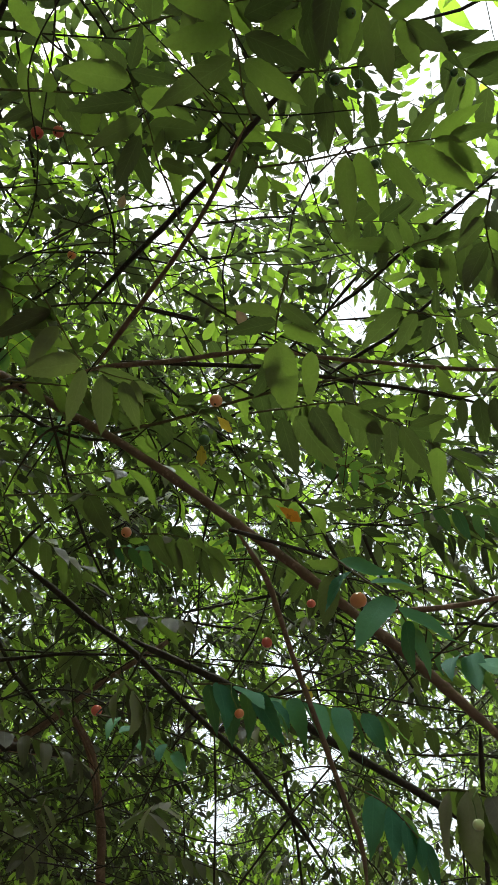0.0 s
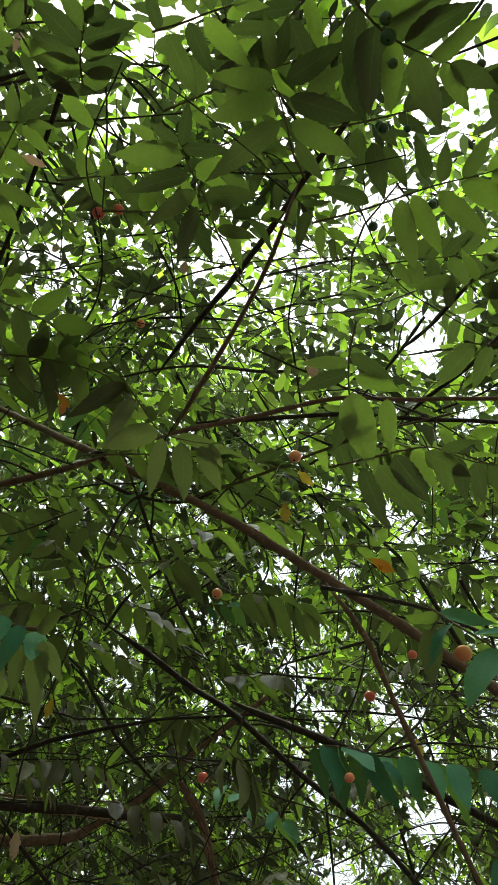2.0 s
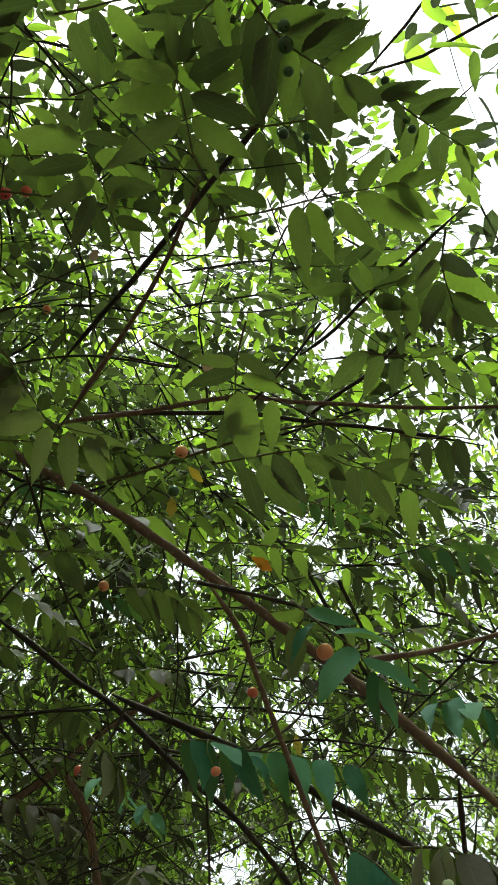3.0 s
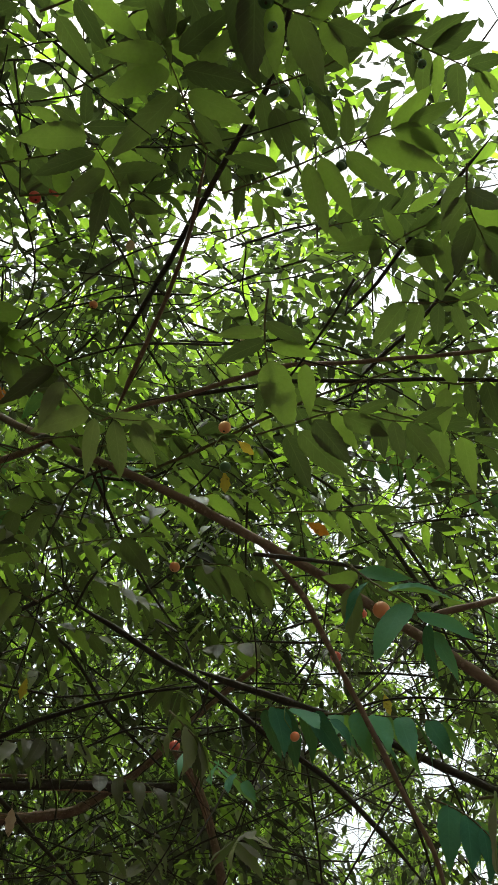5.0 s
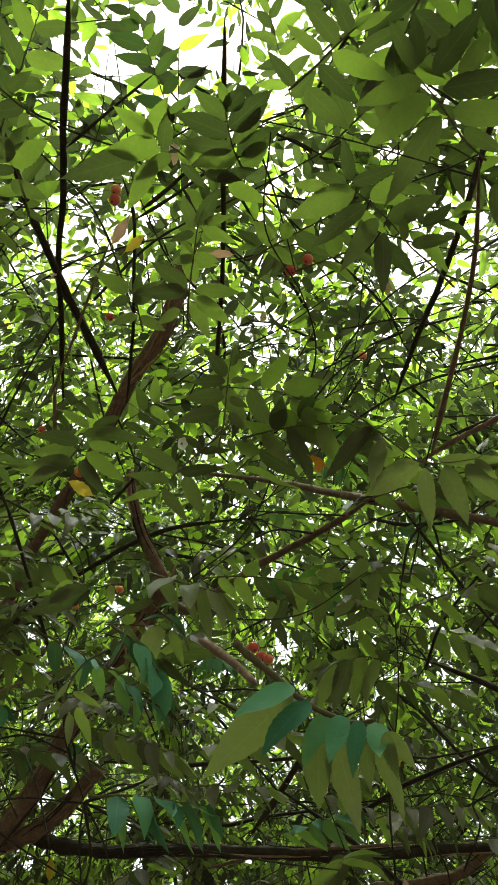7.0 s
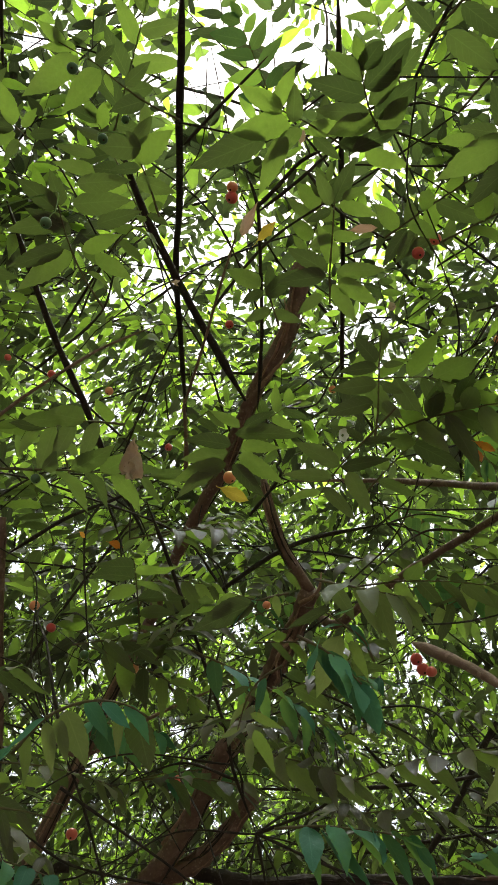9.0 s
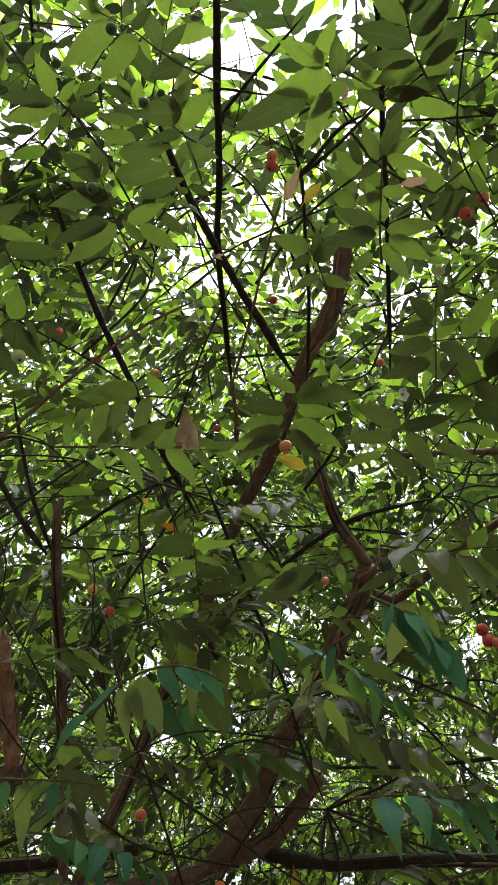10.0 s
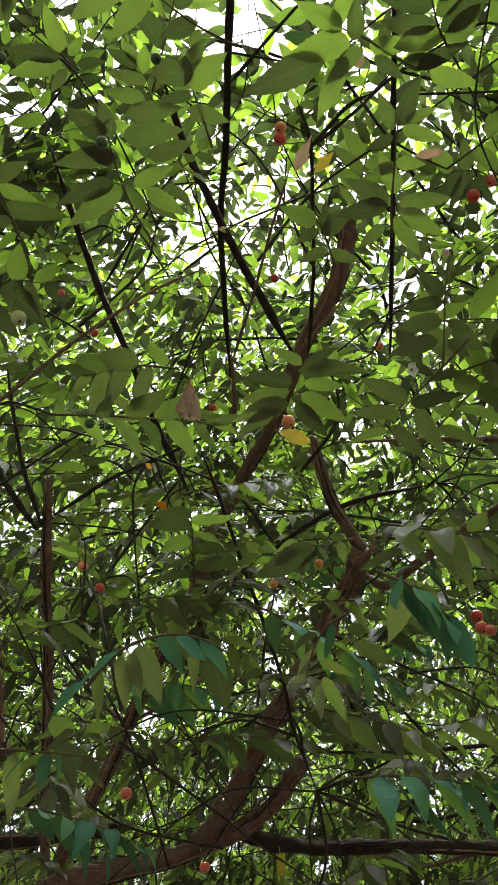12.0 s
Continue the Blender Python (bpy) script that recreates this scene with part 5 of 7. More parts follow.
# layered leaves beside the upright branch
twig = bare_twig(((-0.329, 0.481, 2.221), (-0.314, 0.468, 2.237), (-0.298, 0.450, 2.255), (-0.283, 0.433, 2.271), (-0.267, 0.417, 2.285)), 0.0009)
leaf_between(twig, (-0.288, 0.434, 2.259), (-0.321, 0.415, 2.262), (-0.14, 0.35, 0.93), 1.15, "green")
leaf_between(twig, (-0.299, 0.448, 2.254), (-0.338, 0.426, 2.257), (-0.15, 0.36, 0.92), 1.20, "green")
leaf_between(twig, (-0.313, 0.461, 2.249), (-0.358, 0.440, 2.247), (-0.16, 0.37, 0.92), 1.10, "green")
leaf_between(twig, (-0.283, 0.437, 2.261), (-0.264, 0.446, 2.259), (-0.14, 0.35, 0.93), 1.20, "green")
leaf_between(twig, (-0.295, 0.452, 2.255), (-0.282, 0.469, 2.246), (-0.15, 0.36, 0.92), 1.20, "green")
leaf_between(twig, (-0.305, 0.466, 2.249), (-0.297, 0.487, 2.235), (-0.15, 0.37, 0.92), 1.20, "green")
leaf_between(twig, (-0.287, 0.432, 2.265), (-0.291, 0.404, 2.282), (-0.14, 0.34, 0.93), 1.30, "green")
leaf_between(twig, (-0.278, 0.431, 2.276), (-0.262, 0.417, 2.289), (-0.13, 0.34, 0.93), 1.20, "green")
leaf_between(twig, (-0.274, 0.428, 2.286), (-0.251, 0.435, 2.287), (-0.13, 0.33, 0.93), 1.10, "green")
twig = bare_twig(((-0.442, 0.357, 2.133), (-0.422, 0.355, 2.147), (-0.405, 0.352, 2.159), (-0.391, 0.347, 2.170)), 0.0009)
leaf_between(twig, (-0.394, 0.343, 2.161), (-0.345, 0.380, 2.160), (-0.15, 0.18, 0.97), 1.00, "green")
leaf_between(twig, (-0.405, 0.350, 2.158), (-0.431, 0.316, 2.164), (-0.16, 0.18, 0.97), 1.20, "green")
leaf_between(twig, (-0.413, 0.356, 2.158), (-0.448, 0.331, 2.153), (-0.16, 0.19, 0.97), 1.20, "green")
leaf_between(twig, (-0.414, 0.354, 2.144), (-0.456, 0.330, 2.133), (-0.16, 0.19, 0.97), 1.10, "green")
leaf_between(twig, (-0.398, 0.356, 2.160), (-0.373, 0.381, 2.156), (-0.15, 0.19, 0.97), 1.20, "green")
leaf_between(twig, (-0.407, 0.363, 2.158), (-0.387, 0.403, 2.140), (-0.16, 0.19, 0.97), 1.20, "green")
leaf_between(twig, (-0.410, 0.359, 2.145), (-0.404, 0.393, 2.124), (-0.16, 0.19, 0.97), 1.10, "green")
leaf_between(twig, (-0.392, 0.347, 2.171), (-0.404, 0.320, 2.181), (-0.15, 0.18, 0.97), 1.10, "green")
leaf_between(twig, (-0.392, 0.352, 2.176), (-0.363, 0.360, 2.185), (-0.15, 0.18, 0.97), 1.20, "green")
leaf_between(twig, (-0.421, 0.356, 2.143), (-0.463, 0.337, 2.128), (-0.17, 0.19, 0.97), 1.00, "green")
twig = bare_twig(((-0.269, 0.418, 2.169), (-0.294, 0.420, 2.159), (-0.320, 0.421, 2.149), (-0.341, 0.422, 2.139), (-0.366, 0.426, 2.124)), 0.0009)
leaf_between(twig, (-0.334, 0.417, 2.136), (-0.355, 0.381, 2.154), (-0.12, 0.23, 0.97), 0.95, "green")
leaf_between(twig, (-0.335, 0.422, 2.140), (-0.295, 0.441, 2.140), (-0.12, 0.23, 0.97), 0.92, "green")
leaf_between(twig, (-0.334, 0.431, 2.141), (-0.335, 0.463, 2.112), (-0.12, 0.23, 0.97), 1.00, "green")
leaf_between(twig, (-0.345, 0.420, 2.131), (-0.378, 0.392, 2.137), (-0.13, 0.23, 0.97), 0.92, "green")
leaf_between(twig, (-0.311, 0.421, 2.153), (-0.282, 0.434, 2.153), (-0.11, 0.22, 0.97), 0.95, "green")
leaf_between(twig, (-0.310, 0.424, 2.159), (-0.328, 0.397, 2.173), (-0.10, 0.22, 0.97), 0.95, "green")
leaf_between(twig, (-0.355, 0.422, 2.127), (-0.345, 0.453, 2.103), (-0.13, 0.23, 0.96), 0.95, "green")
leaf_between(twig, (-0.362, 0.426, 2.128), (-0.396, 0.408, 2.125), (-0.13, 0.23, 0.96), 0.92, "green")


spray(((0.105, 0.623, 1.964), (0.121, 0.592, 1.924), (0.146, 0.568, 1.883), (0.158, 0.568, 1.857)), 5, 0.0605, (-0.14, -0.64, 0.76), tree, kind="teal", droop=0.3)
spray(((0.115, 0.613, 1.943), (0.110, 0.609, 1.933), (0.105, 0.605, 1.925)), 2, 0.0579, (0.08, 0.60, 0.80), tree, droop=0.2, end=False)
spray(((-0.108, 0.803, 1.922), (-0.090, 0.786, 1.899), (-0.068, 0.780, 1.872)), 5, 0.0668, (-0.03, 0.21, 0.98), tree, droop=0.9)
spray(((0.039, 0.918, 1.943), (0.078, 0.893, 1.928), (0.129, 0.875, 1.911), (0.188, 0.854, 1.889)), 10, 0.0694, (0.00, 0.00, 1.00), tree, kind="teal", droop=1.0)
spray(((0.149, 0.899, 1.831), (0.185, 0.872, 1.800), (0.209, 0.857, 1.763)), 7, 0.0668, (0.00, 0.00, 1.00), tree, kind="teal", droop=0.9)
spray(((0.175, 0.659, 1.758), (0.194, 0.628, 1.749), (0.219, 0.605, 1.733)), 6, 0.0730, (0.06, 0.22, 0.97), tree, droop=1.1)
spray(((0.258, 0.836, 1.940), (0.281, 0.799, 1.936), (0.313, 0.777, 1.913)), 7, 0.0668, (0.00, 0.00, 1.00), tree, kind="teal", droop=0.8)
spray(((-0.401, 0.499, 2.401), (-0.346, 0.523, 2.376), (-0.287, 0.552, 2.357), (-0.254, 0.572, 2.331)), 10, 0.0694, (-0.16, 0.26, 0.95), tree, droop=0.4)
spray(((0.085, 0.217, 2.316), (0.106, 0.240, 2.297), (0.129, 0.252, 2.269), (0.160, 0.259, 2.240)), 8, 0.0730, (0.13, 0.26, 0.96), tree, droop=0.2, berries=2)
spray(((0.277, 0.405, 2.537), (0.312, 0.424, 2.519), (0.361, 0.445, 2.491)), 8, 0.0668, (0.18, 0.24, 0.96), tree, droop=0.3, berries=1)
spray(((0.296, 0.446, 2.303), (0.294, 0.480, 2.281), (0.308, 0.516, 2.250)), 6, 0.0694, (0.17, 0.28, 0.94), tree, droop=0.5)
# hanging sprays low down, most tinted blue-green for sky sheen
spray(((-0.661, 0.340, 1.903), (-0.640, 0.342, 1.905), (-0.622, 0.349, 1.911)), 3, 0.0462, (-0.28, 0.17, 0.95), tree, droop=0.3)
spray(((-0.518, 0.542, 1.907), (-0.478, 0.554, 1.903), (-0.444, 0.570, 1.896), (-0.408, 0.577, 1.885)), 10, 0.0577, (0.00, 0.00, 1.00), tree, kind="teal", droop=1.0)
# round the upright fork
spray(((-0.168, 0.293, 2.363), (-0.162, 0.259, 2.359), (-0.147, 0.223, 2.355)), 8, 0.0577, (-0.04, 0.23, 0.97), tree, droop=0.2)
spray(((-0.335, 0.535, 2.284), (-0.274, 0.541, 2.272), (-0.209, 0.559, 2.257), (-0.187, 0.567, 2.233)), 9, 0.0694, (-0.10, 0.20, 0.98), tree, droop=0.5)
spray(((-0.360, 0.379, 1.953), (-0.339, 0.385, 1.934), (-0.321, 0.394, 1.908)), 6, 0.0534, (0.00, 0.00, 1.00), tree, kind="teal", droop=0.9)
spray(((-0.410, 0.476, 2.082), (-0.368, 0.480, 2.055), (-0.336, 0.501, 2.042)), 6, 0.0605, (-0.05, 0.07, 1.00), tree, kind="pale", droop=1.1)
spray(((-0.616, 0.128, 2.170), (-0.568, 0.129, 2.192), (-0.538, 0.130, 2.206), (-0.517, 0.152, 2.206)), 7, 0.0539, (-0.26, 0.08, 0.96), tree, droop=0.6)
spray(((-0.517, 0.309, 2.235), (-0.546, 0.274, 2.231), (-0.576, 0.249, 2.219)), 6, 0.0577, (-0.24, 0.14, 0.96), tree, droop=0.5)
spray(((-0.026, 0.837, 1.924), (0.023, 0.842, 1.923), (0.067, 0.851, 1.905)), 7, 0.0668, (0.00, 0.00, 1.00), tree, kind="teal", droop=1.0)
spray(((-0.101, 0.863, 2.141), (-0.053, 0.848, 2.128), (0.001, 0.852, 2.100)), 8, 0.0668, (-0.04, 0.28, 0.96), tree, droop=0.6)
spray(((-0.304, 0.863, 2.122), (-0.342, 0.836, 2.135), (-0.389, 0.816, 2.126)), 8, 0.0694, (-0.13, 0.26, 0.96), tree, droop=0.6)
spray(((-0.245, 0.820, 2.218), (-0.300, 0.791, 2.224), (-0.356, 0.768, 2.215), (-0.411, 0.748, 2.199)), 9, 0.0694, (-0.12, 0.24, 0.96), tree, droop=0.6)

# ---- ripe and unripe berries ----
fruit_twig = spray(((-0.225, 0.656, 2.688), (-0.237, 0.583, 2.696), (-0.259, 0.551, 2.687), (-0.290, 0.521, 2.674)), 8, 0.0668, (-0.12, 0.28, 0.95), tree, droop=0.3)


def hang(kind, place, size):
    """A berry on a stalk that reaches the nearest twig."""
    hung = berry(kind, place, size, fruit_twig)
    FREE.append(place)
    # a thin stalk from the berry's own to the nearest twig
    head = hung.matrix_basis @ Vector((0, 0, 0))
    spot = min(WOOD, key=lambda v: (v - head).length - 0.3 * max(0.0, v.z - head.z))
    if (spot - head).length < 0.16:
        bm = bmesh.new()
        rise = Vector((0, 0, 0.12 * (spot - head).length))
        line = smooth_line([head, head.lerp(spot, 0.35) + rise, head.lerp(spot, 0.75) + rise * 0.6, spot], 4)
        tube(bm, line, [0.0005 + 0.0003 * i / len(line) for i in range(len(line))], 5)
        part("stalk", bm, stalk_mat, fruit_twig)


hang("red", (-0.261, 0.577, 2.653), 0.0191)
hang("red", (-0.231, 0.578, 2.659), 0.0174)
hang("orange", (0.002, 0.610, 2.146), 0.0142)
hang("orange", (0.127, 0.605, 1.901), 0.0151)
hang("red", (0.075, 1.094, 2.093), 0.0169)
hang("orange", (-0.125, 0.898, 2.167), 0.0151)
hang("orange", (-0.255, 0.827, 2.701), 0.0160)
hang("red", (-0.171, 1.079, 1.987), 0.0160)
hang("orange", (0.025, 0.801, 1.876), 0.0104)
hang("red", (0.119, 0.868, 2.038), 0.0116)
hang("orange", (-0.459, 0.406, 2.194), 0.0135)
hang("red", (-0.567, 0.504, 2.684), 0.0146)
hang("red", (-0.809, 0.353, 2.609), 0.0139)
hang("orange", (-0.764, 0.435, 2.607), 0.0146)
hang("red", (-0.785, 0.590, 2.614), 0.0139)
hang("orange", (-0.934, 0.499, 2.304), 0.0154)
hang("red", (-0.931, 0.533, 2.282), 0.0146)
hang("orange", (-0.874, 0.649, 2.246), 0.0185)
hang("red", (-0.981, 0.669, 2.045), 0.0162)
hang("red", (-0.973, 0.851, 2.178), 0.0123)
hang("orange", (-0.544, 0.757, 2.736), 0.0154)
hang("red", (-0.508, 0.833, 2.203), 0.0169)
hang("red", (-0.541, 0.911, 2.236), 0.0187)
hang("red", (-0.573, 0.935, 1.917), 0.0205)
hang("orange", (-0.382, 0.309, 2.601), 0.0151)
hang("red", (-0.390, 0.317, 2.595), 0.0169)
hang("pale", (-0.532, 0.149, 2.166), 0.0129)
hang("pale", (-0.573, 0.124, 2.163), 0.0098)
hang("red", (-0.493, 0.161, 2.177), 0.0062)
hang("red", (-0.526, 0.906, 2.224), 0.0160)
hang("orange", (-0.721, 0.676, 2.269), 0.0123)
hang("orange", (-0.662, 0.705, 2.291), 0.0123)
hang("red", (-0.927, 0.772, 1.969), 0.0139)
hang("pale", (0.186, 0.582, 1.714), 0.0082)
hang("green", (0.111, 0.457, 2.332), 0.0111)
hang("green", (0.122, 0.353, 2.340), 0.0116)
hang("green", (0.146, 0.356, 2.339), 0.0086)
hang("green", (0.170, 0.424, 2.308), 0.0116)
hang("green", (0.115, 0.245, 2.274), 0.0142)
hang("green", (-0.013, 0.692, 2.159), 0.0142)
hang("green", (0.167, 0.422, 2.303), 0.0107)
hang("green", (0.122, 0.361, 2.362), 0.0111)
hang("green", (0.248, 0.354, 2.466), 0.0107)
hang("green", (0.280, 0.398, 2.439), 0.0107)
hang("green", (-0.377, -0.018, 2.289), 0.0092)
hang("green", (-0.435, 0.023, 2.306), 0.0100)
hang("green", (-0.306, 0.054, 2.273), 0.0092)
hang("green", (-0.373, 0.105, 2.183), 0.0092)
hang("green", (-0.339, 0.109, 2.297), 0.0092)
hang("green", (-0.453, 0.059, 2.180), 0.0092)

# small white flowers
petal_mat, nt, out = material("petal_white")
b = nt.nodes.new("ShaderNodeBsdfPrincipled")
geo = nt.nodes.new("ShaderNodeNewGeometry")
link(nt, ramp(nt, textured_noise(nt, 160.0, 3.0, 0.6, geo.outputs["Position"]), [(0.3, (0.50, 0.53, 0.44)), (0.7, (0.66, 0.67, 0.60))]), b.inputs["Base Color"])
b.inputs["Roughness"].default_value = 0.6
link(nt, b.outputs[0], out.inputs["Surface"])


def flower(place, size, facing):
    """Five crinkled petals round a small yellow-green boss."""
    bm = bmesh.new()
    for k in range(5):
        a = 2 * math.pi * k / 5 + random.uniform(-0.08, 0.08)
        d, e = Vector((math.cos(a), math.sin(a), 0)), Vector((-math.sin(a), math.cos(a), 0))
        rows = []
        for i in range(6):
            u = i / 5
            h = 0.30 * math.sin(math.pi * min(0.93, 0.08 + 0.85 * u**0.8))
            z = 0.12 * u + 0.03 * math.sin(7 * u + k)
            rows.append([bm.verts.new(d * (0.08 + 0.42 * u) + e * h * s + Vector((0, 0, z + 0.03 * (i % 2) * abs(s)))) for s in (-1, 0, 1)])
        for p0, p1 in zip(rows, rows[1:]):
            for j in (0, 1):
                bm.faces.new((p0[j], p1[j], p1[j + 1], p0[j + 1]))
    old = set(bm.faces)
    made = bmesh.ops.create_uvsphere(bm, u_segments=8, v_segments=6, radius=0.11)
    for f in bm.faces:
        f.material_index = 0 if f in old else 1
    ob = part("flower", bm, (petal_mat, stalk_mat), fruit_twig, "small white flower")
    ob.matrix_parent_inverse = Matrix.Identity(4)
    ob.matrix_basis = fruit_twig.matrix_basis.inverted() @ Matrix.Translation(place) @ frame_of(Vector((0.3, 0.8, 0.4)), Vector(facing)) @ Matrix.Scale(size, 4)


flower((-0.317, 0.400, 2.151), 0.013, (0.37, -0.63, -0.69))
flower((0.090, 0.798, 2.169), 0.018, (0.00, -0.92, -0.39))


# ---- withered leaves caught among the twigs ----
def withered_leaf(place, size, way, top, mat, label, curl, seed, wide=0.19, crumple=0.0):
    """One dead leaf, curled about its midrib."""
    rows, rng = 14, random.Random(seed)
    bm = bmesh.new()
    uv = bm.loops.layers.uv.new("UVMap")
    grid, where = [], {}
    for i in range(rows + 1):
        u = i / rows
        h = wide * max(0.02, math.sin(math.pi * u**0.85)) * (1 + 0.18 * rng.uniform(-1, 1))
        row = []
        for s in (-1, -0.75, -0.5, -0.25, 0, 0.25, 0.5, 0.75, 1):
            a = s * curl * (0.7 + 0.5 * u)
            v = bm.verts.new((u - 0.5, h * math.sin(a) / max(curl, 0.3), h * (1 - math.cos(a)) - 0.25 * curl * u * u + rng.uniform(-0.012, 0.012) + 0.07 * max(0, curl - 0.6) * math.sin(9 * u + 4 * s + seed)))
            v.co += crumple * Vector(noise.noise_vector((4.5 * u, 1.5 * s, seed)))
            where[v] = (u, s)
            row.append(v)
        grid.append(row)
    for a, b in zip(grid, grid[1:]):
        for k in range(8):
            bm.faces.new((a[k], b[k], b[k + 1], a[k + 1]))
    for f in bm.faces:
        for l in f.loops:
            l[uv].uv = where[l.vert]
    tube(bm, [Vector((-0.5, 0, 0)), Vector((-0.62, 0.02, 0.05)), Vector((-0.72, 0.01, 0.12))], [0.012, 0.010, 0.008], 5)
    ob = part("withered_leaf", bm, mat, None)
    FREE.append(place)
    ob.matrix_basis = Matrix.Translation(place) @ frame_of(Vector(way), Vector(top)) @ Matrix.Scale(size, 4)
    return tagged(ob, label, "dead leaf", "withered leaves caught in the tree")


ORANGE, YELLOW = "orange withered leaf caught on a green twig", "yellow spotted withered leaf caught among green leaves"
TAN = "curled tan dead leaf hanging from a twig"
withered_leaf((0.085, 0.704, 2.060), 0.0356, (0.5, -0.1, -0.5), (0.10, 0.78, 0.62), orange_mat, ORANGE, 0.7, 0)
withered_leaf((-0.016, 0.704, 2.144), 0.0356, (0.0, 0.0, -1), (-0.01, 0.79, 0.62), yellow_mat, YELLOW, 0.5, 1)
withered_leaf((0.012, 0.714, 2.202), 0.0303, (0.4, 0.1, -0.5), (0.02, 0.71, 0.71), yellow_mat, YELLOW, 0.4, 2)
withered_leaf((0.033, 0.623, 2.295), 0.0445, (0.3, 0.1, -1), (0.04, 0.61, 0.79), dry_mat, TAN, 1.2, 3)
withered_leaf((-0.158, 0.728, 2.708), 0.0490, (-0.1, 0, -1), (-0.10, 0.50, 0.86), dry_mat, TAN, 0.6, 4)
withered_leaf((-0.278, 0.302, 2.586), 0.0445, (0.1, 0, -1), (-0.23, 0.25, 0.94), dry_mat, TAN, 0.8, 5)
withered_leaf((-0.283, 0.638, 2.289), 0.0285, (0.1, 0, -1), (-0.26, 0.60, 0.76), orange_mat, ORANGE, 0.6, 6)
withered_leaf((-0.573, 1.440, 2.022), 0.0534, (0.0, 0, -1), (-0.34, 0.87, 0.36), dry_mat, TAN, 0.4, 7)
withered_leaf((0.140, 1.160, 2.036), 0.0356, (0.1, 0, -1), (0.09, 0.89, 0.45), yellow_mat, YELLOW, 0.5, 8)
withered_leaf((-0.238, 0.262, 2.431), 0.0354, (0.3, 0.1, -0.8), (-0.13, 0.27, 0.95), dry_mat, "peach-brown withered leaf among dark green leaves", 0.5, 9)
withered_leaf((-0.337, 0.291, 2.417), 0.0423, (0.4, 0.0, 0.9), (-0.24, 0.30, 0.93), dry_mat, TAN, 1.1, 10)
withered_leaf((-0.314, 0.294, 2.371), 0.0327, (0.5, 0.2, 0.8), (-0.22, 0.32, 0.92), yellow_mat, YELLOW, 0.5, 11)
withered_leaf((-0.496, 0.332, 2.517), 0.0323, (0.5, 0.1, -0.6), (-0.34, 0.29, 0.89), dry_mat, TAN, 1.3, 12)
withered_leaf((-0.490, 0.306, 2.153), 0.0560, (-0.1, 0.1, -1), (-0.45, 0.35, 0.82), dry_mat, "crumpled pinkish-brown dead leaf hanging from a twig", 1.6, 13, 0.27, 0.13)
withered_leaf((-0.873, 0.581, 2.438), 0.0347, (0.7, 0.4, -0.4), (-0.52, 0.39, 0.76), orange_mat, ORANGE, 0.6, 15)
withered_leaf((-0.434, 0.235, 1.994), 0.0104, (0.5, 0.2, -0.6), (-0.52, 0.36, 0.78), orange_mat, ORANGE, 0.5, 16)
withered_leaf((-1.057, 0.388, 2.205), 0.0385, (-0.6, 0, -0.4), (-0.71, 0.28, 0.64), yellow_mat, YELLOW, 0.5, 17)
withered_leaf((-0.226, 0.335, 2.326), 0.0271, (0.8, 0.4, -0.2), (-0.12, 0.34, 0.93), dry_mat, TAN, 0.6, 18)
withered_leaf((-0.331, 0.606, 2.615), 0.0347, (0.1, 0, -1), (-0.15, 0.42, 0.89), dry_mat, TAN, 0.5, 19)
withered_leaf((-0.249, 0.564, 2.222), 0.0255, (0.5, 0.3, -0.6), (-0.26, 0.62, 0.75), orange_mat, ORANGE, 0.5, 20)
withered_leaf((-0.823, 0.805, 1.960), 0.0320, (0.1, 0.0, -1), (-0.65, 0.66, 0.38), yellow_mat, YELLOW, 0.4, 21)
withered_leaf((-0.400, 1.054, 2.093), 0.0356, (-0.2, 0.0, -1), (-0.37, 0.79, 0.49), yellow_mat, YELLOW, 0.4, 22)
withered_leaf((-0.443, 0.398, 2.155), 0.0385, (0.7, 0.4, -0.6), (-0.41, 0.45, 0.80), yellow_mat, "yellow-green leaf beside a berry", 0.4, 23)


# ---- the mass of the crown behind: boughs, twigs and thousands of leaves ----
CROWN, REACH = Vector((-0.8, 1.5, 0)), 6.8
CLEAR = 1.42
UPPER, LOWER, UNSEEN_BACK, UNSEEN_SIDE = 1.0, 0.25, 0.42, 0.25
# gaps along the camera's sight lines, placed to show sky where its view does
GAPS = []


def gap(foot, head, slope):
    GAPS.append((foot, head, slope))


gap((0.139, 0.564, 2.537), (0.546, 2.306, 5.531), 0.0312)
gap((0.176, 0.539, 2.546), (0.699, 2.204, 5.566), 0.0223)
gap((0.195, 0.697, 2.436), (0.779, 2.856, 5.112), 0.0335)
gap((0.212, 0.723, 2.411), (0.847, 2.962, 5.008), 0.0238)
gap((0.335, 0.399, 2.572), (1.356, 1.623, 5.674), 0.0372)
gap((0.345, 0.432, 2.555), (1.397, 1.761, 5.602), 0.0223)
gap((0.335, 0.585, 2.476), (1.357, 2.392, 5.279), 0.0208)
gap((0.033, 1.088, 1.851), (0.108, 4.471, 2.693), 0.0282)
gap((0.244, 1.066, 1.835), (0.979, 4.382, 2.626), 0.0312)
gap((0.271, 1.068, 1.798), (1.090, 4.390, 2.476), 0.0357)
gap((0.225, 1.079, 1.795), (0.903, 4.434, 2.462), 0.0297)
gap((0.338, 1.033, 1.865), (1.367, 4.245, 2.751), 0.0268)
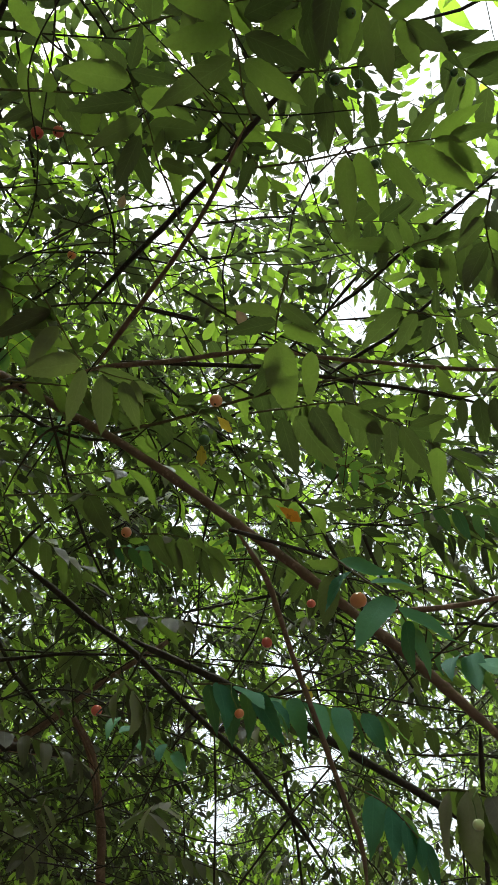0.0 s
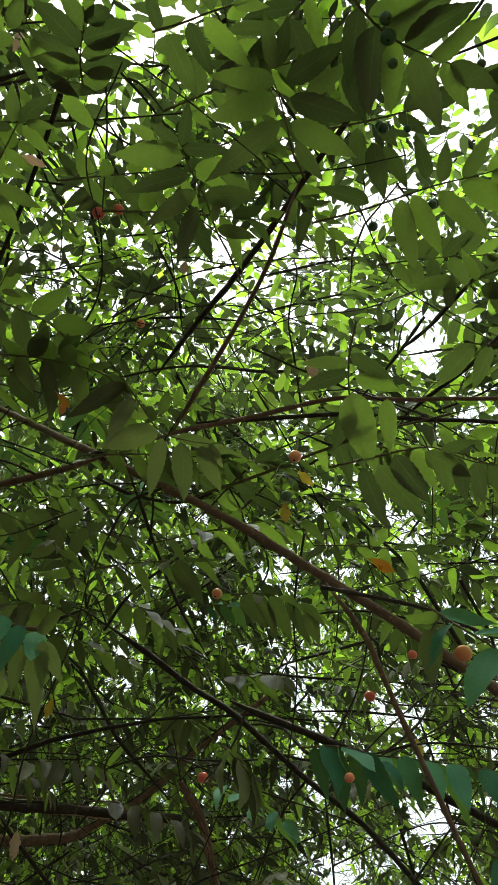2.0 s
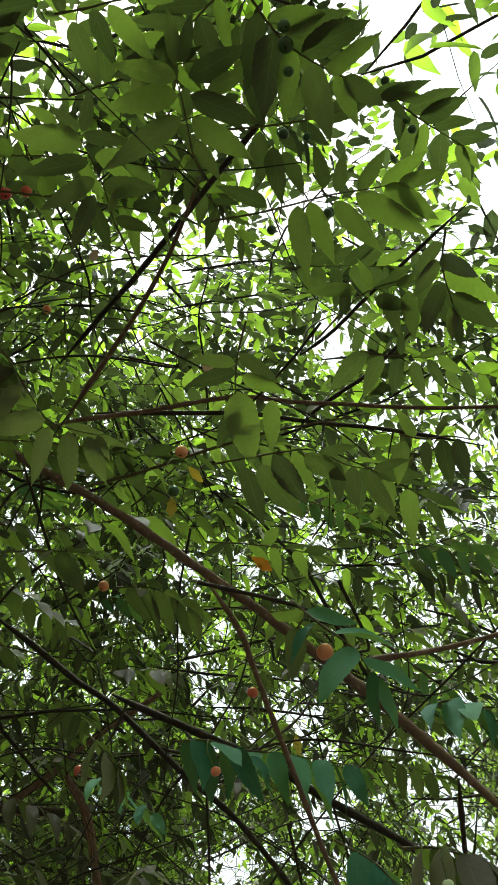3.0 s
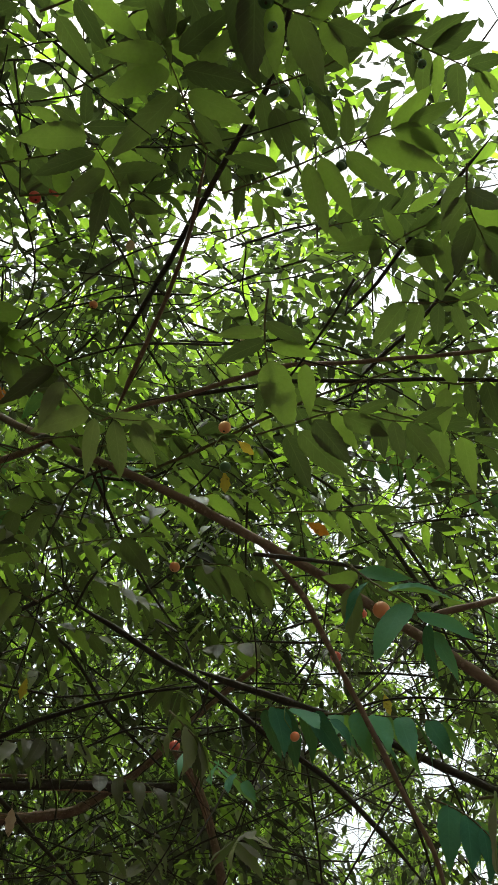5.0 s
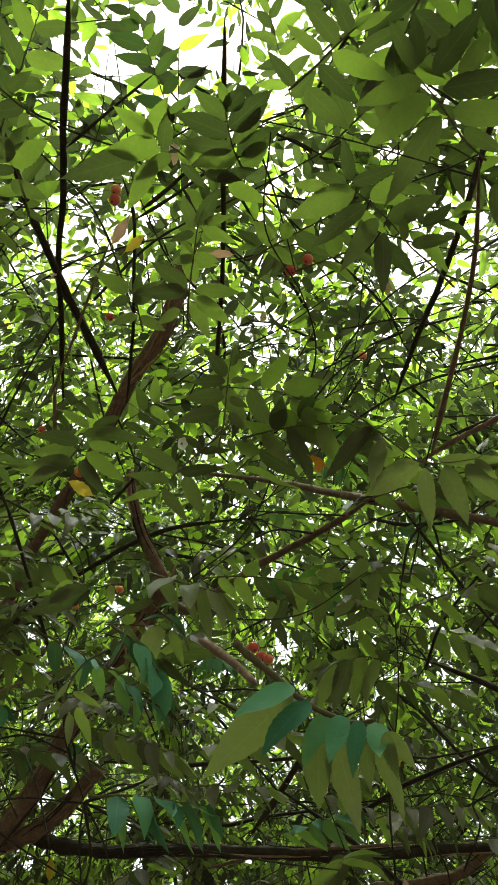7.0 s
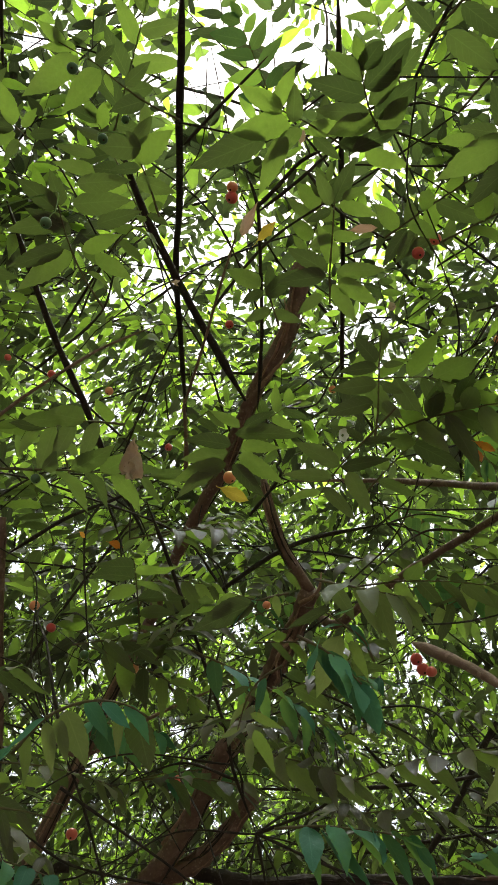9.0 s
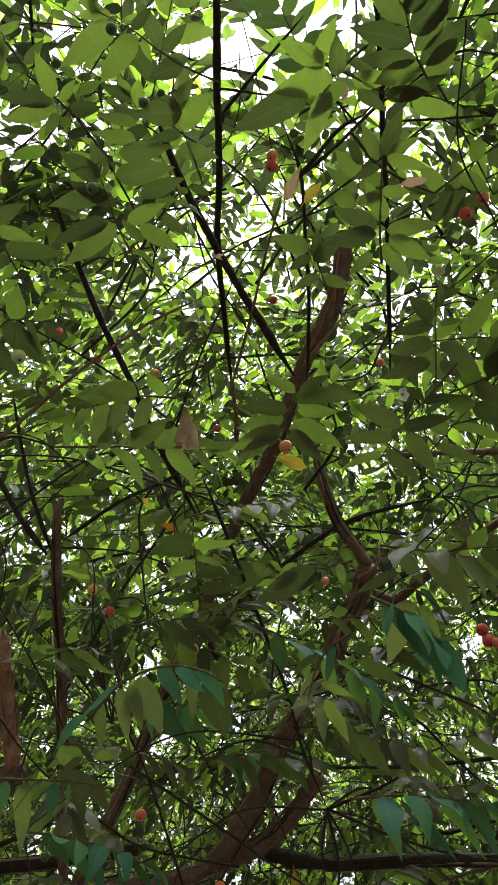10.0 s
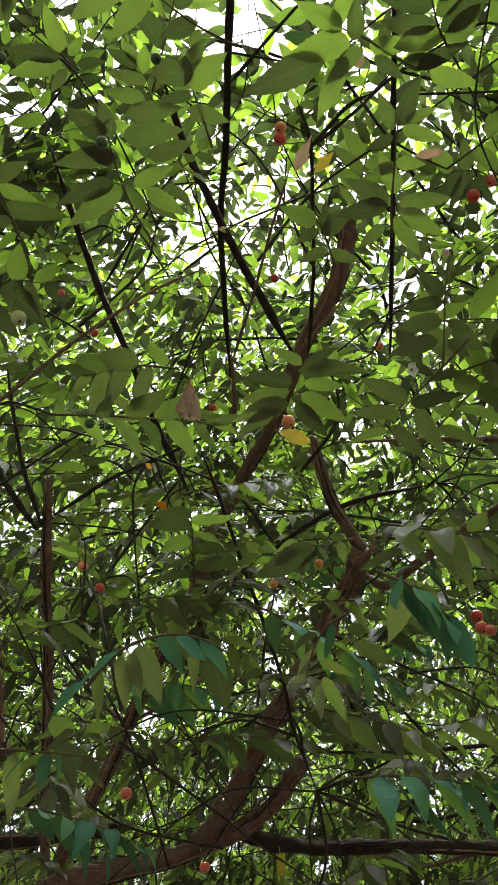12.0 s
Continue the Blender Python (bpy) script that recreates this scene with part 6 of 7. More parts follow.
# low gaps, placed from where sky shows in the camera's view
gap((0.072, 1.128, 1.858), (-0.065, 8.756, 3.705), 0.0339)
gap((0.111, 1.125, 1.867), (0.245, 8.739, 3.775), 0.0212)
gap((0.175, 1.109, 1.916), (0.743, 8.610, 4.159), 0.0240)
gap((0.202, 1.111, 1.902), (0.955, 8.623, 4.050), 0.0184)
gap((-0.043, 1.107, 1.905), (-0.965, 8.595, 4.074), 0.0120)
gap((0.029, 1.043, 2.088), (-0.401, 8.095, 5.511), 0.0170)
gap((0.113, 1.078, 2.014), (0.259, 8.364, 4.930), 0.0170)
gap((0.001, 1.013, 2.142), (-0.622, 7.862, 5.927), 0.0113)
gap((0.058, 1.064, 2.046), (-0.171, 8.259, 5.177), 0.0127)
gap((0.215, 1.130, 1.819), (1.055, 8.773, 3.400), 0.0254)
gap((0.184, 1.131, 1.826), (0.814, 8.784, 3.455), 0.0184)
gap((0.196, 0.926, 2.274), (0.908, 7.180, 6.966), 0.0170)
gap((0.221, 0.939, 2.252), (1.101, 7.280, 6.795), 0.0141)
gap((0.313, 0.952, 2.208), (1.823, 7.384, 6.448), 0.0155)
gap((0.009, 1.093, 1.966), (-0.560, 8.483, 4.551), 0.0099)
gap((-0.070, 1.121, 1.838), (-1.178, 8.702, 3.548), 0.0099)
gap((0.195, 1.063, 2.038), (0.894, 8.250, 5.117), 0.0113)
gap((0.233, 1.097, 1.934), (1.193, 8.519, 4.306), 0.0113)
gap((0.064, 1.118, 1.876), (0.444, 8.725, 3.778), 0.0254)
gap((0.016, 1.120, 1.875), (0.068, 8.736, 3.776), 0.0212)
gap((-0.062, 1.089, 1.972), (-0.539, 8.493, 4.535), 0.0141)
gap((0.152, 0.931, 2.263), (1.133, 7.256, 6.806), 0.0155)
gap((-0.073, 0.955, 2.238), (-0.629, 7.448, 6.615), 0.0141)
gap((0.009, 1.008, 2.157), (0.019, 7.865, 5.980), 0.0141)
gap((0.077, 1.058, 2.052), (0.550, 8.251, 5.160), 0.0141)
gap((0.207, 1.085, 1.936), (1.566, 8.461, 4.253), 0.0184)
gap((0.157, 1.101, 1.910), (1.175, 8.586, 4.043), 0.0155)
gap((-0.095, 1.012, 2.141), (-0.801, 7.892, 5.854), 0.0099)
gap((0.003, 1.054, 2.066), (-0.031, 8.220, 5.270), 0.0085)
gap((-0.033, 1.052, 2.068), (-0.313, 8.207, 5.287), 0.0085)
gap((0.101, 1.068, 2.024), (0.733, 8.329, 4.939), 0.0085)
gap((0.055, 0.967, 2.223), (0.376, 7.544, 6.497), 0.0085)
gap((-0.037, 0.963, 2.230), (-0.340, 7.511, 6.549), 0.0113)
gap((0.225, 1.044, 2.036), (1.707, 8.145, 5.036), 0.0113)
gap((-0.043, 0.445, 2.604), (-0.208, 1.812, 5.809), 0.0208)
gap((0.023, 0.420, 2.616), (0.065, 1.712, 5.855), 0.0134)
gap((-0.262, 0.499, 2.543), (-1.114, 2.037, 5.555), 0.0134)
gap((0.249, 0.791, 2.336), (1.000, 3.242, 4.700), 0.0149)
gap((0.145, 0.899, 2.236), (0.569, 3.689, 4.284), 0.0134)
gap((-0.407, 0.031, 2.443), (-1.688, 0.107, 5.970), 0.0238)
gap((-0.414, 0.063, 2.439), (-1.725, 0.281, 5.949), 0.0178)
gap((-0.491, 0.022, 2.407), (-2.147, 0.062, 5.775), 0.0141)
gap((-0.490, 0.061, 2.407), (-2.136, 0.269, 5.773), 0.0193)
gap((-0.509, 0.059, 2.397), (-2.243, 0.259, 5.719), 0.0141)
gap((-0.328, 0.192, 2.609), (-1.083, 0.835, 6.069), 0.0223)
gap((-0.364, 0.145, 2.608), (-1.247, 0.618, 6.065), 0.0178)
gap((-0.318, 0.384, 2.555), (-1.039, 1.715, 5.820), 0.0193)
gap((-0.217, 0.211, 2.724), (-0.916, 0.875, 6.030), 0.0268)
gap((-0.336, 0.203, 2.694), (-1.391, 0.845, 5.908), 0.0178)
gap((-0.051, 0.493, 2.652), (-0.257, 1.998, 5.742), 0.0164)
gap((0.049, 0.637, 2.571), (0.142, 2.568, 5.420), 0.0164)
# short lanes that keep fruits, a dead leaf and the stub in the camera's sight
gap((-0.181, 0.418, 2.365), (-0.254, 0.592, 2.687), 0.0312)
gap((0.058, 0.813, 1.960), (0.077, 1.118, 2.104), 0.0178)
gap((-0.136, 0.546, 2.318), (-0.260, 0.837, 2.715), 0.0164)
gap((-0.106, 0.749, 2.072), (-0.127, 0.913, 2.176), 0.0178)
gap((-0.399, 0.320, 2.295), (-0.567, 0.504, 2.684), 0.0149)
gap((-0.662, 0.337, 2.085), (-0.934, 0.499, 2.304), 0.0193)
gap((-0.660, 0.360, 2.070), (-0.931, 0.533, 2.282), 0.0164)
gap((-0.622, 0.437, 2.046), (-0.874, 0.649, 2.246), 0.0178)
gap((-0.694, 0.451, 1.912), (-0.981, 0.669, 2.045), 0.0178)
gap((-0.590, 0.368, 2.141), (-0.873, 0.581, 2.438), 0.0178)
gap((-0.737, 0.313, 1.993), (-1.183, 0.529, 2.242), 0.0297)
gap((-0.749, 0.331, 1.954), (-1.203, 0.560, 2.175), 0.0297)
gap((-0.107, 0.486, 2.337), (-0.158, 0.728, 2.708), 0.0178)
gap((-0.727, 0.295, 2.025), (-1.165, 0.498, 2.297), 0.0223)
gap((-0.602, 0.432, 2.076), (-0.989, 0.767, 2.418), 0.0104)

# small chinks low in the crown, cut along sight lines from the camera
rng = np.random.default_rng(40)
for i in range(340):
    yaw, high = radians(-20 + 92 * ((i * 0.7548777 + 0.1) % 1)), radians(10 + 30 * ((i * 0.5698403 + 0.4) % 1))
    way = Vector((-math.sin(yaw) * math.cos(high), math.cos(yaw) * math.cos(high), math.sin(high)))
    gap(tuple(Vector((-0.02, 0, 1.62)) + way * 1.3), tuple(Vector((-0.02, 0, 1.62)) + way * 9), rng.uniform(0.0045, 0.0115))


# ---- sprays between the near twigs and the mass of the crown ----
# about where the camera stands; leaves and gaps are laid out from here
VIEW_SPOT = np.array((-0.02, 0.0, 1.62))


def in_front(p, marks, reach, margin):
    """Whether a place hides one of the marks from the camera's standpoint."""
    d = p - VIEW_SPOT
    far = np.linalg.norm(d)
    m = marks - VIEW_SPOT
    fars = np.linalg.norm(m, axis=1)
    near_line = np.linalg.norm(np.cross(m / fars[:, None], d / far), axis=1)
    return bool(np.any((near_line < reach) & (fars > far + margin) & ((m @ d) > 0)))


def held_spray(line, n, size, facing, kind, droop, berries, rng):
    """A leafy spray on a thin twig that grows from the nearest branch."""
    foot = Vector(line[0])
    hold = min((v for v in BOLD if (v - foot).length > 0.05), key=lambda v: (v - foot).length)
    if (hold - foot).length < 0.7:
        bow = Vector(rng.normal(0, 0.08, 3)) * (hold - foot).length + Vector((0, 0, 0.1 * (hold - foot).length))
        bare_twig((tuple(hold), tuple(hold.lerp(foot, 0.4) + bow), tuple(hold.lerp(foot, 0.75) + bow * 0.6), tuple(foot)), rng.uniform(0.0009, 0.0016), shaded_bark_mat)
    return spray(line, n, size, facing, tree, kind=kind, thick=0.0011, droop=droop, berries=berries)


def middle_sprays(count, seed):
    rng = np.random.default_rng(seed)
    free, bold = np.array([tuple(v) for v in FREE]), np.array([tuple(v) for v in BOLD])
    lights = [(np.array([head]), 0.012 + 1.2 * slope) for foot, head, slope in GAPS if slope > 0.012]
    i = made = 0
    while made < count and i < count * 12:
        i += 1
        yaw, high = radians(-22 + 96 * ((i * 0.7548777) % 1)), radians(10 + 66 * ((i * 0.5698403) % 1))
        far = rng.uniform(0.82, 1.65)
        if rng.uniform() > math.cos(high) ** 0.7 or (high > 0.75 and rng.uniform() < 0.55):
            continue
        p = VIEW_SPOT + far * np.array((-math.sin(yaw) * math.cos(high), math.cos(yaw) * math.cos(high), math.sin(high)))
        if in_front(p, free, 0.05, 0.0) or (in_front(p, bold, 0.03, 0.0) and rng.uniform() < (0.7 if high > 0.6 else 0.35)) or any(in_front(p, spot, wide, 0.0) for spot, wide in lights):
            continue
        out = np.array((p[0] - ROOT.x, p[1] - ROOT.y, 0.0))
        d = out / np.linalg.norm(out) + rng.normal(0, 0.75, 3) * (1, 1, 0.3)
        d /= np.linalg.norm(d)
        long, low = rng.uniform(0.13, 0.2), math.degrees(high) < 33
        if low:
            p = VIEW_SPOT + (p - VIEW_SPOT) * 1.2
        sag = np.array((0, 0, -long * rng.uniform(0.05, 0.3 if low else 0.15)))
        line = [tuple(p + d * long * (u - 0.5) + sag * (u * u - 0.25)) for u in (0, 0.35, 0.7, 1)]
        facing = np.array((0, 0, 1.0)) + rng.normal(0, 0.2, 3)
        kind = "green" if rng.uniform() > (0.22 if low else 0.04) else "teal"
        held_spray(line, int(rng.integers(8, 12)), rng.uniform(0.054, 0.072), tuple(facing), kind, rng.uniform(0.25, 0.75) if low else rng.uniform(0.15, 0.5), int(rng.uniform() < 0.3), rng)
        made += 1


middle_sprays(150, 21)

# sprays that half hide the limbs below the fork
rng = np.random.default_rng(77)
for place, turn, kind in (((-0.627, 0.504, 2.289), 20, "green"), ((-0.716, 0.533, 2.266), -30, "green"), ((-0.736, 0.513, 2.178), 10, "green"), ((-0.865, 0.542, 2.066), 40, "green"),
                          ((-0.649, 0.604, 2.082), -10, "green"), ((-0.757, 0.668, 2.066), 25, "green"), ((-0.573, 0.586, 2.092), 60, "teal"), ((-0.846, 0.407, 2.125), 0, "green"),
                          ((-0.830, 0.493, 1.939), 30, "teal"), ((-0.620, 0.502, 2.140), -25, "green"), ((-0.604, 0.672, 2.047), 15, "green"), ((-0.414, 0.689, 2.212), 5, "green"),
                          ((-0.497, 0.642, 2.112), -40, "green"), ((-0.790, 0.600, 2.200), 70, "green"), ((-0.690, 0.740, 2.150), -60, "green"), ((-0.688, 0.579, 2.377), 15, "green"), ((-0.773, 0.610, 2.341), 10, "green"), ((-0.848, 0.636, 2.291), 0, "green")):
    d = np.array((math.cos(radians(turn)), math.sin(radians(turn)), rng.uniform(-0.25, 0.05)))
    line = [tuple(np.array(place) + d * 0.16 * (u - 0.5) - np.array((0, 0, 0.03 * u * u))) for u in (0, 0.35, 0.7, 1)]
    held_spray(line, 10, rng.uniform(0.05, 0.064), tuple(np.array((0, 0, 1.0)) + rng.normal(0, 0.2, 3)), kind, rng.uniform(0.2, 0.6), int(rng.integers(0, 2)), rng)


def middle_twigs(count, seed):
    """Thin crooked twigs, bare or nearly so, that cross the space under the leaves."""
    rng = np.random.default_rng(seed)
    for i in range(count):
        yaw, high, far = radians(-22 + 96 * ((i * 0.6180340 + 0.3) % 1)), radians(12 + 56 * ((i * 0.4142136 + 0.7) % 1)), rng.uniform(0.95, 1.5)
        p = VIEW_SPOT + far * np.array((-math.sin(yaw) * math.cos(high), math.cos(yaw) * math.cos(high), math.sin(high)))
        d = np.array((p[0] - ROOT.x, p[1] - ROOT.y, 0.0))
        d = d / np.linalg.norm(d) + rng.normal(0, 0.8, 3) * (1, 1, 0.9)
        d /= np.linalg.norm(d)
        line, q = [], p - d * 0.25
        for k in range(5):
            line.append(tuple(q))
            d = d + rng.normal(0, 0.32, 3)
            d /= np.linalg.norm(d)
            q = q + d * rng.uniform(0.08, 0.16)
        bare_twig(line, rng.uniform(0.0008, 0.0019), shaded_bark_mat)


middle_twigs(80, 8)


def leafy(p):
    """A dense roof of leaves over a sparse, twiggy underside; the roof thins towards the edge of the crown.
    A denser rim keeps side light out; parts out of view are set only for light."""
    dx, dy = p[0] - VIEW_SPOT[0], p[1] - VIEW_SPOT[1]
    r, yaw = math.hypot(dx, dy), math.degrees(math.atan2(-dx, dy))
    if p[2] < 2.35 - 0.5 * min(1.0, max(0.0, (r - 1.6) / 2.0)):
        return 0.0
    # out of view: leaves added only to block or admit light
    if -150 < yaw < -34 and r > 0.7:
        return UNSEEN_SIDE
    if not (-34 <= yaw < 95 or r < 0.7):
        return UNSEEN_BACK
    if p[2] > 2.95 + 0.2 * max(0.0, r - 1.5):
        # thinned overhead, out of view, to let light onto the near leaves
        full = UPPER * float(np.interp(r, (0, 1.0, 1.6, 2.4, 3.2, 4.5, 7.0), (0.40, 0.70, 0.90, 0.88, 0.8, 0.75, 0.75)))
    else:
        full = LOWER * float(np.interp(r, (0, 1.8, 3.0, 4.2, 5.2, 7.0), (1.0, 1.0, 1.2, 2.4, 3.6, 3.8))) * float(np.interp(yaw, (-4, 6, 34, 46), (1.0, 1.7, 1.7, 1.0)))
    return full * float(np.interp(yaw, (-20, -8, 8, 45, 70, 90), (0.5, 0.7, 1.0, 1.0, 1.0, 0.9)))


def crown_spots(count):
    """Places for boughs, evenly strewn through a dome."""
    got, i = [], 0
    while i < count:
        i += 1
        u, v, w = (i * 0.8191725) % 1, (i * 0.6710436) % 1, (i * 0.5497005) % 1
        a, r = 2 * math.pi * u, REACH * math.sqrt(v)
        px, py = CROWN.x + r * math.cos(a), CROWN.y + r * math.sin(a)
        far = math.hypot(px, py)
        top = 4.25 + 0.35 * min(1.0, max(0.0, (far - 1.7) / 1.3)) - 0.3 * max(0.0, far - 5.6)
        p = (px, py, 1.7 + 2.9 * w)
        if p[2] > top:
            continue
        if (i * 0.3247180) % 1 < leafy(p):
            got.append(p)
    return np.array(got)


def massed(count, seed):
    rng = np.random.default_rng(seed)
    starts = crown_spots(count)
    leaf_q, leaf_x, leaf_n, leaf_s, stems = [], [], [], [], []
    for p in starts:
        out = np.array((p[0] - CROWN.x, p[1] - CROWN.y, 0.0))
        out = out / (np.linalg.norm(out) + 1e-6) + rng.normal(0, 0.7, 3) * (1, 1, 0.35)
        d = out / np.linalg.norm(out)
        long, pts, q = rng.uniform(0.5, 0.95), [], p - d * 0.3
        seg = long / 6
        for i in range(7):
            pts.append(q.copy())
            d = d + rng.normal(0, 0.13, 3) + np.array((0, 0, -0.05))
            d /= np.linalg.norm(d)
            q = q + d * seg
        stems.append((np.array(pts if np.linalg.norm(p - VIEW_SPOT) < 3.5 else pts[::3]), rng.uniform(0.0025, 0.0058)))
        for k in range(13):
            f = 0.6 + k * 0.43
            i = min(int(f), 5)
            b = pts[i] + (pts[i + 1] - pts[i]) * min(1.0, f - i)
            ax = pts[i + 1] - pts[i]
            ax = ax / np.linalg.norm(ax)
            upn = np.array((0.0, 0.0, 1.0)) + rng.normal(0, 0.45, 3)
            side = np.cross(ax, upn)
            side /= np.linalg.norm(side)
            w = ax * 0.75 + side * (0.8 if k % 2 else -0.8) + rng.normal(0, 0.25, 3) + np.array((0, 0, -0.12))
            w /= np.linalg.norm(w)
            tl = rng.uniform(0.15, 0.29)
            tip = b + w * tl + np.array((0, 0, -0.03))
            if np.linalg.norm((b + tip) / 2 - VIEW_SPOT) < CLEAR:
                continue
            # leaves out of view, added only for their shade: fewer and larger
            aside = not -32 < math.degrees(math.atan2(VIEW_SPOT[0] - b[0], b[1])) < 88
            outer = aside or np.linalg.norm(b - VIEW_SPOT) > 4.2
            if not outer:
                stems.append((np.array((b, tip)), 0.0014))
            s2 = np.cross(w, upn)
            s2 /= np.linalg.norm(s2)
            n2 = np.cross(s2, w)
            if n2[2] < 0:
                n2 = -n2
            m = 3 if aside else rng.integers(4, 6) if np.linalg.norm(b - VIEW_SPOT) > 5.0 else rng.integers(5, 7) if outer else rng.integers(9, 13)
            u = (np.arange(m) + 0.6) / m
            a = np.radians(rng.uniform(48, 75, m)) * (1 - 0.5 * u * u)
            flip = np.where(np.arange(m) % 2, 1.0, -1.0)
            way = w * np.cos(a)[:, None] + s2 * (np.sin(a) * flip)[:, None] + rng.normal(0, 0.1, (m, 3))
            way[:, 2] -= rng.uniform(0.05, 0.55, m) if b[2] > 2.7 else rng.uniform(0.1, 0.75, m)
            leaf_q.append(b + (tip - b) * u[:, None])
            leaf_x.append(way)
            leaf_n.append(n2 + rng.normal(0, 0.22, (m, 3)))
            leaf_s.append((1.8 if aside else 1.32 if np.linalg.norm(b - VIEW_SPOT) > 5.0 else 1.2 if outer else 1.0) * rng.uniform(0.05, 0.074) * rng.uniform(0.8, 1.15, m) * (1 - 0.3 * u * u))
    q, x, n, s = (np.concatenate(v) for v in (leaf_q, leaf_x, leaf_n, leaf_s))
    keep = np.linalg.norm(q - VIEW_SPOT, axis=1) > CLEAR - 0.1
    mid = q + x / np.linalg.norm(x, axis=1, keepdims=True) * s[:, None] * 0.5
    mx, my, mz = mid.T
    wobble = 1 + 0.3 * (np.sin(37 * mx + 11 * my) + np.sin(41 * my - 23 * mz) + np.sin(29 * mz + 17 * mx))
    stray = rng.uniform(0, 1, len(q)) > 0.14
    away = np.linalg.norm(mid - VIEW_SPOT, axis=1)
    sight = (mid - VIEW_SPOT) / away[:, None]
    for foot, head, slope in GAPS:
        foot, head = np.array(foot), np.array(head)
        aim = (head - VIEW_SPOT) / np.linalg.norm(head - VIEW_SPOT)
        near = np.flatnonzero(sight @ aim > 0.955)
        line = (head - foot) / np.linalg.norm(head - foot)
        along = (mid[near] - foot) @ line
        off = np.linalg.norm(mid[near] - foot - along[:, None] * line, axis=1)
        wide = slope * away[near] * (1 + 0.25 * rng.normal(0, 1, len(near)))
        keep[near] &= ~((along > 0) & (along < np.linalg.norm(head - foot)) & (off < wide * wobble[near]) & (stray[near] | (slope < 0.012)))
    return q[keep], x[keep], n[keep], s[keep], stems


LARGE = [g for g in GAPS if g[2] > 0.012]
LARGE_FEET = np.array([g[0] for g in LARGE])
LARGE_LINES = np.array([np.subtract(g[1], g[0]) / np.linalg.norm(np.subtract(g[1], g[0])) for g in LARGE])
LARGE_SLOPES = np.array([g[2] for g in LARGE])


def in_gap(pts):
    """Whether a thin twig would cross one of the larger gaps."""
    d = pts[:, None] - LARGE_FEET
    along = np.sum(d * LARGE_LINES, axis=2)
    off = np.linalg.norm(d - along[..., None] * LARGE_LINES, axis=2)
    return bool(np.any((along > 0) & (off < 0.9 * LARGE_SLOPES * np.linalg.norm(pts - VIEW_SPOT, axis=1)[:, None])))


def joined_mesh(name, verts, faces, mat, parent, uvs=None, label=""):
    me = bpy.data.meshes.new(name)
    me.from_pydata(verts.tolist(), [], faces if isinstance(faces, list) else faces.tolist())
    if uvs is not None:
        layer = me.uv_layers.new(name="UVMap")
        loops = np.empty(len(me.loops), dtype=np.int32)
        me.loops.foreach_get("vertex_index", loops)
        layer.data.foreach_set("uv", uvs[loops].astype(np.float32).ravel())
    me.polygons.foreach_set("use_smooth", np.ones(len(me.polygons), dtype=bool))
    me.materials.append(mat)
    me.update()
    ob = new(name, me)
    ob.parent = parent
    ob.matrix_parent_inverse = parent.matrix_basis.inverted()
    return tagged(ob, label, kind="stuff")


def massed_leaves(name, q, x, n, s, rng, label, grade):
    fine = grade == 2
    x = x / np.linalg.norm(x, axis=1, keepdims=True)
    y = np.cross(n, x)
    y /= np.linalg.norm(y, axis=1, keepdims=True)
    z = np.cross(x, y)
    # outline of one half, from base to tip; a folded midrib runs between the halves
    where = np.array(((0.28, 0.68), (0.2, 0.48, 0.78), (0.1, 0.27, 0.47, 0.68, 0.86))[grade])
    half = np.interp(where, (0, 0.1, 0.27, 0.47, 0.68, 0.86, 1), (0, 0.125, 0.172, 0.168, 0.118, 0.048, 0))
    sag = -0.14 * where**2
    if fine:
        rows = [((u, h, z + 0.03), (u, 0, z - 0.012), (u, -h * 0.93, z + 0.03)) for u, h, z in zip(where, half, sag)]
    else:
        rows = [((u, h, z + 0.02), (u, -h * 0.93, z + 0.02)) for u, h, z in zip(where, half, sag)]
    w, k = len(rows[0]), len(rows)
    shape = np.array([(0, 0, 0)] + [v for row in rows for v in row] + [(1.0, 0, -0.15)])
    sides = [0] + [side for row in rows for side in ((1, 0, -1) if fine else (1, -1))] + [0]
    tip = 1 + w * k
    threes = [(0, 2 + i, 1 + i) for i in range(w - 1)] + [(tip - w + i, tip - w + 1 + i, tip) for i in range(w - 1)]
    fours = [(1 + w * a + i, 2 + w * a + i, 2 + w * (a + 1) + i, 1 + w * (a + 1) + i) for a in range(k - 1) for i in range(w - 1)]
    cells = (threes, fours)
    uv = np.stack([shape[:, 0], np.array(sides, float)], 1)
    m, k = len(q), len(shape)
    wide = rng.uniform(0.85, 1.2, m)[:, None, None]
    bend = rng.normal(0.6, 0.8, m)[:, None, None]
    p = shape[None] * s[:, None, None]
    v = q[:, None] + p[:, :, :1] * x[:, None] + p[:, :, 1:2] * wide * y[:, None] + (p[:, :, 2:] - bend * 0.14 * s[:, None, None] * shape[None, :, :1] ** 2) * z[:, None]
    first = (np.arange(m) * k)[:, None, None]
    faces = (np.array(cells[0])[None] + first).reshape(-1, 3).tolist() + (np.array(cells[1])[None] + first).reshape(-1, 4).tolist()
    return joined_mesh(name, v.reshape(-1, 3), faces, foliage_mat, tree, np.tile(uv, (m, 1)), label)


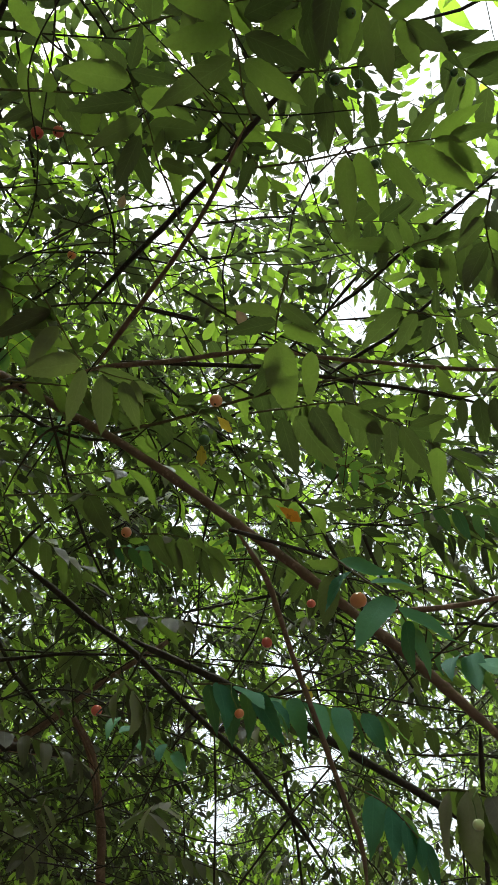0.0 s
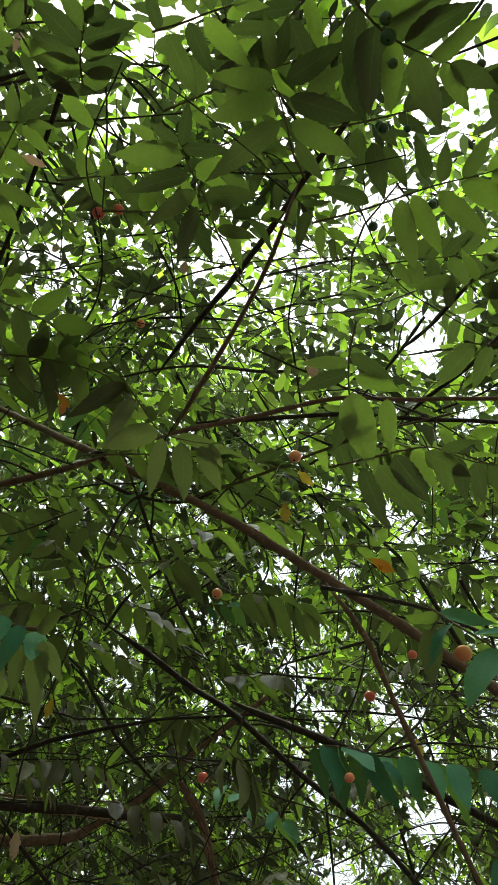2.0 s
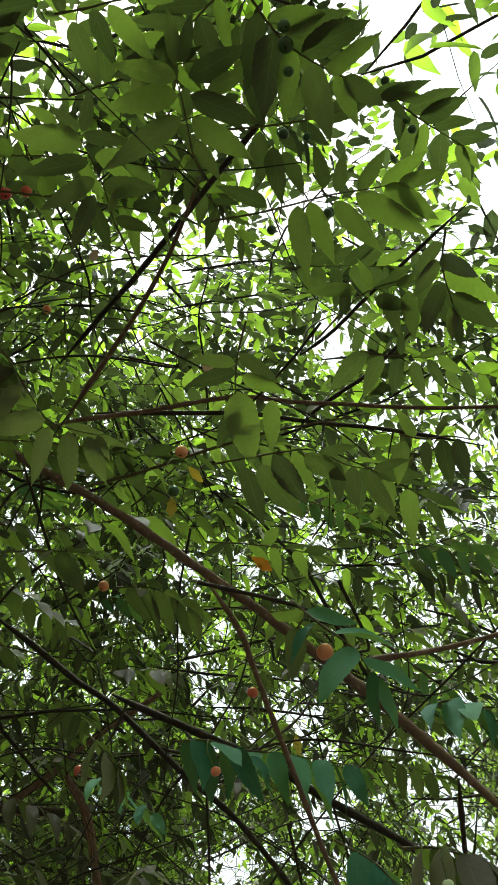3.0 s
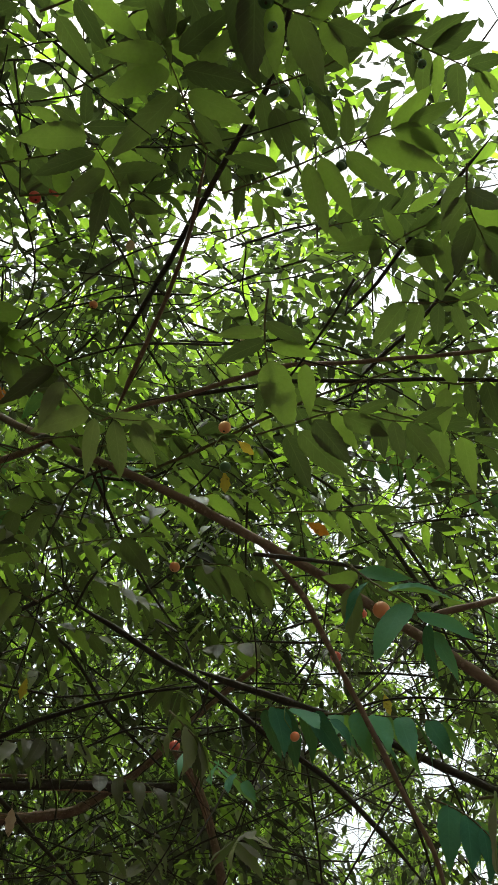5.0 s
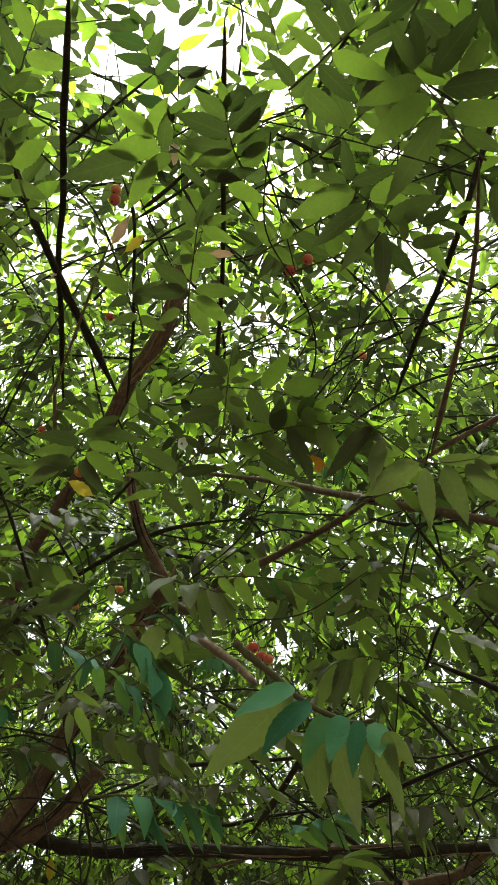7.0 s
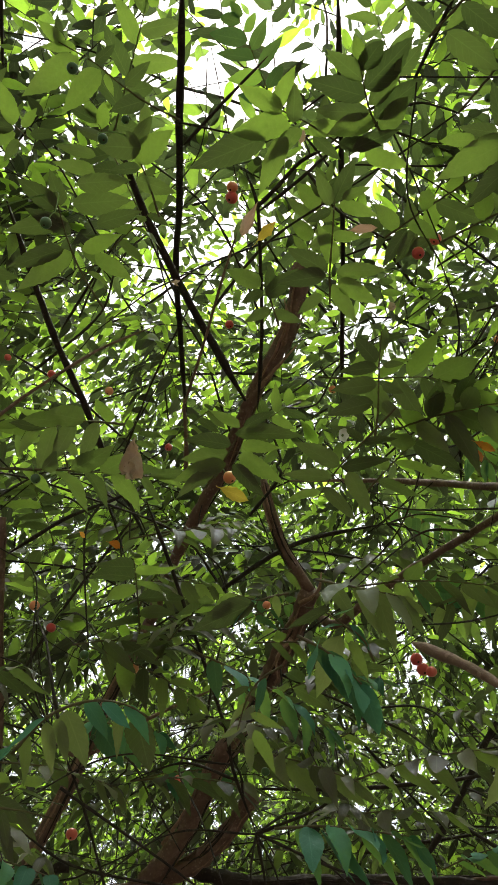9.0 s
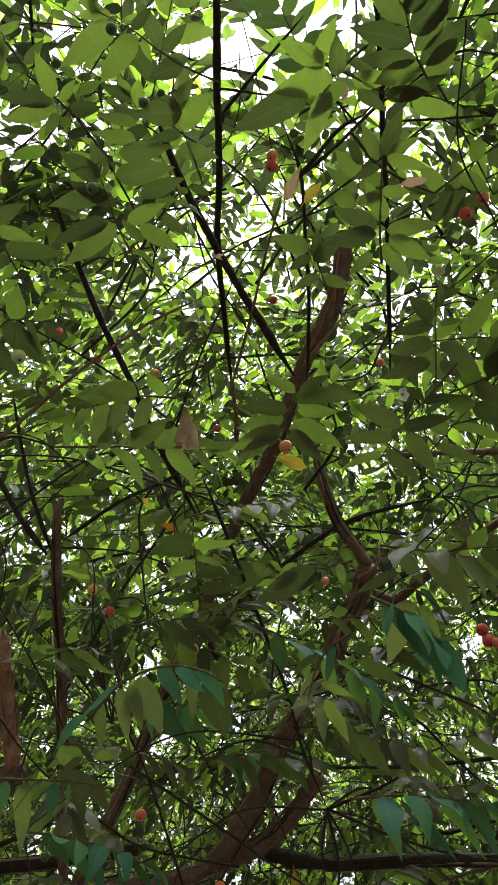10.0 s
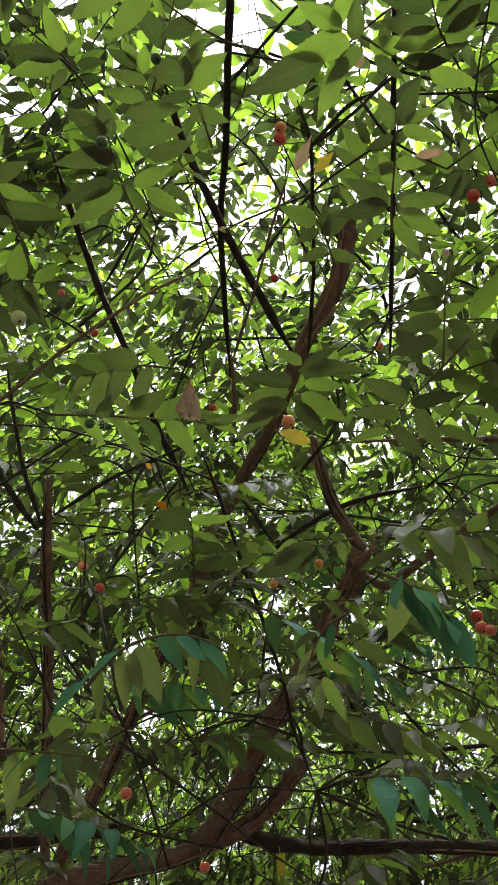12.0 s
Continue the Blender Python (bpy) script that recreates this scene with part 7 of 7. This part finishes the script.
def massed_stems(stems, label):
    verts, faces, count = [], [], 0
    for pts, r in stems:
        k, m = (3 if r < 0.003 or len(pts) < 7 else 5), len(pts)
        keepers = [i for i in range(m) if np.linalg.norm(pts[i] - VIEW_SPOT) > CLEAR - 0.12]
        if len(keepers) < m:
            continue
        for i, c in enumerate(pts):
            d = pts[min(i + 1, m - 1)] - pts[max(i - 1, 0)]
            d = d / np.linalg.norm(d)
            a = np.cross(d, (0.3, 0.2, 0.93))
            a /= np.linalg.norm(a)
            b = np.cross(d, a)
            rr = r * (1 - 0.85 * i / (m - 1)) * (0.45 if i == 0 and m > 2 else 1)
            for j in range(k):
                t = 2 * math.pi * j / k
                verts.append(c + rr * (a * math.cos(t) + b * math.sin(t)))
        for i in range(m - 1):
            for j in range(k):
                o = count + i * k
                faces.append((o + j, o + (j + 1) % k, o + k + (j + 1) % k, o + k + j))
        count += m * k
    return joined_mesh("fine_branching", np.array(verts), faces, shaded_bark_mat, tree, None, label)


BOUGHS = 16000
q, x, n, s, stems = massed(BOUGHS, 7)
# long bare twigs low in the crown
rng = np.random.default_rng(5)
for i in range(12500):
    a, r = rng.uniform(0, 2 * math.pi), REACH * math.sqrt(rng.uniform())
    p = np.array((CROWN.x + r * math.cos(a), CROWN.y + r * math.sin(a), rng.uniform(1.8, 2.75 + 0.22 * r)))
    if p[2] > 2.35 and math.hypot(p[0], p[1]) < 1.7:
        continue
    out = np.array((p[0] - ROOT.x, p[1] - ROOT.y, 0.0))
    d = out / (np.linalg.norm(out) + 1e-6) + rng.normal(0, 0.8, 3) * (1, 1, 0.6)
    d /= np.linalg.norm(d)
    pts = [p]
    for k in range(6):
        d = d + rng.normal(0, 0.17, 3)
        d /= np.linalg.norm(d)
        pts.append(pts[-1] + d * rng.uniform(0.1, 0.2))
    if i % 2 and not -45 < math.degrees(math.atan2(VIEW_SPOT[0] - p[0], p[1])) < 100:
        continue
    if i % 4 and in_gap(np.array(pts)):
        continue
    stems.append((np.array(pts), rng.uniform(0.0014, 0.003) if i % 5 else rng.uniform(0.003, 0.0075)))
away = np.linalg.norm(q - VIEW_SPOT, axis=1)
for near, far, grade, words in ((0, 2.3, 2, "narrow green leaves of the inner crown"), (2.3, 3.6, 1, "dense green leaves in the middle of the crown"), (3.6, 99, 0, "mass of green leaves of the outer crown")):
    chosen = (away >= near) & (away < far)
    massed_leaves("foliage", q[chosen], x[chosen], n[chosen], s[chosen], np.random.default_rng(3), words, grade)
fine = massed_stems(stems, "tangle of thin twigs, shade put in their colour")

# unripe berries far in the crown
rng = np.random.default_rng(11)
for i in rng.choice(len(q), 170, replace=False):
    if np.linalg.norm(q[i] - VIEW_SPOT) < 2.6:
        berry("green", Vector(q[i]) + Vector((0, 0, -0.025)), rng.uniform(0.009, 0.014), fine)
